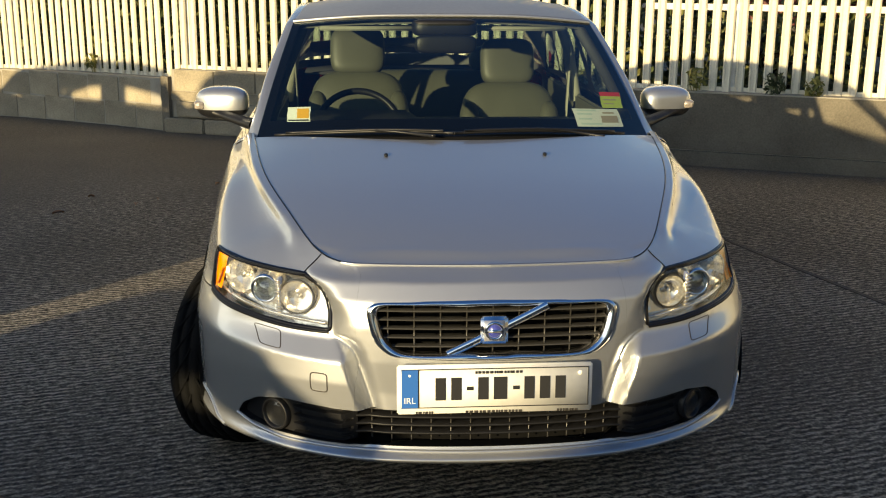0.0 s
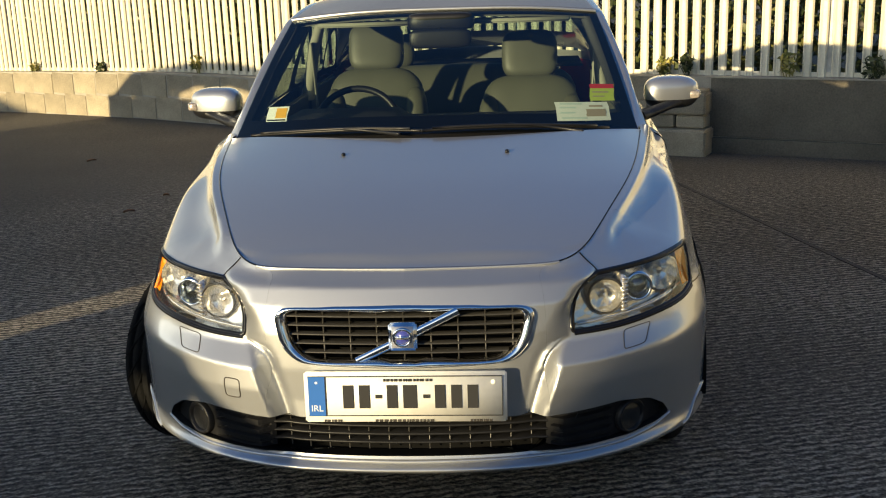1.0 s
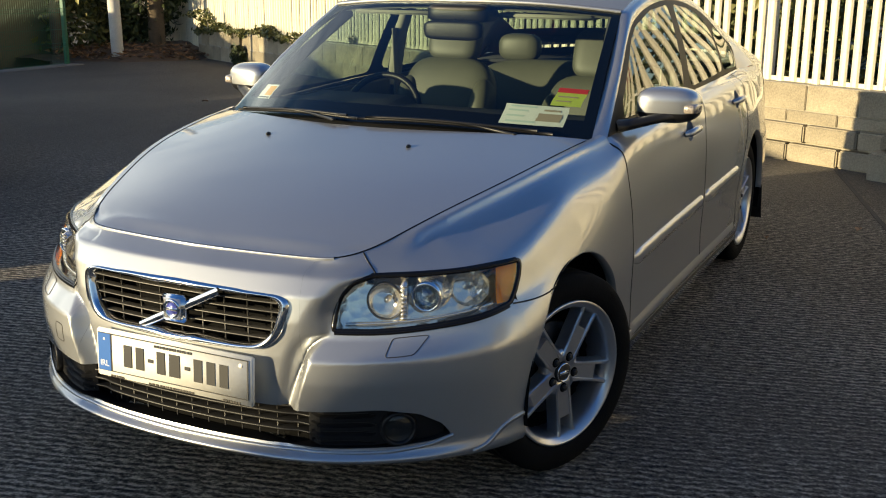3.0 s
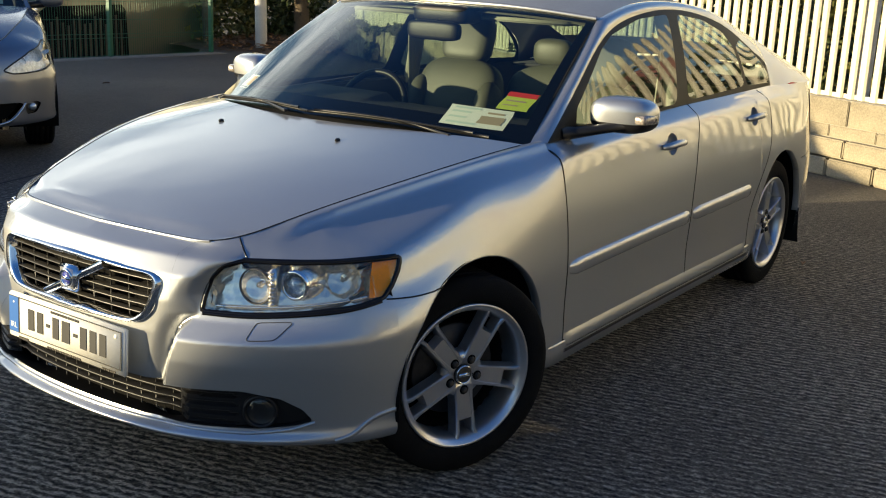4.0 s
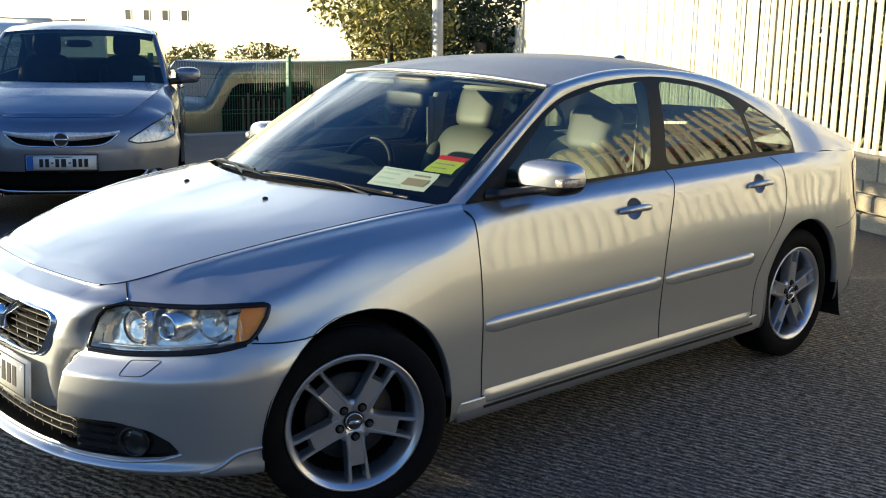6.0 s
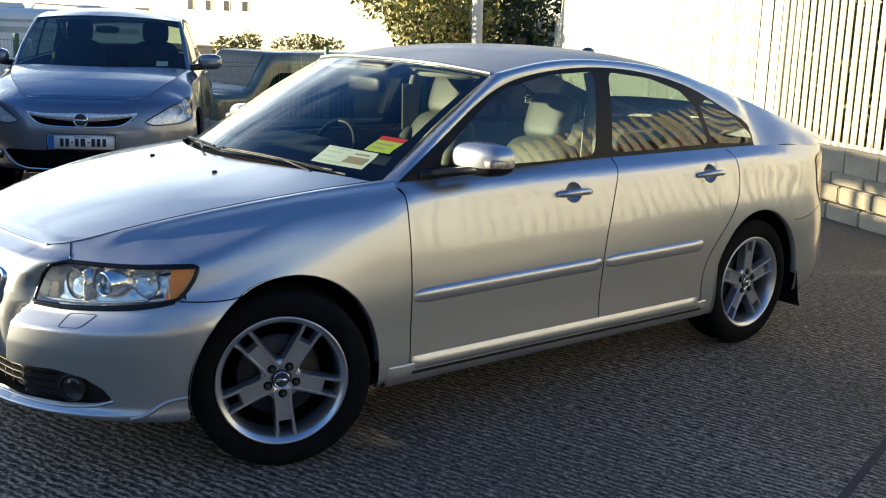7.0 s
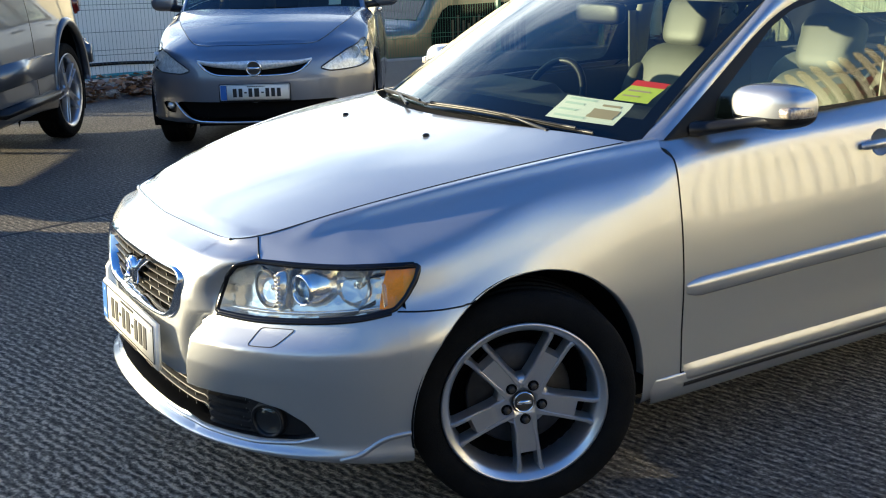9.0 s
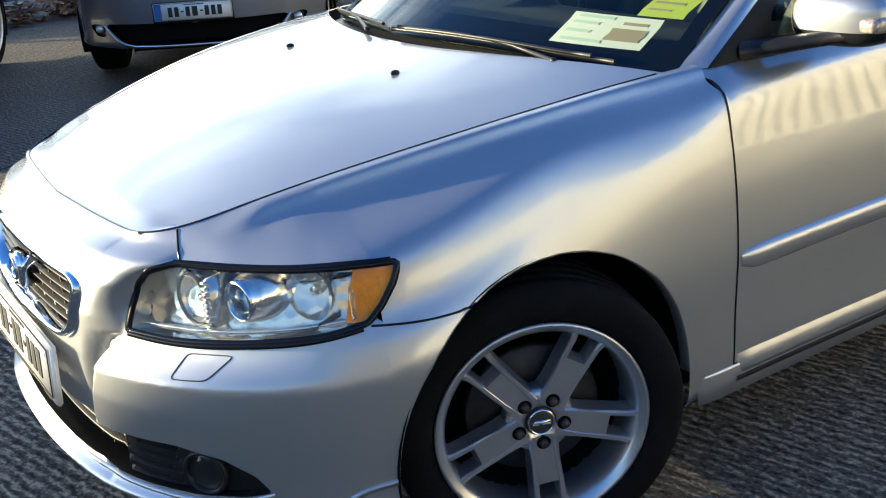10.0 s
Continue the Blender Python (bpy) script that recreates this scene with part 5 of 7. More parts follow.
    b = [on(py(y), 0.27)[1] for y in np.linspace(0.47, 2.2, 40)]
    both("sill_gap", ribbon(a, b, 0.010, 0.001), TRIM, car)
    rows = []
    for y in np.linspace(0.474, 2.19, 70):
        p, q = on(py(y), 0.30)
        k = min(1.0, (y - 0.474) / 0.03, (2.19 - y) / 0.03) ** 0.5
        rows.append([p + q * 0.0005 + [0, 0, 0.022], p + q * 0.006 * k + [0, 0, 0.010], p + q * 0.009 * k + [0, 0, 0.0], p + q * 0.0095 * k + [0, 0, -0.016], p + q * 0.007 * k + [0, 0, -0.026], p - q * 0.004 + [0, 0, -0.028]])
    both("sill_ledge", grid(np.array(rows), True), SILVER, car)
    for (y, z), poly in zip(HANDLES, dish):
        p, q = on(py(y), z)
        rim = np.array([on(*w)[0] for w in poly + poly[:1]])
        bowl = np.stack([rim + (p - rim) * k - q * d for k, d in ((-0.04, 0.0005), (0.0, 0.001), (0.06, 0.005), (0.2, 0.012), (0.45, 0.019), (0.75, 0.022), (1.0, 0.023))], 1)
        for sgn in (1, -1):
            fix = (lambda vf: vf) if sgn > 0 else mirrored
            h = part("door_handle", fix(tube([p + q * k + [0, yy, zz] for yy, zz, k in ((-0.094, -0.004, 0.002), (-0.086, -0.003, 0.014), (-0.06, -0.001, 0.024), (0.0, 0.0, 0.028), (0.055, -0.001, 0.025), (0.080, -0.003, 0.016), (0.090, -0.004, 0.002))], [0.010, 0.0135, 0.0145, 0.015, 0.0145, 0.013, 0.010], 12)), SILVER, car, "silver door handle")
            part("handle_recess", fix(grid(bowl, True)), SILVER, h, "dished finger recess")
    # door mirrors
    for sgn in (1, -1):
        fix = (lambda vf: vf) if sgn > 0 else mirrored
        sh = ellipsoid((0, 0, 0), (0.110, 0.082, 0.068), 40, 28, 0.66)
        v = []
        for x, y, z in sh[0]:
            y2 = y + 0.25 * x if True else y
            if y > 0.0:
                y2 = min(y2, 0.045 + 0.25 * x)
            z2 = z * (1.0 - 0.9 * max(0, x) ** 1.6 * 2.2) - 0.02 * x
            v.append((x, y2, z2))
        m = Matrix.Translation((0.898, 0.780, 1.050)) @ Matrix.Diagonal((0.97, 0.95, 0.93, 1))
        upp = [f for f in sh[1] if sum(sh[0][i][2] for i in f) / 4 > -0.027]
        low = [f for f in sh[1] if sum(sh[0][i][2] for i in f) / 4 <= -0.027]
        mir = part("door_mirror", fix(moved((v, upp), m)), SILVER, car, "silver door mirror with black foot")
        part("mirror_base", fix(moved((v, low), m)), BLACKPL, mir)
        part("mirror_arm", fix(join(tube([(0.755, 0.60, 0.985), (0.80, 0.63, 0.992), (0.86, 0.68, 1.005), (0.93, 0.755, 1.020)], [0.040, 0.033, 0.028, 0.03], 12, flat=0.6))), BLACKPL, mir)
        part("mirror_glass", fix(moved(([(-0.09, 0.03, -0.05), (0.085, 0.072, -0.045), (0.085, 0.072, 0.04), (-0.09, 0.03, 0.05)], [(0, 1, 2, 3)]), m)), CHROME, mir, "mirror glass", False)
        part("mirror_indicator", fix(moved(ellipsoid((0.086, -0.002, -0.008), (0.026, 0.062, 0.019), 18, 12, 0.5), m)), mat_indic, mir, "clear side repeater")

    # rolled leading edges of roof and nose panel
    rt = spline(D["screen_top"], 60) + np.array([0, -0.004, 0.004])
    part("roof_edge", ribbon(rt, np.tile([0, -0.92, 0.39], (60, 1)), 0.013, 0.004), SILVER, car)
    ne = eline[:31] + np.array([0, -0.006, 0.0])
    both("nose_edge", ribbon(ne, np.tile([0, -0.75, 0.66], (31, 1)), 0.005, 0.0016), SILVER, car)

    # scuttle, wipers, washer jets
    sb = spline(D["screen_base"], 41)
    rear = np.array([B[min(int(abs(x) / 0.70 * 43), 43), -1] * [np.sign(x) if x else 1, 1, 1] for x in np.linspace(-0.70, 0.70, 41)])
    rear[:, 0] = np.linspace(-0.70, 0.70, 41)
    sc = np.stack([rear - [0, 0.02, 0.030], rear * 0.5 + sb * 0.5 - [0, 0, 0.022], sb + [0, 0.02, -0.006]], 1)
    part("scuttle_panel", grid(sc, True), BLACKPL, car, "black plastic scuttle below the screen")
    bandP = np.stack([scr[k] - NS[k] * 0.003 for k in range(0, 4)], 1)
    part("screen_band", grid(bandP, False), GLOSSBLACK, car, "black printed band")
    for k0, k1 in ((24, 26),):
        part("screen_band", grid(np.stack([scr[k] - NS[k] * 0.003 for k in range(k0, k1)], 1), False), GLOSSBLACK, car)
    edge = np.stack([scr[:, k] - NS[:, k] * 0.003 for k in range(0, 2)], 1)
    both("screen_band", grid(edge * [-1, 1, 1]), GLOSSBLACK, car)

    def onscr(x, w, off=0.0):
        fi = np.interp(x, scr[int(w * 25), :, 0], np.arange(40))
        i, k = int(np.clip(fi, 0, 38)), int(np.clip(w * 25, 0, 24))
        f, g = fi - i, w * 25 - k
        p = (scr[k, i] * (1 - f) + scr[k, i + 1] * f) * (1 - g) + (scr[k + 1, i] * (1 - f) + scr[k + 1, i + 1] * f) * g
        return p + NS[k, i] * off
    for pivot, blade0, blade1 in (((-0.10, 0.03), -0.66, -0.02), ((0.52, 0.02), -0.03, 0.62)):
        ax = onscr(pivot[0], 0.0, 0.012)
        bl = [onscr(blade0 + (blade1 - blade0) * f, 0.004 + 0.014 * math.sin(math.pi * f) ** 0.8, 0.010) for f in np.linspace(0, 1, 16)]
        wip = part("wiper_blade", join(tube(bl, 0.0055, 8, flat=1.0), tube([b_ + np.array([0, -0.006, 0.007]) for b_ in bl[1:-1]], 0.005, 8)), BLACKPL, car, "black wiper blade and arm")
        md = bl[7]
        part("wiper_arm", tube([ax + [0, -0.03, -0.005], ax * 0.5 + md * 0.5 + [0, -0.012, 0.006], md + [0, -0.004, 0.010]], [0.006, 0.005, 0.004], 8), BLACKPL, wip)
        part("wiper_pivot", ellipsoid(tuple(ax + [0, -0.03, -0.003]), (0.009, 0.009, 0.006), 12, 8), BLACKPL, wip)
    jets = ellipsoid((0, 0, 0.003), (0.007, 0.012, 0.0065), 14, 10)
    for x in (-0.268, 0.268):
        zz = float(np.interp(-0.012, B[int(0.268 / 0.62 * 43), :, 1], B[int(0.268 / 0.62 * 43), :, 2]))
        part("washer_jet", moved(jets, Matrix.Translation((x, -0.012, zz + 0.001))), BLACKPL, car, "small black washer jet")

    # papers behind the glass
    def sheet(name, x0, x1, w0, w1, material, parent, off=-0.004, slant=0.0, label=""):
        rows = [[onscr(x0 + (x1 - x0) * f + slant * g, w0 + (w1 - w0) * g, off) for f in np.linspace(0, 1, 6)] for g in np.linspace(0, 1, 5)]
        return part(name, grid(np.array(rows)), material, parent, label)
    pp = sheet("permit_paper", 0.445, 0.640, 0.068, 0.196, PAPER, car, -0.0022, -0.008, "printed white permit paper behind the screen")
    for a0, a1, w0, w1, mm in ((0.455, 0.535, 0.176, 0.188, PALEGREEN), (0.455, 0.515, 0.150, 0.162, PALEGREEN), (0.460, 0.55, 0.08, 0.092, PALEGREEN), (0.550, 0.622, 0.095, 0.145, BROWNINK), (0.56, 0.61, 0.160, 0.172, BROWNINK), (0.455, 0.51, 0.115, 0.127, PALEGREEN)):
        sheet("print_bars", a0, a1, w0, w1, mm, pp, -0.0012, 0.0)
    pr = sheet("tax_disc", 0.568, 0.660, 0.205, 0.326, STICKGREEN, car, -0.0022, 0.004, "yellow-green disc paper with a red head")
    sheet("red_head", 0.571, 0.663, 0.295, 0.328, STICKRED, pr, -0.0012)
    sheet("print_bars", 0.580, 0.640, 0.262, 0.272, BROWNINK, pr, -0.0012)
    sheet("print_bars", 0.580, 0.625, 0.232, 0.240, BROWNINK, pr, -0.0012)
    po = sheet("window_sticker", -0.625, -0.538, 0.112, 0.218, PAPER, car, -0.0022, 0.0, "small white and orange sticker")
    sheet("orange_block", -0.588, -0.543, 0.135, 0.205, STICKORANGE, po, -0.0012)
    sheet("print_bars", -0.620, -0.542, 0.116, 0.126, INK, po, -0.0012)

    # underside and wheel wells, their shade put into the near-black colour
    part("underbody", join(box(-0.72, 0.72, 0.36, 2.25, 0.175, 0.26), box(-0.46, 0.46, -0.20, 3.40, 0.21, 0.40), box(-0.70, 0.70, 3.02, 3.42, 0.27, 0.5), box(-0.50, 0.50, -0.70, -0.20, 0.25, 0.32)), SHADEBLACK, car, "dark underbody", False)
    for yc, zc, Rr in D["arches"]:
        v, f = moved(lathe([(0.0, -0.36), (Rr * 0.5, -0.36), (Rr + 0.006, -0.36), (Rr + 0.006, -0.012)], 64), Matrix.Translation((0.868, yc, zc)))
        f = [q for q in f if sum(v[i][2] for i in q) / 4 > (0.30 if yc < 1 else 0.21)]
        both("wheel_arch_liner", (v, f), SHADEBLACK, car, "black arch liner")
    part("bulkhead", join(box(-0.72, 0.72, 0.40, 0.44, 0.26, 0.90), box(-0.43, 0.43, -0.60, 0.40, 0.55, 0.60)), SHADEBLACK, car, "", False)

    for sgn in (1, -1):
        ft = [(0.742, 0.425, 0.970), (0.800, 0.4655, 0.945), (0.773, 0.486, 0.967), (0.728, 0.447, 0.974)]
        part("pillar_foot", ([(sgn * x, y, z) for x, y, z in ft], [(0, 1, 2, 3) if sgn > 0 else (3, 2, 1, 0)]), SILVER, car)

    # cabin
    dash = [[(x, y, z) for y, z in ((0.27 + 0.35 * x * x, 0.950), (0.40 + 0.2 * x * x, 0.985), (0.62, 0.997), (0.80, 0.985 + (0.03 if -0.56 < x < -0.16 else 0)), (0.88, 0.93), (0.90, 0.60))] for x in np.linspace(-0.70, 0.70, 30)]
    part("dashboard", grid(np.array(dash)), DASH, car, "dark dashboard")
    part("cabin_floor", box(-0.70, 0.70, 0.45, 2.9, 0.27, 0.31), DARKCLOTH, car, "", False)
    part("centre_console", box(-0.12, 0.12, 0.85, 1.6, 0.3, 0.62, 0.03), DASH, car)
    st = part("steering_wheel", moved(lathe([(0.178 + 0.014 * math.cos(t), 0.014 * math.sin(t)) for t in np.linspace(0, 2 * math.pi, 13)], 44, "y"), Matrix.Translation((-0.36, 0.93, 0.905)) @ Matrix.Rotation(math.radians(-24), 4, "X")), BLACKPL, car, "black steering wheel")
    part("wheel_boss", moved(join(ellipsoid((0, 0.02, -0.01), (0.075, 0.03, 0.06), 20, 12), box(-0.17, 0.17, -0.01, 0.015, -0.02, 0.015, 0.005)), Matrix.Translation((-0.36, 0.93, 0.905)) @ Matrix.Rotation(math.radians(-24), 4, "X")), DASH, st)
    for x in (-0.36, 0.36):
        seat(car, x, 1.50, 0.56 if x < 0 else 0.51, 0.48, 0.50, 17)
    rs = part("rear_seat", join(ellipsoid((0, 2.12, 0.60), (0.62, 0.28, 0.12), 30, 14, 0.5), moved(ellipsoid((0, 0, 0.205), (0.62, 0.09, 0.235), 30, 16, 0.5), Matrix.Translation((0, 2.36, 0.60)) @ Matrix.Rotation(math.radians(-22), 4, "X"))), LEATHER, car, "beige leather rear bench")
    for x in (-0.38, 0.38):
        part("rear_headrest", ellipsoid((x, 2.52, 1.075), (0.12, 0.05, 0.075), 20, 12, 0.65), LEATHER, rs)
    part("parcel_shelf", box(-0.66, 0.66, 2.55, 3.02, 0.985, 1.0, 0.004), DARKCLOTH, car)
    for sgn in (1, -1):
        fix = (lambda vf: vf) if sgn > 0 else mirrored
        part("door_card", fix(join(box(0.69, 0.715, 0.5, 1.62, 0.33, 0.985, 0.01), box(0.62, 0.70, 0.7, 1.6, 0.62, 0.70, 0.02))), LEATHER, car, "beige door lining", False)
        part("door_card", fix(join(box(0.69, 0.715, 1.68, 2.4, 0.33, 0.99, 0.01))), LEATHER, car, "", False)
        part("pillar_trim", fix(tube([(0.700, 1.66, 0.95), (0.655, 1.66, 1.2), (0.60, 1.66, 1.35)], [0.05, 0.045, 0.04], 8, flat=0.6)), HEADLINER, car, "pale pillar trim")
        part("seat_belt", fix(ribbon([(0.655, 1.60, 1.22), (0.645, 1.60, 0.95), (0.63, 1.58, 0.60)], [(-1, 0, 0)] * 3, 0.045, 0.002)), HEADLINER, car)
        part("screen_pillar_trim", fix(tube([(0.700, 0.52, 0.985), (0.648, 0.80, 1.165), (0.590, 1.07, 1.318)], 0.024, 8)), DASH, car)
        part("sun_visor", fix(box(0.12, 0.52, 1.00, 1.14, 1.318, 1.335, 0.006)), HEADLINER, car)
    rv = part("rear_view_mirror", ellipsoid((0.0, 0.875, 1.272), (0.125, 0.024, 0.038), 24, 12, 0.45), BLACKPL, car, "black rear-view mirror")
    part("mirror_stem", join(tube([(0, 0.93, 1.35), (0, 0.89, 1.29)], 0.014), ellipsoid((0, 0.965, 1.335), (0.135, 0.075, 0.036), 26, 12, 0.4)), BLACKPL, rv, "black sensor housing below the roof")
    # roof aerial fin
    part("roof_aerial", ellipsoid((0.0, 2.28, 1.418), (0.02, 0.05, 0.026), 16, 10), DARKPAINT, car)
    # wheels
    wheel(car, 0.842, -0.062, 0.318, -22, -13, name="front_wheel")
    wheel(car, -0.842, -0.02, 0.318, -24, -180, name="front_wheel", tread=True)
    wheel(car, 0.832, 2.672, 0.318, 0, 90, name="rear_wheel")
    wheel(car, -0.832, 2.672, 0.318, 0, 90, name="rear_wheel")
    both("mud_flap", grid(np.array([[(x, 3.04 + 0.02 * k, z) for x in (0.70, 0.87)] for k, z in enumerate((0.34, 0.26, 0.18, 0.14))])), BLACKPL, car, "black mud flap")
    return car


mat_proj = glass_mat("projector_glass", (0.75, 0.82, 0.85), 2.4, 1.0)
mat_slat = mat("grille_slat_grey", (0.050, 0.047, 0.042), 0.35, 0.3)
mat_fog = mat("fog_bowl", (0.03, 0.03, 0.032), 0.3, 0.6)
mat_indic = vary(mat("repeater_lens", (0.36, 0.31, 0.26), 0.22, 0.3, coat=1.0), 70, 0.7, 0.3, 120)
build_saloon()


# ---- other cars ----


def stretched(D, sx, sy, sz, y0=0.0):
    """The same kind of shell at other proportions."""
    E = {}
    E["plan"] = [(x * sx, y * sy) for x, y in D["plan"]]
    E["arches"] = [(y * sy, z * sz, r * sz) for y, z, r in D["arches"]]
    E["stations"] = [((a, v * (sx if a == "x" else sy)), [q * (sx if i % 2 == 0 else sz) for i, q in enumerate(p)]) for (a, v), p in D["stations"]]
    E["bonnet_edge"] = [((a, v * (sx if a == "x" else sy)), x * sx, y * sy, z * sz) for (a, v), x, y, z in D["bonnet_edge"]]
    for k in ("spine", "centre", "belt"):
        E[k] = [(y * sy, z * sz) for y, z in D[k]]
    for k in ("screen_base", "screen_top", "rail", "shoulder", "inner"):
        E[k] = [(x * sx, y * sy, z * sz) for x, y, z in D[k]]
    E["belt_x"] = [(y * sy, x * sx) for y, x in D["belt_x"]]
    for k in ("cowl", "roof_end", "deck", "tail"):
        E[k] = D[k] * sy
    return E


HATCH = stretched(SALOON, 1.02, 0.985, 1.045)
for _k, ((_a, _v), _p) in enumerate(HATCH["stations"]):
    if _a == "x" and _k < 7:      # a plain rounded bumper
        HATCH["stations"][_k] = ((_a, _v), [0.10, 0.245, 0.03, 0.252, 0.008, 0.275, 0.004, 0.30, 0.0, 0.45, 0.002, 0.56, 0.014, 0.645, 0.034, 0.72, 0.075, 0.785, 0.15, 0.826])
HATCH["centre"] = [(0.95, 1.442), (1.2, 1.495), (1.6, 1.512), (2.1, 1.49), (2.6, 1.43), (2.95, 1.37), (3.2, 1.22), (3.40, 1.09), (3.44, 1.08), (3.46, 1.07), (3.50, 1.06)]
HATCH["inner"] = [(0.614, 1.02, 1.412), (0.60, 1.4, 1.455), (0.595, 1.8, 1.455), (0.59, 2.2, 1.43), (0.585, 2.6, 1.385), (0.58, 2.9, 1.335), (0.60, 3.15, 1.20), (0.63, 3.35, 1.085), (0.63, 3.42, 1.07), (0.62, 3.47, 1.06)]
HATCH["rail"] = [(0.785, 0.468, 1.012), (0.732, 0.77, 1.21), (0.678, 1.045, 1.36), (0.655, 1.33, 1.42), (0.648, 1.63, 1.43), (0.652, 2.0, 1.41), (0.665, 2.35, 1.35), (0.70, 2.65, 1.20), (0.745, 2.80, 1.06)]
HATCH["shoulder"] = [(0.745, 2.80, 1.06), (0.755, 2.95, 1.05), (0.755, 3.15, 1.03), (0.73, 3.3, 1.02), (0.69, 3.40, 1.02)]
HATCH["belt"] = [(0.458, 1.010), (1.6, 1.045), (2.80, 1.055)]
HATCH["belt_x"] = [(0.458, 0.79), (1.0, 0.787), (1.6, 0.783), (2.2, 0.775), (2.80, 0.75)]
for _k in ("centre", "inner", "rail", "screen_top"):       # a taller roof
    HATCH[_k] = [(*q[:-1], q[-1] + 0.03 * min(1.0, max(0.0, (q[-1] - 1.1) / 0.25))) for q in HATCH[_k]]
HATCH["inner"][0] = HATCH["screen_top"][-1]
HATCH["roof_end"], HATCH["deck"], HATCH["tail"] = 2.9, 3.36, 3.49


def simple_car(name, label, D, paint, m, kind="hatch", R=0.325, rim=0.222, spin=0, wheel_x=0.845, seed=1):
    """A parked car with shell, glass, lamps, grille, plate, mirrors and wheels."""
    car = thing(name, label, "car", m)
    P, AB, lab, place, cols = shell(D, 56, 0.016)
    px, py = (lambda v: place("x", v)), (lambda v: place("y", v))
    on = lambda s, z: on_shell(P, AB, cols, s, z)
    grille = round_poly([(-0.02, 0.708), (0.36, 0.716), (0.45, 0.724), (0.40, 0.662), (0.28, 0.618), (-0.02, 0.608)], 5, 0.2)
    intake = round_poly([(-0.02, 0.27), (0.40, 0.27), (0.52, 0.30), (0.64, 0.405), (0.60, 0.42), (-0.02, 0.42)], 5, 0.2)
    lamp = round_poly([(px(0.485), 0.648), (px(0.60), 0.712), (px(0.72), 0.768), (py(-0.42), 0.808), (py(-0.27), 0.826), (py(-0.25), 0.806), (py(-0.31), 0.705), (py(-0.40), 0.662), (px(0.77), 0.630), (px(0.67), 0.624), (px(0.56), 0.622)], 5, 0.14)
    fog = round_poly([(px(0.62), 0.40), (px(0.70), 0.42), (px(0.74), 0.40), (px(0.70), 0.335), (px(0.63), 0.33)], 5, 0.25)
    for code, poly in ((1, grille), (2, intake), (3, lamp), (4, fog)):
        cut(P, AB, lab, poly, code)
    _cache.clear()
    N = normals(P)
    part("body", whole(pick(P, lab, 0)), paint, car)
    part("bonnet", whole(grid(bonnet(D))), paint, car)
    sy = D["belt"][1][0] / 1.63
    win = [("front_door_glass", [(0.82 * sy, D["belt"][0][1] + 0.04), (1.0 * sy, D["rail"][2][2] - 0.07), (1.1 * sy, D["rail"][2][2] - 0.025), (1.585 * sy, D["rail"][4][2] - 0.025), (1.60 * sy, D["belt"][1][1] + 0.012)]),
           ("rear_door_glass", [(1.72 * sy, D["rail"][4][2] - 0.025), (2.1 * sy, D["rail"][5][2] - 0.035), (2.38 * sy, D["rail"][6][2] - 0.05), (2.50 * sy, D["belt"][2][1] + 0.02), (1.71 * sy, D["belt"][1][1] + 0.015)])]
    scr, roof, strip, side = upper(D, car, paint, windows=win)
    seams = []
    for y in (D["belt"][0][0] + 1e-4, D["belt"][1][0] * 1.01):
        a, b = line_on(P, AB, cols, [(py(y), 0.32), (py(y), 0.6), (py(y), D["belt"][0][1] - 0.02)], 20)
        seams.append(ribbon(a, b, 0.007, 0.0015))
    E = np.array([p for _, *p in D["bonnet_edge"]], float)
    seams.append(ribbon(E, np.tile([0.25, -0.25, 0.93], (len(E), 1)), 0.008, 0.0015))
    for sm in seams:
        both("panel_gap", sm, GLOSSBLACK, car)
    for y in (1.30 * sy, 2.2 * sy):
        p, q = on(py(y), D["belt"][1][1] - 0.10)
        both("door_handle", tube([p + q * 0.004 + [0, -0.1, 0], p + q * 0.03 + [0, -0.05, 0], p + q * 0.03 + [0, 0.05, 0], p + q * 0.004 + [0, 0.1, 0]], 0.014, 8), paint, car)
    # grille and intake; black panels put the openings' shade into colour
    part("grille", whole(pick(P, lab, 1, push=-0.04, N=N)), SHADEBLACK, car, "dark grille with a chrome bar")
    part("intake", whole(pick(P, lab, 2, push=-0.05, N=N)), SHADEBLACK, car, "black lower air intake")
    a, b = line_on(P, AB, cols, [(0.0, 0.695), (0.2, 0.699), (0.36, 0.708), (0.445, 0.720)], 30)
    h = np.linspace(0.046, 0.016, 30)[:, None]
    part("chrome_bar", whole(grid(np.stack([a - b * 0.02 - h * [0, 0, 1], a + b * 0.006 - h * [0, 0, 0.7], a + b * 0.008 + h * [0, 0, 0.3], a - b * 0.01 + h * [0, 0, 0.6]], 1))), LAMPSATIN, car, "chrome grille bar")
    a, b = line_on(P, AB, cols, [(0.0, 0.607), (0.2, 0.611), (0.33, 0.633), (0.43, 0.708)], 30)
    part("grille_trim", whole(ribbon(a, b, 0.012, 0.006)), CHROME, car)
    p, q = on(0.0, 0.668)
    t = Matrix.Translation((0, p[1] - 0.018, 0.665))
    bd = part("nose_badge", moved(lathe([(0.046, 0.02), (0.047, -0.004), (0.052, -0.008), (0.057, -0.004), (0.058, 0.02)], 32, "y"), t), CHROME, car, "round chrome badge")
    part("badge_back", moved(lathe([(0.0, 0.0), (0.046, 0.0)], 24, "y"), t), DARKMETAL, bd)
    part("badge_bar", moved(box(-0.046, 0.046, -0.008, 0.002, -0.008, 0.008, 0.002), t), CHROME, bd)
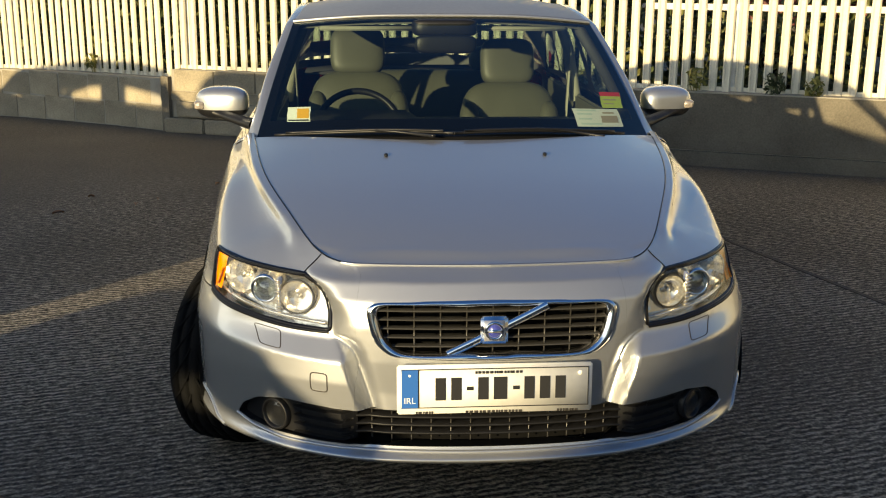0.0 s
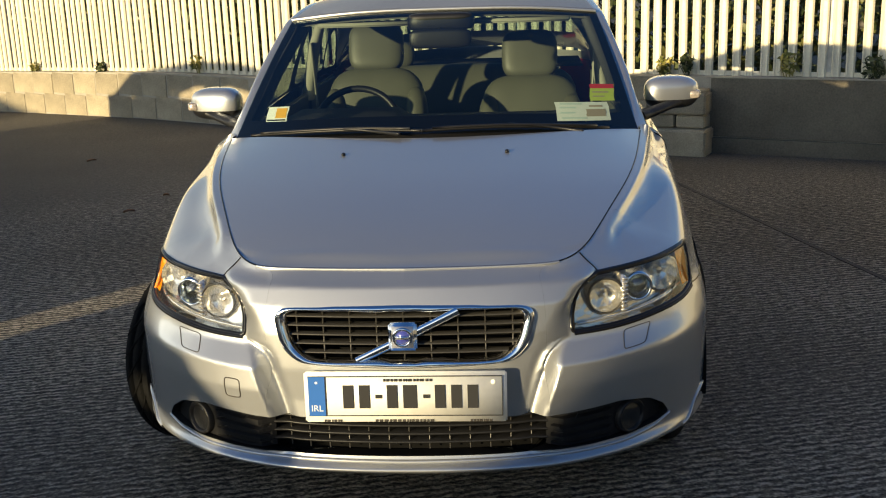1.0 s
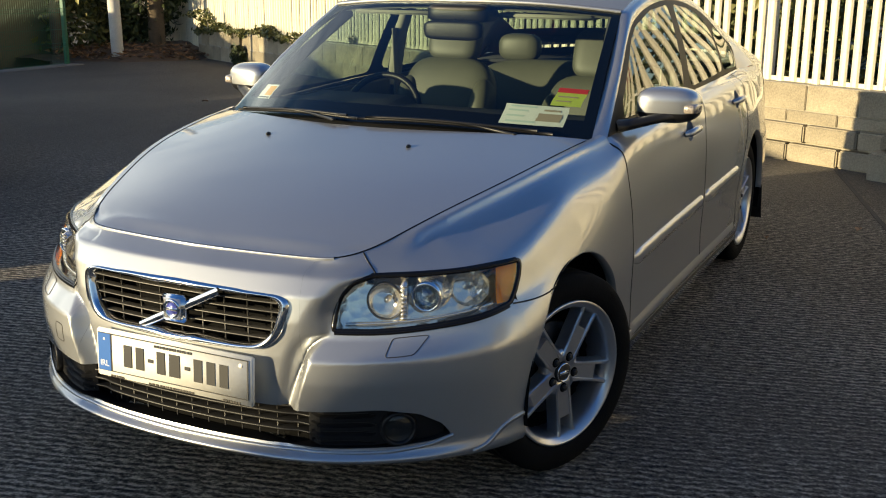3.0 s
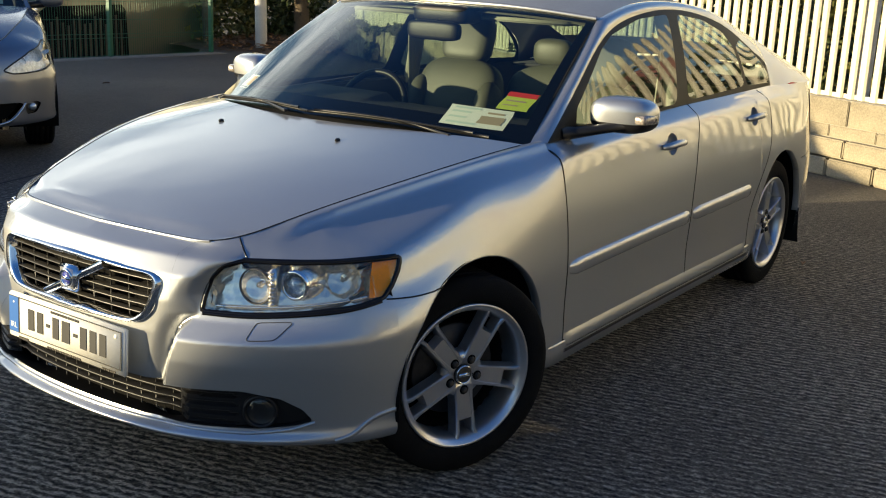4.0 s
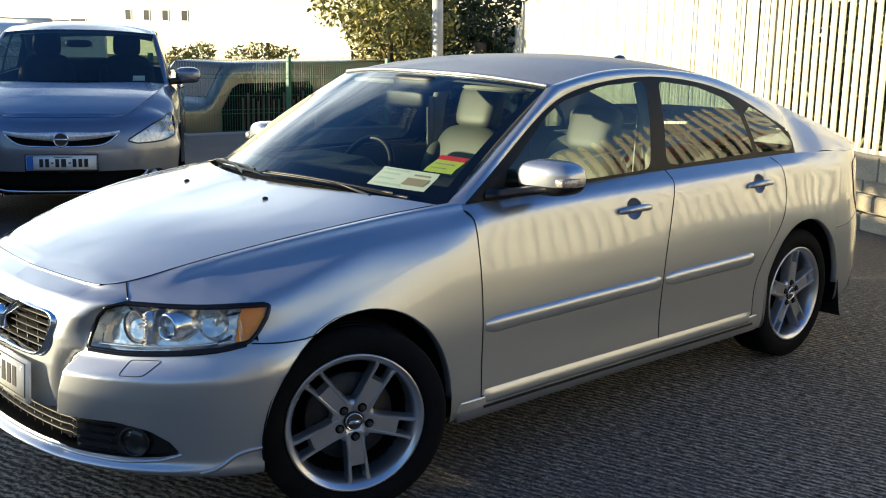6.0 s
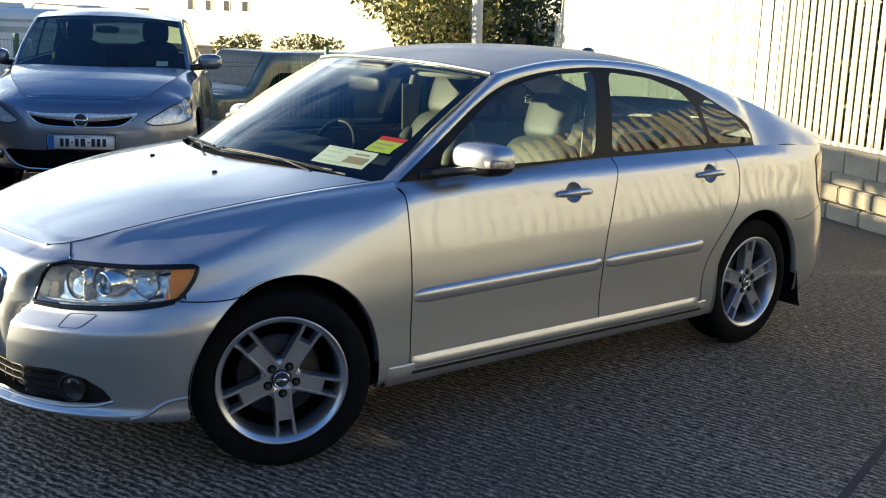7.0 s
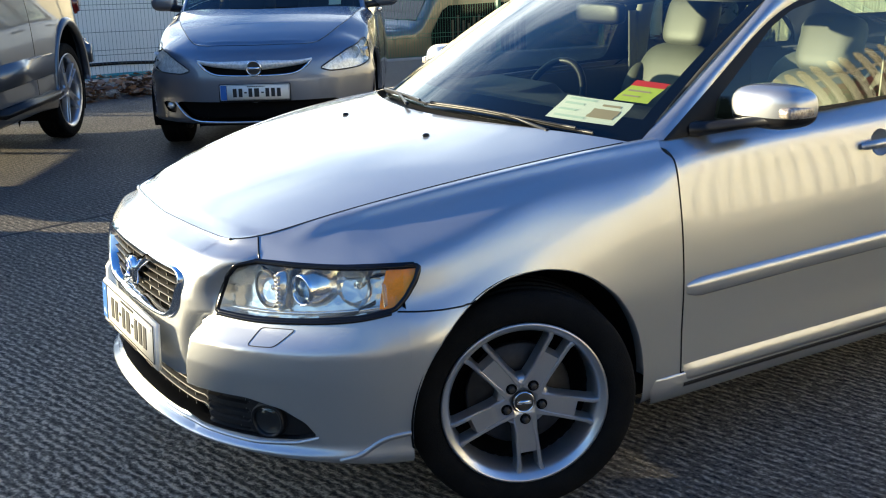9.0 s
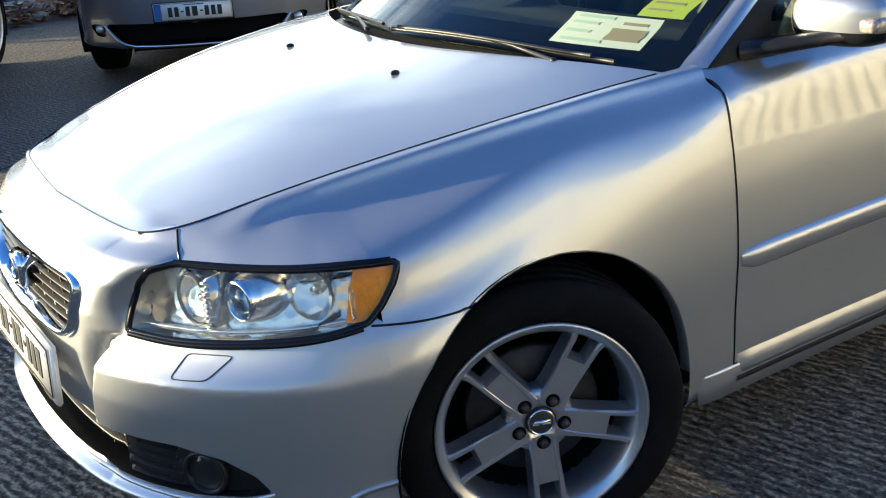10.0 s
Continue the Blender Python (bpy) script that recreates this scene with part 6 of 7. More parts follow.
    for sgn in (1, -1):
        fix = (lambda vf: vf) if sgn > 0 else mirrored
        hl = part("headlamp", fix(pick(P, lab, 3)), LENS, car, "clear swept headlamp")
        part("lamp_housing", fix(pick(P, lab, 3, push=-0.03, N=N)), LAMPSATIN, hl)
        for x, y, r in ((0.60, -0.64, 0.045), (0.72, -0.53, 0.05)):
            mm = Matrix.Translation((x, y, 0.692 + (x - 0.6) * 0.35)) @ Matrix.Rotation(math.radians(15), 4, "Z")
            part("lamp_bowl", fix(moved(lathe([(r, -0.01), (r * 0.9, 0.01), (r * 0.5, 0.03), (0, 0.035)], 20, "y"), mm)), LAMPSATIN, hl)
        a, b = line_on(P, AB, cols, np.vstack([lamp, lamp[:1]]), 70)
        part("lamp_seal", fix(ribbon(a, b, 0.010, 0.002)), BLACKPL, hl)
        fg = part("fog_lamp", fix(pick(P, lab, 4, push=-0.02, N=N)), BLACKPL, car, "fog lamp in a black pocket")
        p, q = on(px(0.68), 0.38)
        part("fog_glass", fix(ellipsoid(tuple(p - q * 0.015), (0.032, 0.03, 0.028), 16, 10)), REFLECT, fg)
        # mirror
        mi = part("door_mirror", fix(ellipsoid((0.95, 0.66, D["belt"][0][1] + 0.075), (0.11, 0.075, 0.072), 24, 16, 0.7)), paint, car, "painted door mirror")
        part("mirror_arm", fix(tube([(0.78, 0.58, D["belt"][0][1] + 0.02), (0.90, 0.64, D["belt"][0][1] + 0.03)], 0.03, 8)), BLACKPL, mi)
    p, q = on(0.0, 0.52)
    plate(car, Matrix.Translation((0, p[1] - 0.012, 0.490)), seed=seed, foot=False)
    if kind == "hatch":
        a, b = line_on(P, AB, cols, [(0.42, 0.268), (0.53, 0.295), (0.655, 0.41)], 20)
        both("intake_trim", ribbon(a, b, 0.012, 0.005), CHROME, car)
        part("intake_trim", whole(ribbon(*line_on(P, AB, cols, [(0.0, 0.264), (0.2, 0.264), (0.42, 0.268)], 20), 0.012, 0.005)), CHROME, car)
    lift = 0.26 if kind == "suv" else 0.0
    part("underbody", join(box(-0.70, 0.70, 0.36, 2.2, 0.19 + lift, 0.28 + lift), box(-0.46, 0.46, -0.70, 3.30, 0.22 + lift, 0.42 + lift)), SHADEBLACK, car, "", False)
    for yc, zc, Rr in D["arches"]:
        v, f = moved(lathe([(0.0, -0.36), (Rr * 0.5, -0.36), (Rr + 0.006, -0.36), (Rr + 0.006, -0.012)], 48), Matrix.Translation((D["plan"][9][0] - 0.02, yc, zc)))
        both("wheel_arch_liner", (v, [q for q in f if sum(v[i][2] for i in q) / 4 > 0.2]), SHADEBLACK, car)
        for sgn in (1, -1):
            wheel(car, sgn * wheel_x, yc, R, 0, spin, R=R, rim=rim, name="road_wheel", detail=False)
    if kind == "suv":
        for yc, zc, Rr in D["arches"]:
            arc = [(D["plan"][9][0] - 0.012, yc + (Rr + 0.02) * math.cos(t), zc + (Rr + 0.02) * math.sin(t)) for t in np.linspace(0.0, math.pi, 36)]
            both("arch_flare", tube(arc, 0.036, 10), paint, car)
        both("running_board", join(box(0.86, 1.02, D["arches"][0][0] + 0.62, D["arches"][1][0] - 0.62, 0.40, 0.46, 0.02)), BLACKPL, car, "black running board")
        both("side_cladding", join(box(0.925, 0.955, D["arches"][0][0] + 0.55, D["arches"][1][0] - 0.55, 0.58, 0.76, 0.012)), paint, car)
        part("tail_lamp", mirrored(box(0.76, 0.875, D["tail"] - 0.16, D["tail"] - 0.03, 1.0, 1.18, 0.02)), REDLENS, car, "dark red tail lamp")
        part("tail_lamp", box(0.76, 0.875, D["tail"] - 0.16, D["tail"] - 0.03, 1.0, 1.18, 0.02), REDLENS, car, "dark red tail lamp")
        part("rear_bumper", box(-0.93, 0.93, D["tail"] - 0.12, D["tail"] + 0.07, 0.52, 0.78, 0.05), paint, car)
        both("roof_rail", tube([(0.62, 1.3, 1.885), (0.63, 1.5, 1.93), (0.63, 2.9, 1.92), (0.62, 3.1, 1.86)], 0.016, 8), ALLOY, car)
    # cabin
    zb = D["belt"][0][1]
    part("dashboard", box(-0.70, 0.70, 0.42, 0.85, 0.6, zb - 0.03, 0.03), DASH, car)
    part("cabin_floor", box(-0.72, 0.72, 0.45, 2.9, 0.28, 0.32), DARKCLOTH, car, "", False)
    for x in (-0.37, 0.37):
        s = seat(car, x, 1.50, 0.58, 0.52, 0.62, 16, DARKCLOTH)
    part("rear_seat", join(ellipsoid((0, 2.3, 0.85), (0.62, 0.10, 0.33), 24, 14, 0.5)), DARKCLOTH, car)
    part("rear_view_mirror", ellipsoid((0.0, 0.86, D["rail"][2][2] - 0.04), (0.115, 0.022, 0.034), 20, 10, 0.6), BLACKPL, car)
    part("screen_paper", ([(0.48, 0.40, zb + 0.035), (0.58, 0.44, zb + 0.035), (0.58, 0.50, zb + 0.075), (0.48, 0.46, zb + 0.075)], [(0, 1, 2, 3)]), PAPER, car, "small round paper behind the screen", False)
    return car


SUVD = stretched(SALOON, 1.06, 1.02, 1.28)
SUVD["centre"] = [(0.98, 1.70), (1.2, 1.745), (1.6, 1.77), (2.1, 1.77), (2.7, 1.76), (3.2, 1.73), (3.36, 1.60), (3.46, 1.36), (3.50, 1.27), (3.53, 1.25), (3.58, 1.22)]
SUVD["inner"] = [(0.64, 1.05, 1.70), (0.63, 1.4, 1.74), (0.63, 1.8, 1.745), (0.63, 2.2, 1.745), (0.63, 2.7, 1.735), (0.63, 3.15, 1.70), (0.66, 3.32, 1.58), (0.70, 3.42, 1.34), (0.70, 3.46, 1.26), (0.69, 3.50, 1.22)]
SUVD["rail"] = [(0.815, 0.49, 1.24), (0.765, 0.80, 1.47), (0.72, 1.07, 1.62), (0.70, 1.38, 1.685), (0.695, 1.66, 1.695), (0.695, 2.05, 1.695), (0.695, 2.5, 1.685), (0.70, 3.0, 1.66), (0.76, 3.22, 1.28)]
SUVD["shoulder"] = [(0.76, 3.22, 1.28), (0.77, 3.28, 1.27), (0.77, 3.34, 1.26), (0.76, 3.40, 1.25), (0.74, 3.45, 1.24)]
SUVD["belt"] = [(0.4744, 1.238), (1.66, 1.262), (3.22, 1.27)]
SUVD["belt_x"] = [(0.4744, 0.82), (1.0, 0.818), (1.66, 0.815), (2.4, 0.81), (3.22, 0.77)]
SUVD["inner"][0] = SUVD["screen_top"][-1]
SUVD["roof_end"], SUVD["deck"], SUVD["tail"] = 3.15, 3.44, 3.52


SUVD = {**stretched({**SUVD, "belt_x": SUVD["belt_x"]}, 1.0, 1.0, 1.07)}


def at_heading(x, y, along, fx, fy):
    """A pose for a car whose point `along` its length on the middle line stands at x, y, with its nose towards (fx, fy)."""
    rz = math.atan2(fx, -fy)
    f = Vector((fx, fy)).normalized()
    o = Vector((x, y)) + f * along
    return Matrix.Translation((o.x, o.y, 0)) @ Matrix.Rotation(rz, 4, "Z")


hatchback = simple_car("blue_grey_hatchback_car", "blue-grey hatchback car parked by the fence", HATCH, BLUEGREY, at_heading(-4.56, 1.365, -0.89, 0.866, -0.5), spin=20, seed=5)
suv = simple_car("light_grey_off_road_car", "light grey off-road car with chrome-rimmed wheels parked on concrete", SUVD, LIGHTGREY, at_heading(-6.97, -0.30, 2.135, 0.855, -0.518) @ Matrix.Diagonal((1, 0.785, 1, 1)), "suv", R=0.395, rim=0.295, spin=40, wheel_x=0.90, seed=6)
for ob in suv.children:
    if ob.name.startswith("road_wheel"):      # body shortened to shift the shadow of its unseen nose, but round wheels
        ob.matrix_basis = ob.matrix_basis @ Matrix.Diagonal((1, 1 / 0.785, 1, 1))
CASTERM = Matrix.Translation((-1.0, 0.3, 0)) @ Matrix.Rotation(math.radians(-1.2), 4, "Z") @ Matrix.Translation((1.0, -0.3, 0))
# unseen squashed copy of the hatchback, added to shade the saloon's front
shade_a = copy_thing(hatchback, CASTERM @ at_heading(-5.72, -3.78, 3.0, 0.79, -0.61) @ Matrix.Diagonal((1, 0.85, 0.89, 1)))
tagged(shade_a, label="unseen hatchback car added to cast shade on the saloon")

# ---- ground ----
CONCRETE = bpy.data.materials.new("ridged_concrete")
CONCRETE.use_nodes = True
n, l, b = nodes(CONCRETE)
b.inputs["Roughness"].default_value = 0.8
b.inputs["Specular IOR Level"].default_value = 0.35
geo = n.new("ShaderNodeTexCoord")
rot = n.new("ShaderNodeMapping")
rot.inputs["Rotation"].default_value = (0, 0, math.radians(-14.5))
l.new(geo.outputs["Object"], rot.inputs[0])
squash = n.new("ShaderNodeMapping")          # streaks along the ridges
squash.inputs["Scale"].default_value = (24, 52, 1)
l.new(rot.outputs[0], squash.inputs[0])
streak = n.new("ShaderNodeTexNoise")
streak.inputs["Scale"].default_value = 1.0
streak.inputs["Detail"].default_value = 5
streak.inputs["Roughness"].default_value = 0.68
l.new(squash.outputs[0], streak.inputs["Vector"])
wave = n.new("ShaderNodeTexWave")
wave.wave_type, wave.bands_direction, wave.wave_profile = "BANDS", "Y", "SIN"
wave.inputs["Scale"].default_value = 9.4
wave.inputs["Distortion"].default_value = 4.6
wave.inputs["Detail"].default_value = 3
wave.inputs["Detail Scale"].default_value = 2.2
l.new(rot.outputs[0], wave.inputs["Vector"])
grit = n.new("ShaderNodeTexNoise")
grit.inputs["Scale"].default_value = 80
grit.inputs["Detail"].default_value = 5
l.new(geo.outputs["Object"], grit.inputs["Vector"])
patch = n.new("ShaderNodeTexNoise")
patch.inputs["Scale"].default_value = 0.55
patch.inputs["Detail"].default_value = 6
l.new(geo.outputs["Object"], patch.inputs["Vector"])


def math_node(op, a, bb, c=None):
    m = n.new("ShaderNodeMath")
    m.operation = op
    for i, v in enumerate((a, bb, c)):
        if v is None:
            continue
        if isinstance(v, (int, float)):
            m.inputs[i].default_value = v
        else:
            l.new(v, m.inputs[i])
    return m.outputs[0]


crest = math_node("MULTIPLY_ADD", wave.outputs["Fac"], 0.27, math_node("MULTIPLY", streak.outputs["Fac"], 1.34))
# the ridges are worn away in places
wear = n.new("ShaderNodeTexNoise")
wear.inputs["Scale"].default_value, wear.inputs["Detail"].default_value = 0.33, 3
l.new(geo.outputs["Object"], wear.inputs["Vector"])
left = n.new("ShaderNodeMapRange")
left.inputs["From Min"].default_value, left.inputs["From Max"].default_value = 0.36, 0.56
left.inputs["To Min"].default_value = 0.7
l.new(wear.outputs["Fac"], left.inputs[0])
# the slabs by the fences are smoother and darker
place_n = n.new("ShaderNodeSeparateXYZ")
l.new(geo.outputs["Object"], place_n.inputs[0])


def ramp_node(src, a, bb, lo):
    r = n.new("ShaderNodeMapRange")
    r.interpolation_type = "SMOOTHSTEP"
    r.inputs["From Min"].default_value, r.inputs["From Max"].default_value = a, bb
    r.inputs["To Min"].default_value = lo
    l.new(src, r.inputs[0])
    return r.outputs[0]


near_slabs = math_node("MULTIPLY", ramp_node(place_n.outputs["X"], -4.4, -2.2, 0.50), ramp_node(math_node("MULTIPLY", place_n.outputs["Y"], -1.0), -5.2, -2.8, 0.40))
ridge = math_node("MULTIPLY", left.outputs[0], near_slabs)
crest = math_node("MULTIPLY_ADD", math_node("SUBTRACT", crest, 0.80), ridge, 0.842)
hgt = math_node("MULTIPLY_ADD", grit.outputs["Fac"], 0.64, crest)
# pale crests and dark grooves: the ridges' light and shade put into colour
sharp = n.new("ShaderNodeMapRange")
sharp.inputs["From Min"].default_value, sharp.inputs["From Max"].default_value = 0.92, 1.44
l.new(hgt, sharp.inputs[0])
tone = math_node("MULTIPLY", sharp.outputs[0], math_node("MULTIPLY_ADD", patch.outputs["Fac"], 1.1, 0.45))
rp = n.new("ShaderNodeValToRGB")
rp.color_ramp.elements[0].position, rp.color_ramp.elements[0].color = 0.0, (0.008, 0.008, 0.009, 1)
rp.color_ramp.elements[1].position, rp.color_ramp.elements[1].color = 1.0, (0.68, 0.61, 0.50, 1)
em = rp.color_ramp.elements.new(0.5)
em.color = (0.175, 0.157, 0.131, 1)
# tone falls by up to 40 percent towards the fences
tone = math_node("MULTIPLY", tone, math_node("MULTIPLY_ADD", near_slabs, 0.50, 0.50))
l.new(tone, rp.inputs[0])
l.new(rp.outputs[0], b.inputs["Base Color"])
bmp = n.new("ShaderNodeBump")
bmp.inputs["Strength"].default_value = 1.0
bmp.inputs["Distance"].default_value = 0.042
l.new(hgt, bmp.inputs["Height"])
l.new(bmp.outputs[0], b.inputs["Normal"])



def fall(x, y):
    """The yard falls gently away towards its far corner."""
    d = (y - x) * 0.7071 - 7.0
    return -0.034 * (min(d, 16.0) - 1) if d > 2 else -0.0085 * max(0.0, d) ** 2


def fence_x(y):
    return -11.5 - 0.12 * (min(max(y, -14.0), 11.0) - 8.3) - 1.6 * min(1.0, max(0.0, (y - 10.6) / 1.5))


xs = [-400, -60, -30, -20, "low", "edge", -10.2, -9, -8, -7, -6, -5, -4, -2, 0, 2, 6, 12, 30, 60, 400]
ys = [-400, -60, -30, -15, -8, -4, 0, 2, 4, 6, 7, 8, 9, 10, 10.5, 11, 12, 13, 14, 15, 16, 18, 24, 60, 400]
ground_pts = []
for x in xs:
    for y in ys:
        if x == "low":
            ground_pts.append((fence_x(y) - 0.45, y, -1.1))
        elif x == "edge":
            ground_pts.append((fence_x(y) - 0.22, y, fall(fence_x(y), y)))
        else:
            ground_pts.append((x, y, -1.1 if x < -13 else fall(x, y)))
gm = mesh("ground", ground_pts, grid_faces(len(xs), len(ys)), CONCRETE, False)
ground = tagged(new("ground", gm), "grey ridged concrete yard with pale and dark ridge streaks", "ground", kind="structure")
JOINT = vary(mat("joint_tar", (0.035, 0.034, 0.032), 0.85), 20, 0.3, 0.3, 120)


def joint(x0, y0, x1, y1, w=0.02):
    pts = [(x0 + (x1 - x0) * f, y0 + (y1 - y0) * f + 0.006 * math.sin(f * 37), 0.0015) for f in np.linspace(0, 1, 60)]
    v, f = ribbon(pts, [(0, 0, 1)] * 60, w, 0.0015)
    return tagged(new("slab_joint", mesh("slab_joint", v, f, JOINT, False)), "dark joint between concrete slabs", "joint", kind="structure")


joint(0.98, 5.6, 4.1, -5.6, 0.03)
joint(-4.0, 2.1, -2.4, -3.9, 0.02)

# ---- wall, fence ----
BLOCK = per_piece(vary(mat("concrete_block", (0.31, 0.265, 0.185), 0.9), 3.5, 0.45, 0.5, 90), 0.16)
MORTAR = vary(mat("mortar", (0.34, 0.31, 0.25), 0.95), 8, 0.2, 0.4, 120)
RENDER = vary(mat("old_render", (0.135, 0.118, 0.088), 0.9), 2.2, 0.45, 0.5, 70)
PALE = per_piece(vary(mat("fence_paint", (0.70, 0.64, 0.49), 0.55), 6, 0.14, 0.1, 60), 0.07)
RUST = vary(mat("fence_rail", (0.62, 0.60, 0.54), 0.5), 8, 0.25)
WANG = math.atan2(-0.398, 0.917)
WALLM = Matrix.Translation((0, 6.11, 0)) @ Matrix.Rotation(WANG, 4, "Z")
BEND, WALL_END = -2.35, -13.4            # the wall turns away here, and ends there
WBENT = WALLM @ Matrix.Translation((BEND, 0, 0)) @ Matrix.Rotation(math.atan2(-0.70, 1.0) - WANG, 4, "Z") @ Matrix.Translation((-BEND, 0, 0))


def along(a, b=0.0, z=0.0):
    """A place in the world: a along the wall, b behind its face, z above the ground there."""
    p = (WALLM if a > BEND else WBENT) @ Vector((a, b, 0))
    return Vector((p.x, p.y, fall(p.x, p.y) + z))


def spot(a, b=0.0, z=0.0):
    return Matrix.Translation(along(a, b, z)) @ Matrix.Rotation(WANG if a > BEND else math.atan2(-0.70, 1.0), 4, "Z")


def course(a0, a1, b0, b1, z0, z1, step=1.0):
    """A straight band along the wall that follows the ground's fall."""
    k = max(1, int(round((a1 - a0) / step)))
    P = [[along(a, b, z) for b, z in ((b0, z0), (b0, z1), (b1, z1), (b1, z0))] for a in np.linspace(a0, a1, k + 1)]
    v = [tuple(p) for r in P for p in r]
    return v, grid_faces(k + 1, 4, True) + [(0, 1, 2, 3), (4 * k + 3, 4 * k + 2, 4 * k + 1, 4 * k)]


def structure(name, vf, material, label, category, m=None, smooth=False):
    o = tagged(new(name, mesh(name, vf[0], vf[1], material, smooth)), label, category, kind="structure")
    if m is not None:
        o.matrix_basis = m
    return o


# along the wall (local x), towards the yard is -y
wall = structure("wall_north", join(course(WALL_END, BEND - 0.001, 0.001, 0.22, -0.1, 0.505), course(BEND, 1.98, 0.012, 0.22, -0.1, 0.598), course(1.98, 15.0, 0.0, 0.22, -0.1, 0.598)), MORTAR, "low concrete block wall below the fence", "wall")
structure("wall_render", course(2.0, 15.0, -0.012, -0.001, 0.125, 0.59), RENDER, "weathered grey render on the low wall", "wall")
structure("wall_plinth", course(2.0, 15.0, -0.055, -0.013, -0.1, 0.12), RENDER, "rough footing of the low wall", "wall")
structure("wall_pilaster", join(course(BEND - 0.1, BEND - 0.002, -0.04, 0.008, -0.1, 0.53), course(-11.35, -10.9, -0.05, 0.008, -0.1, 0.50)), RENDER, "dark narrow pilaster on the wall", "wall")
blk = mesh("block", *box(-0.215, 0.215, -0.004, 0.1, -0.0975, 0.0975, 0.006), BLOCK, False)
half_blk = mesh("half_block", *box(-0.215, 0.215, -0.004, 0.1, -0.045, 0.045, 0.006), BLOCK, False)
rough_blk = mesh("footing_block", *box(-0.215, 0.215, -0.004, 0.12, -0.07, 0.07, 0.012), BLOCK, False)
long_blk = mesh("wall_block", *box(-0.215, 0.215, -0.004, 0.1, -0.118, 0.118, 0.005), BLOCK, False)
for z, me, x0, dy in ((0.498, blk, -2.10, 0.0), (0.348, half_blk, -2.26, 0.0), (0.225, rough_blk, -2.06, -0.055), (0.07, rough_blk, -2.20, -0.06), (0.125, long_blk, WALL_END + 0.22, 0.0), (0.372, long_blk, WALL_END + 0.44, 0.0)):
    k = 0
    while x0 + 0.44 * k < (1.78 if me is not long_blk else BEND - 0.2):
        o = put_part("block", me, wall)
        o.matrix_basis = spot(x0 + 0.44 * k, dy + random.uniform(-0.004, 0.004), z) @ Euler((0, random.uniform(-0.006, 0.006) + (0.022 if me is long_blk else 0), random.uniform(-0.006, 0.006))).to_matrix().to_4x4()
        k += 1
# short buttress of blocks
butt = tagged(new("buttress", mesh("buttress", *box(1.46, 2.03, -0.28, 0.0, -0.1, 0.205, 0.014), BLOCK, False)), "stepped pier of rough concrete blocks", "wall", kind="structure")
for bx in (box(1.50, 1.76, -0.20, 0.0, 0.212, 0.312, 0.01), box(1.772, 2.0, -0.20, 0.0, 0.212, 0.312, 0.01), box(1.57, 2.01, -0.22, 0.0, 0.320, 0.490, 0.012), box(1.60, 2.0, -0.16, 0.0, 0.488, 0.512, 0.01)):
    part("block", bx, BLOCK, butt, "", False)
butt.matrix_basis = WALLM

fence = thing("palisade_fence", "cream-painted steel palisade fence on the low wall", "fence", WALLM @ Matrix.Translation((0, 0.11, 0)))
pv, pf = [], []
sec = [(-0.0345, 0.010), (-0.022, -0.006), (-0.009, 0.0), (0.009, 0.0), (0.022, -0.006), (0.0345, 0.010)]
for z in (0.60, 2.35):
    pv += [(x, y, z) for x, y in sec]
pv += [(-0.012, 0.0, 2.44), (0.012, 0.0, 2.44)]
pf = [(i, i + 1, i + 7, i + 6) for i in range(5)] + [(6, 7, 8, 12), (8, 9, 13, 12), (9, 10, 11, 13)]
pale = mesh("pale", pv, pf, PALE, False)
to_fence = fence.matrix_basis.inverted()
a = -17.6
while a < 15.0:
    o = put_part("pale", pale, fence)
    o.matrix_basis = to_fence @ spot(a + random.uniform(-0.004, 0.004), 0.11 + random.uniform(-0.004, 0.004), (-0.46 if a < WALL_END else -0.09 if a < BEND else 0.0) + random.uniform(-0.006, 0.006)) @ Euler((0, random.uniform(-0.006, 0.006), random.uniform(-0.03, 0.03))).to_matrix().to_4x4()
    a += 0.108
for a in (-15.8, -13.3, -12.41, -9.87, -7.33, -4.79, -2.25, 0.29, 2.83, 5.37, 7.91, 10.45, 13.0):
    o = part("post", box(-0.05, 0.05, 0.14, 0.19, 0.0 if a < WALL_END else 0.45, 2.36, 0.004), RUST, fence, "", False)
    o.matrix_basis = to_fence @ spot(a)
for a0, a1, b0, b1, z, h, mm in ((2.2, 15.0, 0.125, 0.14, 1.27, 0.025, RUST), (BEND, 15.0, 0.125, 0.14, 2.1, 0.025, RUST), (-17.65, BEND, 0.125, 0.14, 2.02, 0.025, RUST), (WALL_END, BEND, 0.122, 0.136, 0.526, 0.018, PALE), (BEND, 15.0, 0.122, 0.136, 0.617, 0.017, PALE)):
    part("rail", moved(course(a0, a1, b0, b1, z - h, z + h), to_fence), mm, fence, "", False)

# ---- beyond the yard ----
GREEN = vary(mat("fence_green", (0.02, 0.13, 0.07), 0.45), 14, 0.2)
WIRE = mat("fence_wire", (0.10, 0.14, 0.12), 0.45, 0.4)
KERB = vary(mat("kerb_concrete", (0.19, 0.175, 0.15), 0.9), 4, 0.25, 0.4, 80)
CREAM = vary(mat("cream_render", (0.80, 0.72, 0.52), 0.85), 0.6, 0.06, 0.2, 30)
CONPOST = vary(mat("post_concrete", (0.52, 0.50, 0.46), 0.85), 5, 0.2, 0.4, 90)
BARK = vary(mat("bark", (0.10, 0.075, 0.05), 0.95), 6, 0.4, 0.9, 60)
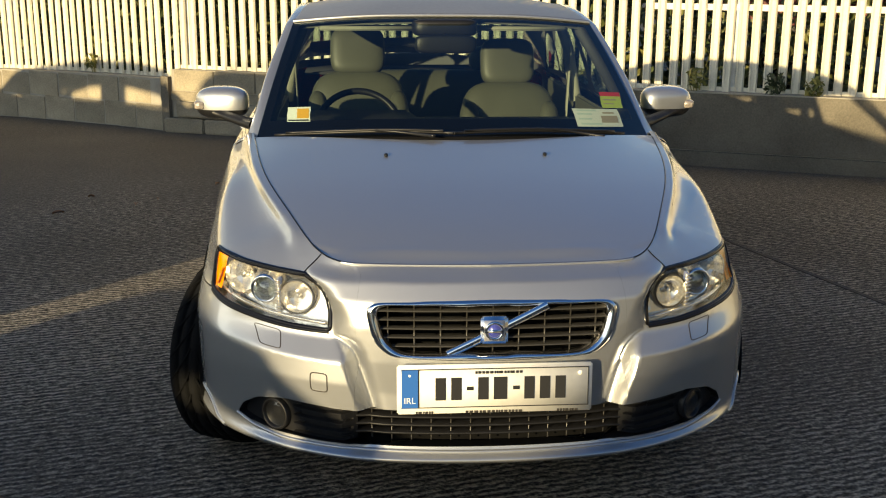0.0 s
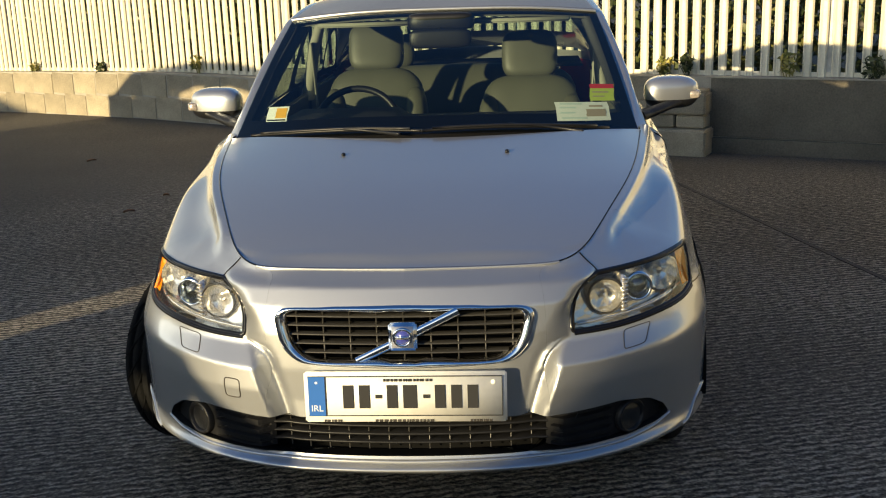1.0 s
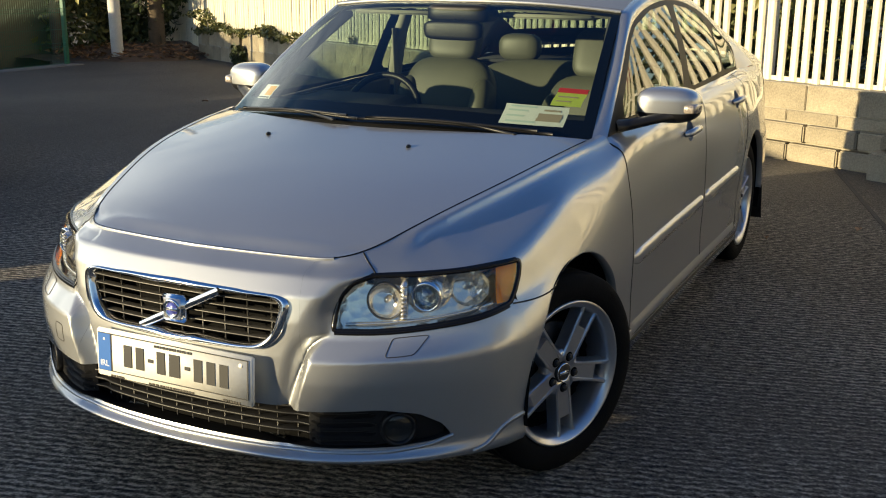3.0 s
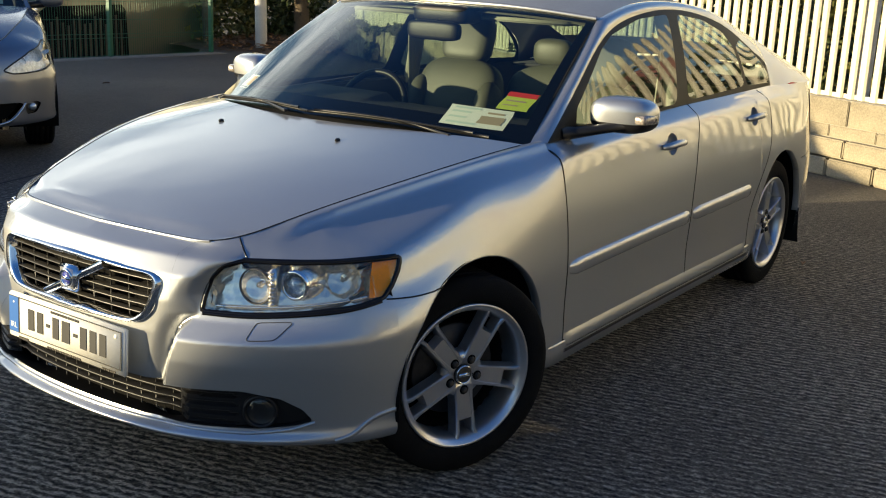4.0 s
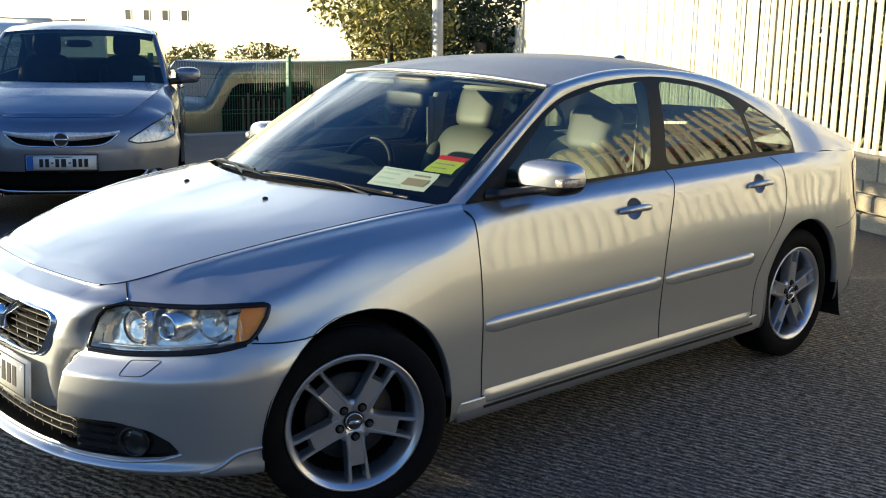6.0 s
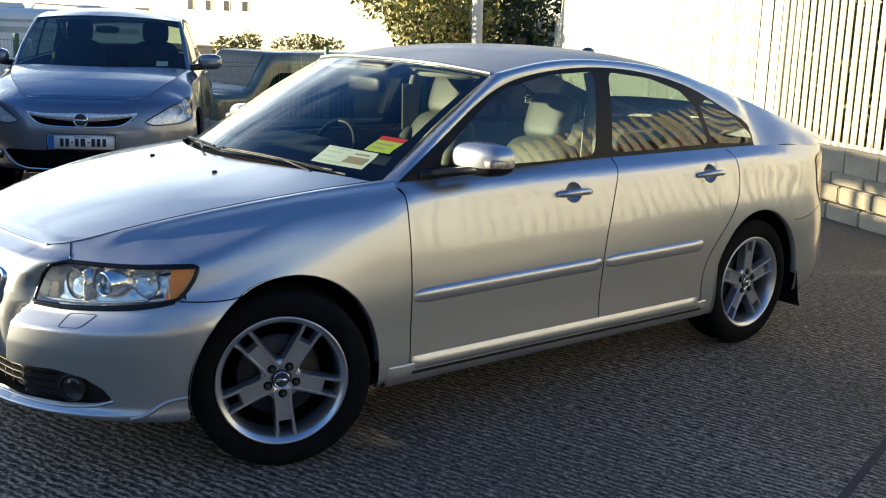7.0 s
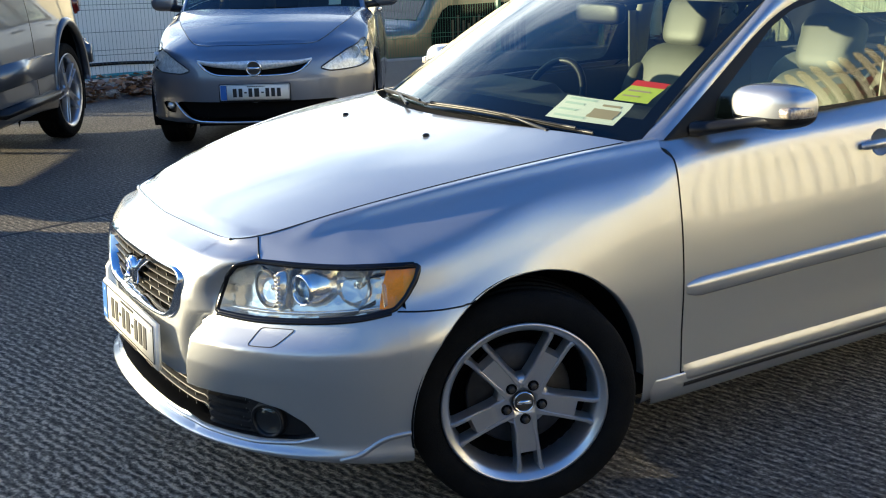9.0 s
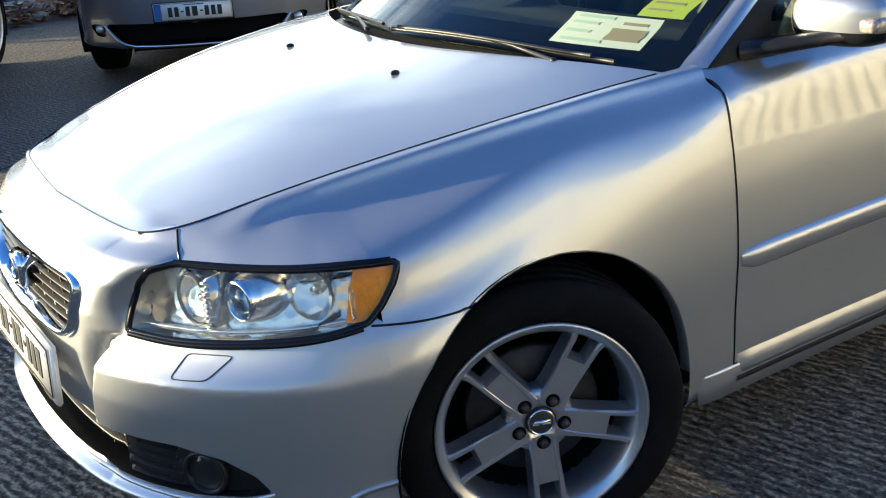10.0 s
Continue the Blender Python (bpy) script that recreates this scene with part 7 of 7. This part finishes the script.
SOIL = vary(mat("leaf_soil", (0.10, 0.065, 0.04), 0.95), 5, 0.4, 0.8, 60)
TEAL = mat("teal_paint", (0.03, 0.22, 0.24), 0.4)
REDSHEET = vary(mat("red_sheet", (0.20, 0.030, 0.025), 0.5), 1.5, 0.12)


def leaf_mat(name, c1, c2, trans=0.25):
    m = mat(name, c1, 0.55)
    n, l, b = nodes(m)
    g = n.new("ShaderNodeNewGeometry")
    mixc = n.new("ShaderNodeMixRGB")
    mixc.inputs[1].default_value, mixc.inputs[2].default_value = (*c1, 1), (*c2, 1)
    l.new(g.outputs["Random Per Island"], mixc.inputs[0])
    l.new(mixc.outputs[0], b.inputs["Base Color"])
    return m


LEAF = leaf_mat("hedge_leaf", (0.035, 0.055, 0.015), (0.16, 0.15, 0.045))
LEAFY = leaf_mat("yellow_green_leaf", (0.10, 0.12, 0.025), (0.34, 0.28, 0.07))
DARKLEAF = leaf_mat("ivy_leaf", (0.018, 0.032, 0.012), (0.06, 0.075, 0.02))
BROWNLEAF = leaf_mat("dead_leaf", (0.10, 0.045, 0.02), (0.30, 0.15, 0.06))


def leaf_cloud(blobs, count, size, seed, flat=False):
    """Many small folded leaves scattered through rounded volumes (middle, radii)."""
    rng = np.random.default_rng(seed)
    vol = np.array([r[0] * r[1] * r[2] for _, r in blobs])
    pick_b = rng.choice(len(blobs), count, p=vol / vol.sum())
    C, R = np.array([c for c, _ in blobs], float)[pick_b], np.array([r for _, r in blobs], float)[pick_b]
    d = rng.normal(size=(count, 3))
    d /= np.linalg.norm(d, axis=1)[:, None]
    p = C + d * R * (rng.uniform(0.25, 1.0, (count, 1)) ** 0.45) * rng.uniform(0.8, 1.12, (count, 1))
    u = rng.normal(size=(count, 3))
    if flat:
        u[:, 2] *= 0.2
    u /= np.linalg.norm(u, axis=1)[:, None]
    w = np.cross(u, rng.normal(size=(count, 3)))
    if flat:
        w[:, 2] *= 0.3
    w /= np.linalg.norm(w, axis=1)[:, None]
    s = size * rng.uniform(0.55, 1.3, (count, 1))
    nrm = np.cross(u, w)
    v = np.stack([p - u * s, p + w * s * 0.45 + nrm * s * 0.1, p + u * s, p - w * s * 0.45 + nrm * s * 0.1], 1).reshape(-1, 3)
    f = (np.arange(count)[:, None] * 4 + np.array([[0, 1, 2, 3]])).tolist()
    return v.tolist(), f


def bush(name, label, blobs, count, size, material, seed, m=None, flat=False, kind="stuff", category="bush"):
    v, f = leaf_cloud(blobs, count, size, seed, flat)
    o = tagged(new(name, mesh(name, v, f, material, False)), label, category, kind=kind)
    if m is not None:
        o.matrix_basis = m
    return o


rng = random.Random(11)
bush("hedge", "tangled green hedge behind the palisade fence", [(along(a + rng.uniform(-0.3, 0.3), 1.05 + rng.uniform(-0.2, 0.3), 1.0 + rng.uniform(-0.3, 0.5)), (0.7, 0.5, 1.0 + rng.uniform(-0.2, 0.4))) for a in np.arange(-13, 1.2, 0.62)], 19000, 0.075, LEAF, 3)
bush("hedge", "thin straggling hedge behind the palisade fence", [(along(a + rng.uniform(-0.3, 0.3), 1.3 + rng.uniform(-0.3, 0.4), 0.75 + rng.uniform(-0.3, 0.3)), (0.65, 0.5, 0.75)) for a in np.arange(1.4, 15, 0.9)], 7000, 0.07, LEAF, 4)
bush("far_hedge", "dark hedge beyond the fence", [(along(a + rng.uniform(-0.3, 0.3), 4.2 + rng.uniform(-0.4, 0.4), 1.2), (1.2, 0.9, 1.7)) for a in np.arange(-12, 17, 1.5)], 10000, 0.16, DARKLEAF, 9)
# weeds that push through the pales
for k, (a, z, r, mm) in enumerate(((1.60, 0.66, 0.07, LEAFY), (1.78, 0.68, 0.05, DARKLEAF), (2.58, 0.68, 0.08, LEAFY), (3.2, 0.66, 0.09, DARKLEAF), (3.5, 0.64, 0.08, LEAFY), (-3.5, 0.60, 0.07, LEAFY), (-5.2, 0.53, 0.05, DARKLEAF), (-6.6, 0.53, 0.05, LEAFY))):
    stem = [tube([(rng.uniform(-0.03, 0.03), 0.1, z - 0.15), (rng.uniform(-0.06, 0.06), 0.06, z), (rng.uniform(-0.1, 0.1), 0.03, z + r)], 0.004, 5) for _ in range(3)]
    w = tagged(new("weed_plant", mesh("weed_plant", *join(*stem, leaf_cloud([((0, 0.06, z + 0.02), (r, 0.07, r * 1.3))], 70, 0.032, 20 + k)), [mm], False)), "straggling weed growing through the fence", "plant", "weeds along the fence")
    w.matrix_basis = spot(a)
# brambles that trail along the wall's top near its end
bush("bramble", "straggling bramble trailing along the wall's top", [(along(a, 0.03, 0.53 + 0.05 * math.sin(3 * a)), (0.22, 0.12, 0.075 + 0.03 * math.sin(5 * a))) for a in np.arange(-13.3, -8.4, 0.2)] + [(along(-13.1, 0.0, 0.78), (0.4, 0.15, 0.10)), (along(-12.7, 0.02, 0.66), (0.3, 0.1, 0.12))], 1500, 0.05, LEAF, 61)
bush("wall_weed", "dark weed growing at the wall's foot", [(along(-10.75, -0.12, 0.16), (0.16, 0.10, 0.2))], 260, 0.05, DARKLEAF, 62, kind="")

# mesh fence on the west side
WESTM = Matrix.Translation((-11.5, 8.3, 0)) @ Matrix.Rotation(math.atan2(0.12, 1.0), 4, "Z")
west = lambda y: fall(*(WESTM @ Vector((0, y, 0)))[:2])      # the ground under the fence
posts = [-21.5, -18.8, -16.1, -13.4, -10.7, -8.02, -5.34, -2.66, 0.0, 2.36]
kerb_rows = [[(x, y, west(y) + z) for x, z in ((0.16, -0.3), (0.16, 0.005), (0.14, 0.02), (-0.14, 0.02), (-0.16, 0.005), (-0.16, -0.9))] for y in np.linspace(-22, 2.6, 26)]
structure("kerb_west", grid(np.array(kerb_rows), True), KERB, "concrete kerb under the mesh fence", "kerb", WESTM)
mesh_fence = thing("mesh_fence", "welded wire mesh fence with green steel posts", "fence", WESTM)
gp = mesh("fence_post", *box(-0.035, 0.035, -0.03, 0.03, 0.0, 1.20, 0.006), GREEN, False)
for y in posts:
    o = put_part("fence_post", gp, mesh_fence)
    o.location = (0.0, y, west(y) + 0.03)
for y0, y1 in zip(posts[:-1], posts[1:]):
    wires = []
    for y in np.arange(y0 + 0.05, y1, 0.05):
        wires.append(box(0.038, 0.041, y - 0.0014, y + 0.0014, west(y) + 0.04, west(y) + 1.16))
    for z in (0.05, 0.32, 0.38, 0.60, 0.87, 0.93, 1.14):
        wires.append(tube([(0.044, y, west(y) + z) for y in np.linspace(y0, y1, 4)], 0.003, 4, False))
    tagged(part("mesh_panel", join(*wires), GREEN if y0 > -3 else WIRE, mesh_fence, "", False), kind="stuff")

# posts, bank and bushes in the corner
CORNER = Matrix.Translation((-12.0, 12.1, -0.33)) @ Matrix.Scale(1.3, 4) @ Matrix.Translation((8.9, -8.75, 0))
post = thing("concrete_pole", "leaning grey concrete pole at the yard's corner", "pole", CORNER @ Matrix.Translation((-8.9, 8.75, 0)) @ Matrix.Rotation(math.radians(-1.2), 4, "Y"))
part("pole", lathe([(0.085, -0.1), (0.082, 1.0), (0.078, 2.0), (0.072, 4.5), (0.0, 4.5)], 14, "z"), CONPOST, post)
pole2 = thing("timber_stump", "dark ivy-grown timber stump", "post", CORNER @ Matrix.Translation((-9.05, 9.75, 0)))
part("stump", lathe([(0.13, -0.1), (0.12, 0.4), (0.11, 0.8), (0.10, 1.2), (0.0, 1.22)], 12, "z"), BARK, pole2)
bank = [[(x, y, 0.02 + 0.16 * max(0.0, math.sin(math.pi * i / 8)) * max(0.0, math.sin(math.pi * j / 10)) + 0.02 * math.sin(7 * x + 5 * y)) for j, y in enumerate(np.linspace(8.3, 11.6, 11))] for i, x in enumerate(np.linspace(-10.4, -7.9, 9))]
structure("soil_bank", grid(np.array(bank)), SOIL, "bank of soil and fallen leaves", "bank", CORNER, smooth=True)
bush("leaf_litter", "brown fallen leaves on the bank", [((-9.2, 9.4, 0.1), (1.1, 1.2, 0.10)), ((-8.2, 9.4, 0.06), (0.5, 0.6, 0.06))], 1500, 0.05, BROWNLEAF, 31, CORNER, flat=True, category="leaves")
bush("leaf_litter", "brown fallen leaves along the kerb", [((-8.97 - 0.13 * (y - 1.5), y, 0.05), (0.38, 0.45, 0.20)) for y in np.arange(-3, 4.6, 0.5)], 5200, 0.06, BROWNLEAF, 32, flat=True, category="leaves")
bush("ivy_bush", "dark ivy bush in the yard's corner", [((-9.3, 9.9, 0.8), (0.45, 0.5, 0.9)), ((-9.0, 10.2, 1.4), (0.5, 0.5, 0.8)), ((-9.9, 10.0, 0.6), (0.5, 0.4, 0.7))], 3200, 0.06, DARKLEAF, 33, CORNER)
bush("shrub", "yellow-green shrub behind the mesh fence", [((-10.9, 9.4, 0.9), (0.6, 0.7, 0.9)), ((-11.2, 10.4, 1.4), (0.9, 0.8, 1.1)), ((-10.6, 8.9, 0.3), (0.35, 0.5, 0.5))], 3600, 0.07, LEAFY, 34, CORNER)

bush("shrub", "green shrub in the yard's corner", [((-13.6, 12.8, 0.2), (0.6, 0.6, 0.9)), ((-13.3, 13.7, 0.1), (0.5, 0.5, 0.8)), ((-13.9, 13.4, 1.0), (0.6, 0.6, 0.7))], 3000, 0.08, LEAF, 35)


def tree(x, y, z, h, seed, label, material=LEAFY):
    r = random.Random(seed)
    t = thing("tree", label, "tree", Matrix.Translation((x, y, z)))
    part("trunk", tube([(0, 0, -0.1), (0.05, 0.02, h * 0.3), (-0.04, 0.06, h * 0.6), (0.03, 0.0, h * 0.85)], [0.16, 0.12, 0.08, 0.03], 9), BARK, t)
    blobs = []
    for k in range(9):
        a, zz, rr = r.uniform(0, 6.28), r.uniform(0.35, 0.9) * h, r.uniform(0.5, 1.2)
        e = (rr * math.cos(a), rr * math.sin(a), zz + 0.5)
        part("limb", tube([(0, 0, zz - 0.3), (e[0] * 0.5, e[1] * 0.5, zz + 0.1), e], [0.05, 0.035, 0.012], 6), BARK, t)
        blobs.append((e, (r.uniform(0.5, 0.9), r.uniform(0.5, 0.9), r.uniform(0.4, 0.7))))
    v, f = leaf_cloud(blobs, 5200, 0.075, seed)
    tagged(part("crown", (v, f), material, t, "", False), kind="stuff")
    return t


tree(-13.6, 12.2, -1.1, 4.6, 41, "leafy tree with a thinning yellow-green crown")
tree(-15.2, 15.2, -1.1, 4.8, 42, "leafy tree with a dense dark green crown", LEAF)


def cab_slope(f):
    k = min(1.0, max(0.0, (f - 0.13) / 0.11))
    return 1 - k * k * (3 - 2 * k) * 0.96 - 0.04 * min(1.0, f / 0.3)


def rounded_body(length, width, z0, z1, nose=0.0, e=0.22, n=40, m=40):
    """A long rounded body, lying along y; nose: how far the front slopes."""
    P = []
    for i in range(n):
        f = i / (n - 1)
        y = f * length
        end = min(1.0, (f * (1 - f)) * 40) ** 0.35
        top = z1 - nose * cab_slope(f)
        row = []
        for k in range(m):
            a = 2 * math.pi * k / m
            c, s = math.cos(a), math.sin(a)
            x = math.copysign(abs(c) ** e, c) * width / 2 * (0.86 + 0.14 * end)
            z = (z0 + top) / 2 + math.copysign(abs(s) ** e, s) * (top - z0) / 2
            row.append((x, y, z))
        P.append(row)
    v = [p for r in P for p in r]
    fcs = grid_faces(n, m, True)
    return v, fcs + [tuple(range(m)), tuple(range((n - 1) * m, n * m))[::-1]]


def van(m, paint, label, door_open=True, nose=0.75, L=5.6, H=1.95):
    v = thing("panel_van", label, "van", m)
    part("body", rounded_body(L, 1.9, 0.28, H, nose), paint, v)
    for sgn in (1, -1):
        x = 0.953 * sgn
        def side(name, pts, mm, lab="", o=0.004):
            return part(name, ([(x + sgn * o, y, z) for y, z in pts], [tuple(range(len(pts)))]), mm, v, lab, False)
        if door_open:
            # flat black panel stands in for the shaded load space
            side("side_opening_panel", [(1.05, 0.40), (1.05, 1.10), (1.30, 1.48), (1.45, 1.56), (3.12, 1.56), (3.22, 1.45), (3.27, 0.40)], SHADEBLACK, "black panel for the shaded inside of an open side door")
            for k in range(14):
                part("load_slat", box(x + sgn * 0.006 if sgn > 0 else x - 0.02, x + 0.02 if sgn > 0 else x - 0.006, 1.5 + k * 0.12, 1.54 + k * 0.12, 0.5, 1.30 + 0.08 * math.sin(k * 1.7)), BARK, v, "", False)
        else:
            side("door_glass", [(0.95, 1.05), (1.25, 1.50), (1.45, 1.62), (1.95, 1.66), (1.95, 1.05)], GLOSSBLACK, "dark cab window")
            side("window_seal", [(0.88, 1.02), (1.20, 1.53), (1.42, 1.66), (1.98, 1.70), (1.98, 1.02)], TRIM, "", 0.002)
        side("sill_strip", [(0.3, 0.34), (0.3, 0.40), (5.3, 0.40), (5.3, 0.34)], KERB, "", 0.006)
    part("windscreen", grid(np.array([[(x, f * L, H - nose * cab_slope(f) + 0.012) for x in (-0.74, 0.74)] for f in np.linspace(0.155, 0.225, 6)])), GLOSSBLACK, v, "dark windscreen", False)
    for y in (0.95, L - 1.1):
        for sx in (1, -1):
            w = part("wheel", lathe([(0.0, -0.1), (0.20, -0.1), (0.22, 0.0), (0.32, 0.0), (0.335, -0.03), (0.335, -0.2), (0.0, -0.2)], 28), RUBBER, v)
            w.matrix_basis = Matrix.Translation((0.93 * sx, y, 0.335)) @ (Matrix.Identity(4) if sx > 0 else Matrix.Rotation(math.pi, 4, "Z"))
    return v


van(Matrix.Translation((-14.5, 7.2, -1.1)) @ Matrix.Rotation(math.radians(5), 4, "Z"), OLIVE, "olive-brown panel van with a dark open side, behind the fence")
# unseen tall van, added to shade the foreground and the saloon's front
van(CASTERM @ at_heading(-3.04, -8.315, 2.8, -0.79, 0.61), WHITEPAINT, "unseen white panel van added to shade the foreground", False, H=2.04)

cv = thing("white_caravan", "long white caravan with roof hatches, beyond the mesh fence", "caravan", Matrix.Translation((-16.5, 1.75, -1.1)))
part("body", rounded_body(5.35, 2.3, 0.30, 2.58, 0.0, 0.16), WHITEPAINT, cv)
for y, ww in ((0.9, 0.4), (2.5, 0.55), (4.0, 0.45)):
    part("roof_hatch", box(0.2, 0.8, y, y + ww, 2.55, 2.66, 0.03), WHITEPAINT, cv)
part("roof_rail", tube([(0.9, 3.1, 2.55), (0.9, 3.2, 2.66), (0.9, 4.7, 2.62), (0.9, 4.8, 2.54)], 0.012, 6), CONPOST, cv, "thin roof rail")
for z, h in ((2.34, 0.05), (2.16, 0.10)):
    part("grey_stripe", box(1.15, 1.157, 0.3, 5.0, z, z + h), CONPOST, cv, "", False)
for zz, bow, ww, mm, nm in ((0.36, 0.07, 0.055, GLOSSBLACK, "black_sweep"), (0.14, 0.09, 0.075, TEAL, "teal_sweep"), (0.04, 0.08, 0.035, TEAL, "teal_sweep")):
    pts = [(1.156, 0.15 + (2.0 if nm == "black_sweep" else 2.7) * f, zz + 0.4 + bow * math.sin(0.4 + 2.2 * f)) for f in np.linspace(0, 1, 24)]
    part(nm, ribbon(pts, [(1, 0, 0)] * 24, ww, 0.004), mm, cv, "painted curved stripe")
for y in (2.3, 3.1):
    for sx in (-1, 1):
        w = part("wheel", lathe([(0.0, -0.05), (0.18, -0.05), (0.22, 0.0), (0.31, 0.0), (0.33, -0.03), (0.33, -0.18), (0.0, -0.18)], 24), RUBBER, cv)
        w.matrix_basis = Matrix.Translation((1.1 * sx, y, 0.33)) @ (Matrix.Identity(4) if sx > 0 else Matrix.Rotation(math.pi, 4, "Z"))

# cream building
BM = Matrix.Translation((3, -2, 1.56)) @ Matrix.Scale(2.6, 4) @ Matrix.Translation((-3, 2, -1.56)) @ Matrix.Translation((-46, 7, -0.8)) @ Matrix.Rotation(math.atan2(0.3, 0.95), 4, "Z")
bld = thing("cream_building", "long cream-rendered building with small dark windows", "building", BM)
part("wall", box(0, 44, 0, 8, 0, 6.0, 0.05), CREAM, bld, "", False)
part("roof", join(box(-0.3, 44.3, -0.3, 8.3, 6.0, 6.25, 0.03)), CONPOST, bld, "", False)
for x, z, w, h in ((18.0, 2.14, 0.62, 0.2), (20.25, 2.34, 0.22, 0.28), (20.97, 2.34, 0.22, 0.28), (21.69, 2.34, 0.22, 0.28), (22.41, 2.34, 0.22, 0.28)):
    win = part("window", box(x, x + w, -0.012, 0.05, z, z + h), GLOSSBLACK, bld, "", False)
    part("window_frame", join(box(x - 0.02, x, -0.02, 0.02, z - 0.02, z + h + 0.02), box(x + w, x + w + 0.02, -0.02, 0.02, z - 0.02, z + h + 0.02), box(x, x + w, -0.02, 0.02, z + h, z + h + 0.02), box(x, x + w, -0.02, 0.02, z - 0.02, z)), WHITEPAINT, win, "", False)
part("downpipe", tube([(30, -0.08, 0.0), (30, -0.08, 6.0)], 0.06, 8), CONPOST, bld)
bush("wall_top_shrubs", "dry shrubs above the parked vehicles", [((-17.5, y, z), (0.3, r, 0.28)) for y, z, r in ((9.7, 0.75, 0.35), (10.2, 0.85, 0.4), (11.2, 0.75, 0.4), (11.8, 0.85, 0.5), (12.4, 0.75, 0.4))], 1300, 0.06, LEAFY, 51)

# things behind the palisade
box_red = thing("red_trailer", "red sheet-sided trailer beyond the fence", "trailer", WALLM @ Matrix.Translation((4.6, 6.0, 0)))
part("body", box(-2.6, 2.6, -1.0, 1.0, 0.9, 2.9, 0.04), REDSHEET, box_red, "", False)
part("chassis", box(-2.5, 2.5, -0.9, 0.9, 0.55, 0.9, 0.02), DARKMETAL, box_red, "", False)
for x in (-1.6, -0.8, 1.8):
    for y in (-0.95, 0.95):
        w = part("wheel", moved(lathe([(0.0, -0.13), (0.28, -0.13), (0.32, -0.1), (0.32, 0.1), (0.28, 0.13), (0.0, 0.13)], 20, "y"), Matrix.Translation((x, y, 0.32))), RUBBER, box_red)

# unseen plain walls, added: east and south dim reflections, west shades the far yard
ADDEDWALL = vary(mat("added_wall_render", (0.13, 0.125, 0.115), 0.9), 0.7, 0.2, 0.3, 20)
structure("wall_east", box(15.0, 15.4, -26, 2.0, -0.1, 5.5, 0.03), ADDEDWALL, "plain unseen rendered wall added to block light", "wall")
structure("wall_west", box(-16.2, -15.8, -9, 1.6, -1.1, 2.32, 0.03), ADDEDWALL, "plain unseen rendered wall added to block light", "wall")
structure("wall_south", box(1.0, 15.0, -26.4, -26.0, -0.1, 5.5, 0.03), ADDEDWALL, "plain unseen rendered wall added to block light", "wall")

# stray leaves on the concrete
rl = random.Random(77)
for k in range(26):
    if k < 4:
        x, y = ((0.9, 3.15), (1.35, 3.6), (-3.9, 4.6), (-5.6, 6.4))[k]
    else:
        x, y = rl.uniform(-8, 5), rl.uniform(-1.5, 5.5)
        if abs(x) < 1.1 and y < 4:
            continue
    a, s_ = rl.uniform(0, 6.28), rl.uniform(0.02, 0.045)
    rows = [[(s_ * (2 * u - 1), s_ * 0.55 * w * math.sin(math.pi * u), 0.006 + 0.012 * w * w + 0.008 * math.sin(3 * u)) for w in (-1, 0, 1)] for u in np.linspace(0.04, 0.96, 6)]
    o = tagged(new("fallen_leaf", mesh("fallen_leaf", *grid(np.array(rows)), BROWNLEAF)), "curled brown fallen leaf on the concrete", "leaf", "leaves on the yard")
    o.matrix_basis = Matrix.Translation((x, y, 0)) @ Matrix.Rotation(a, 4, "Z")
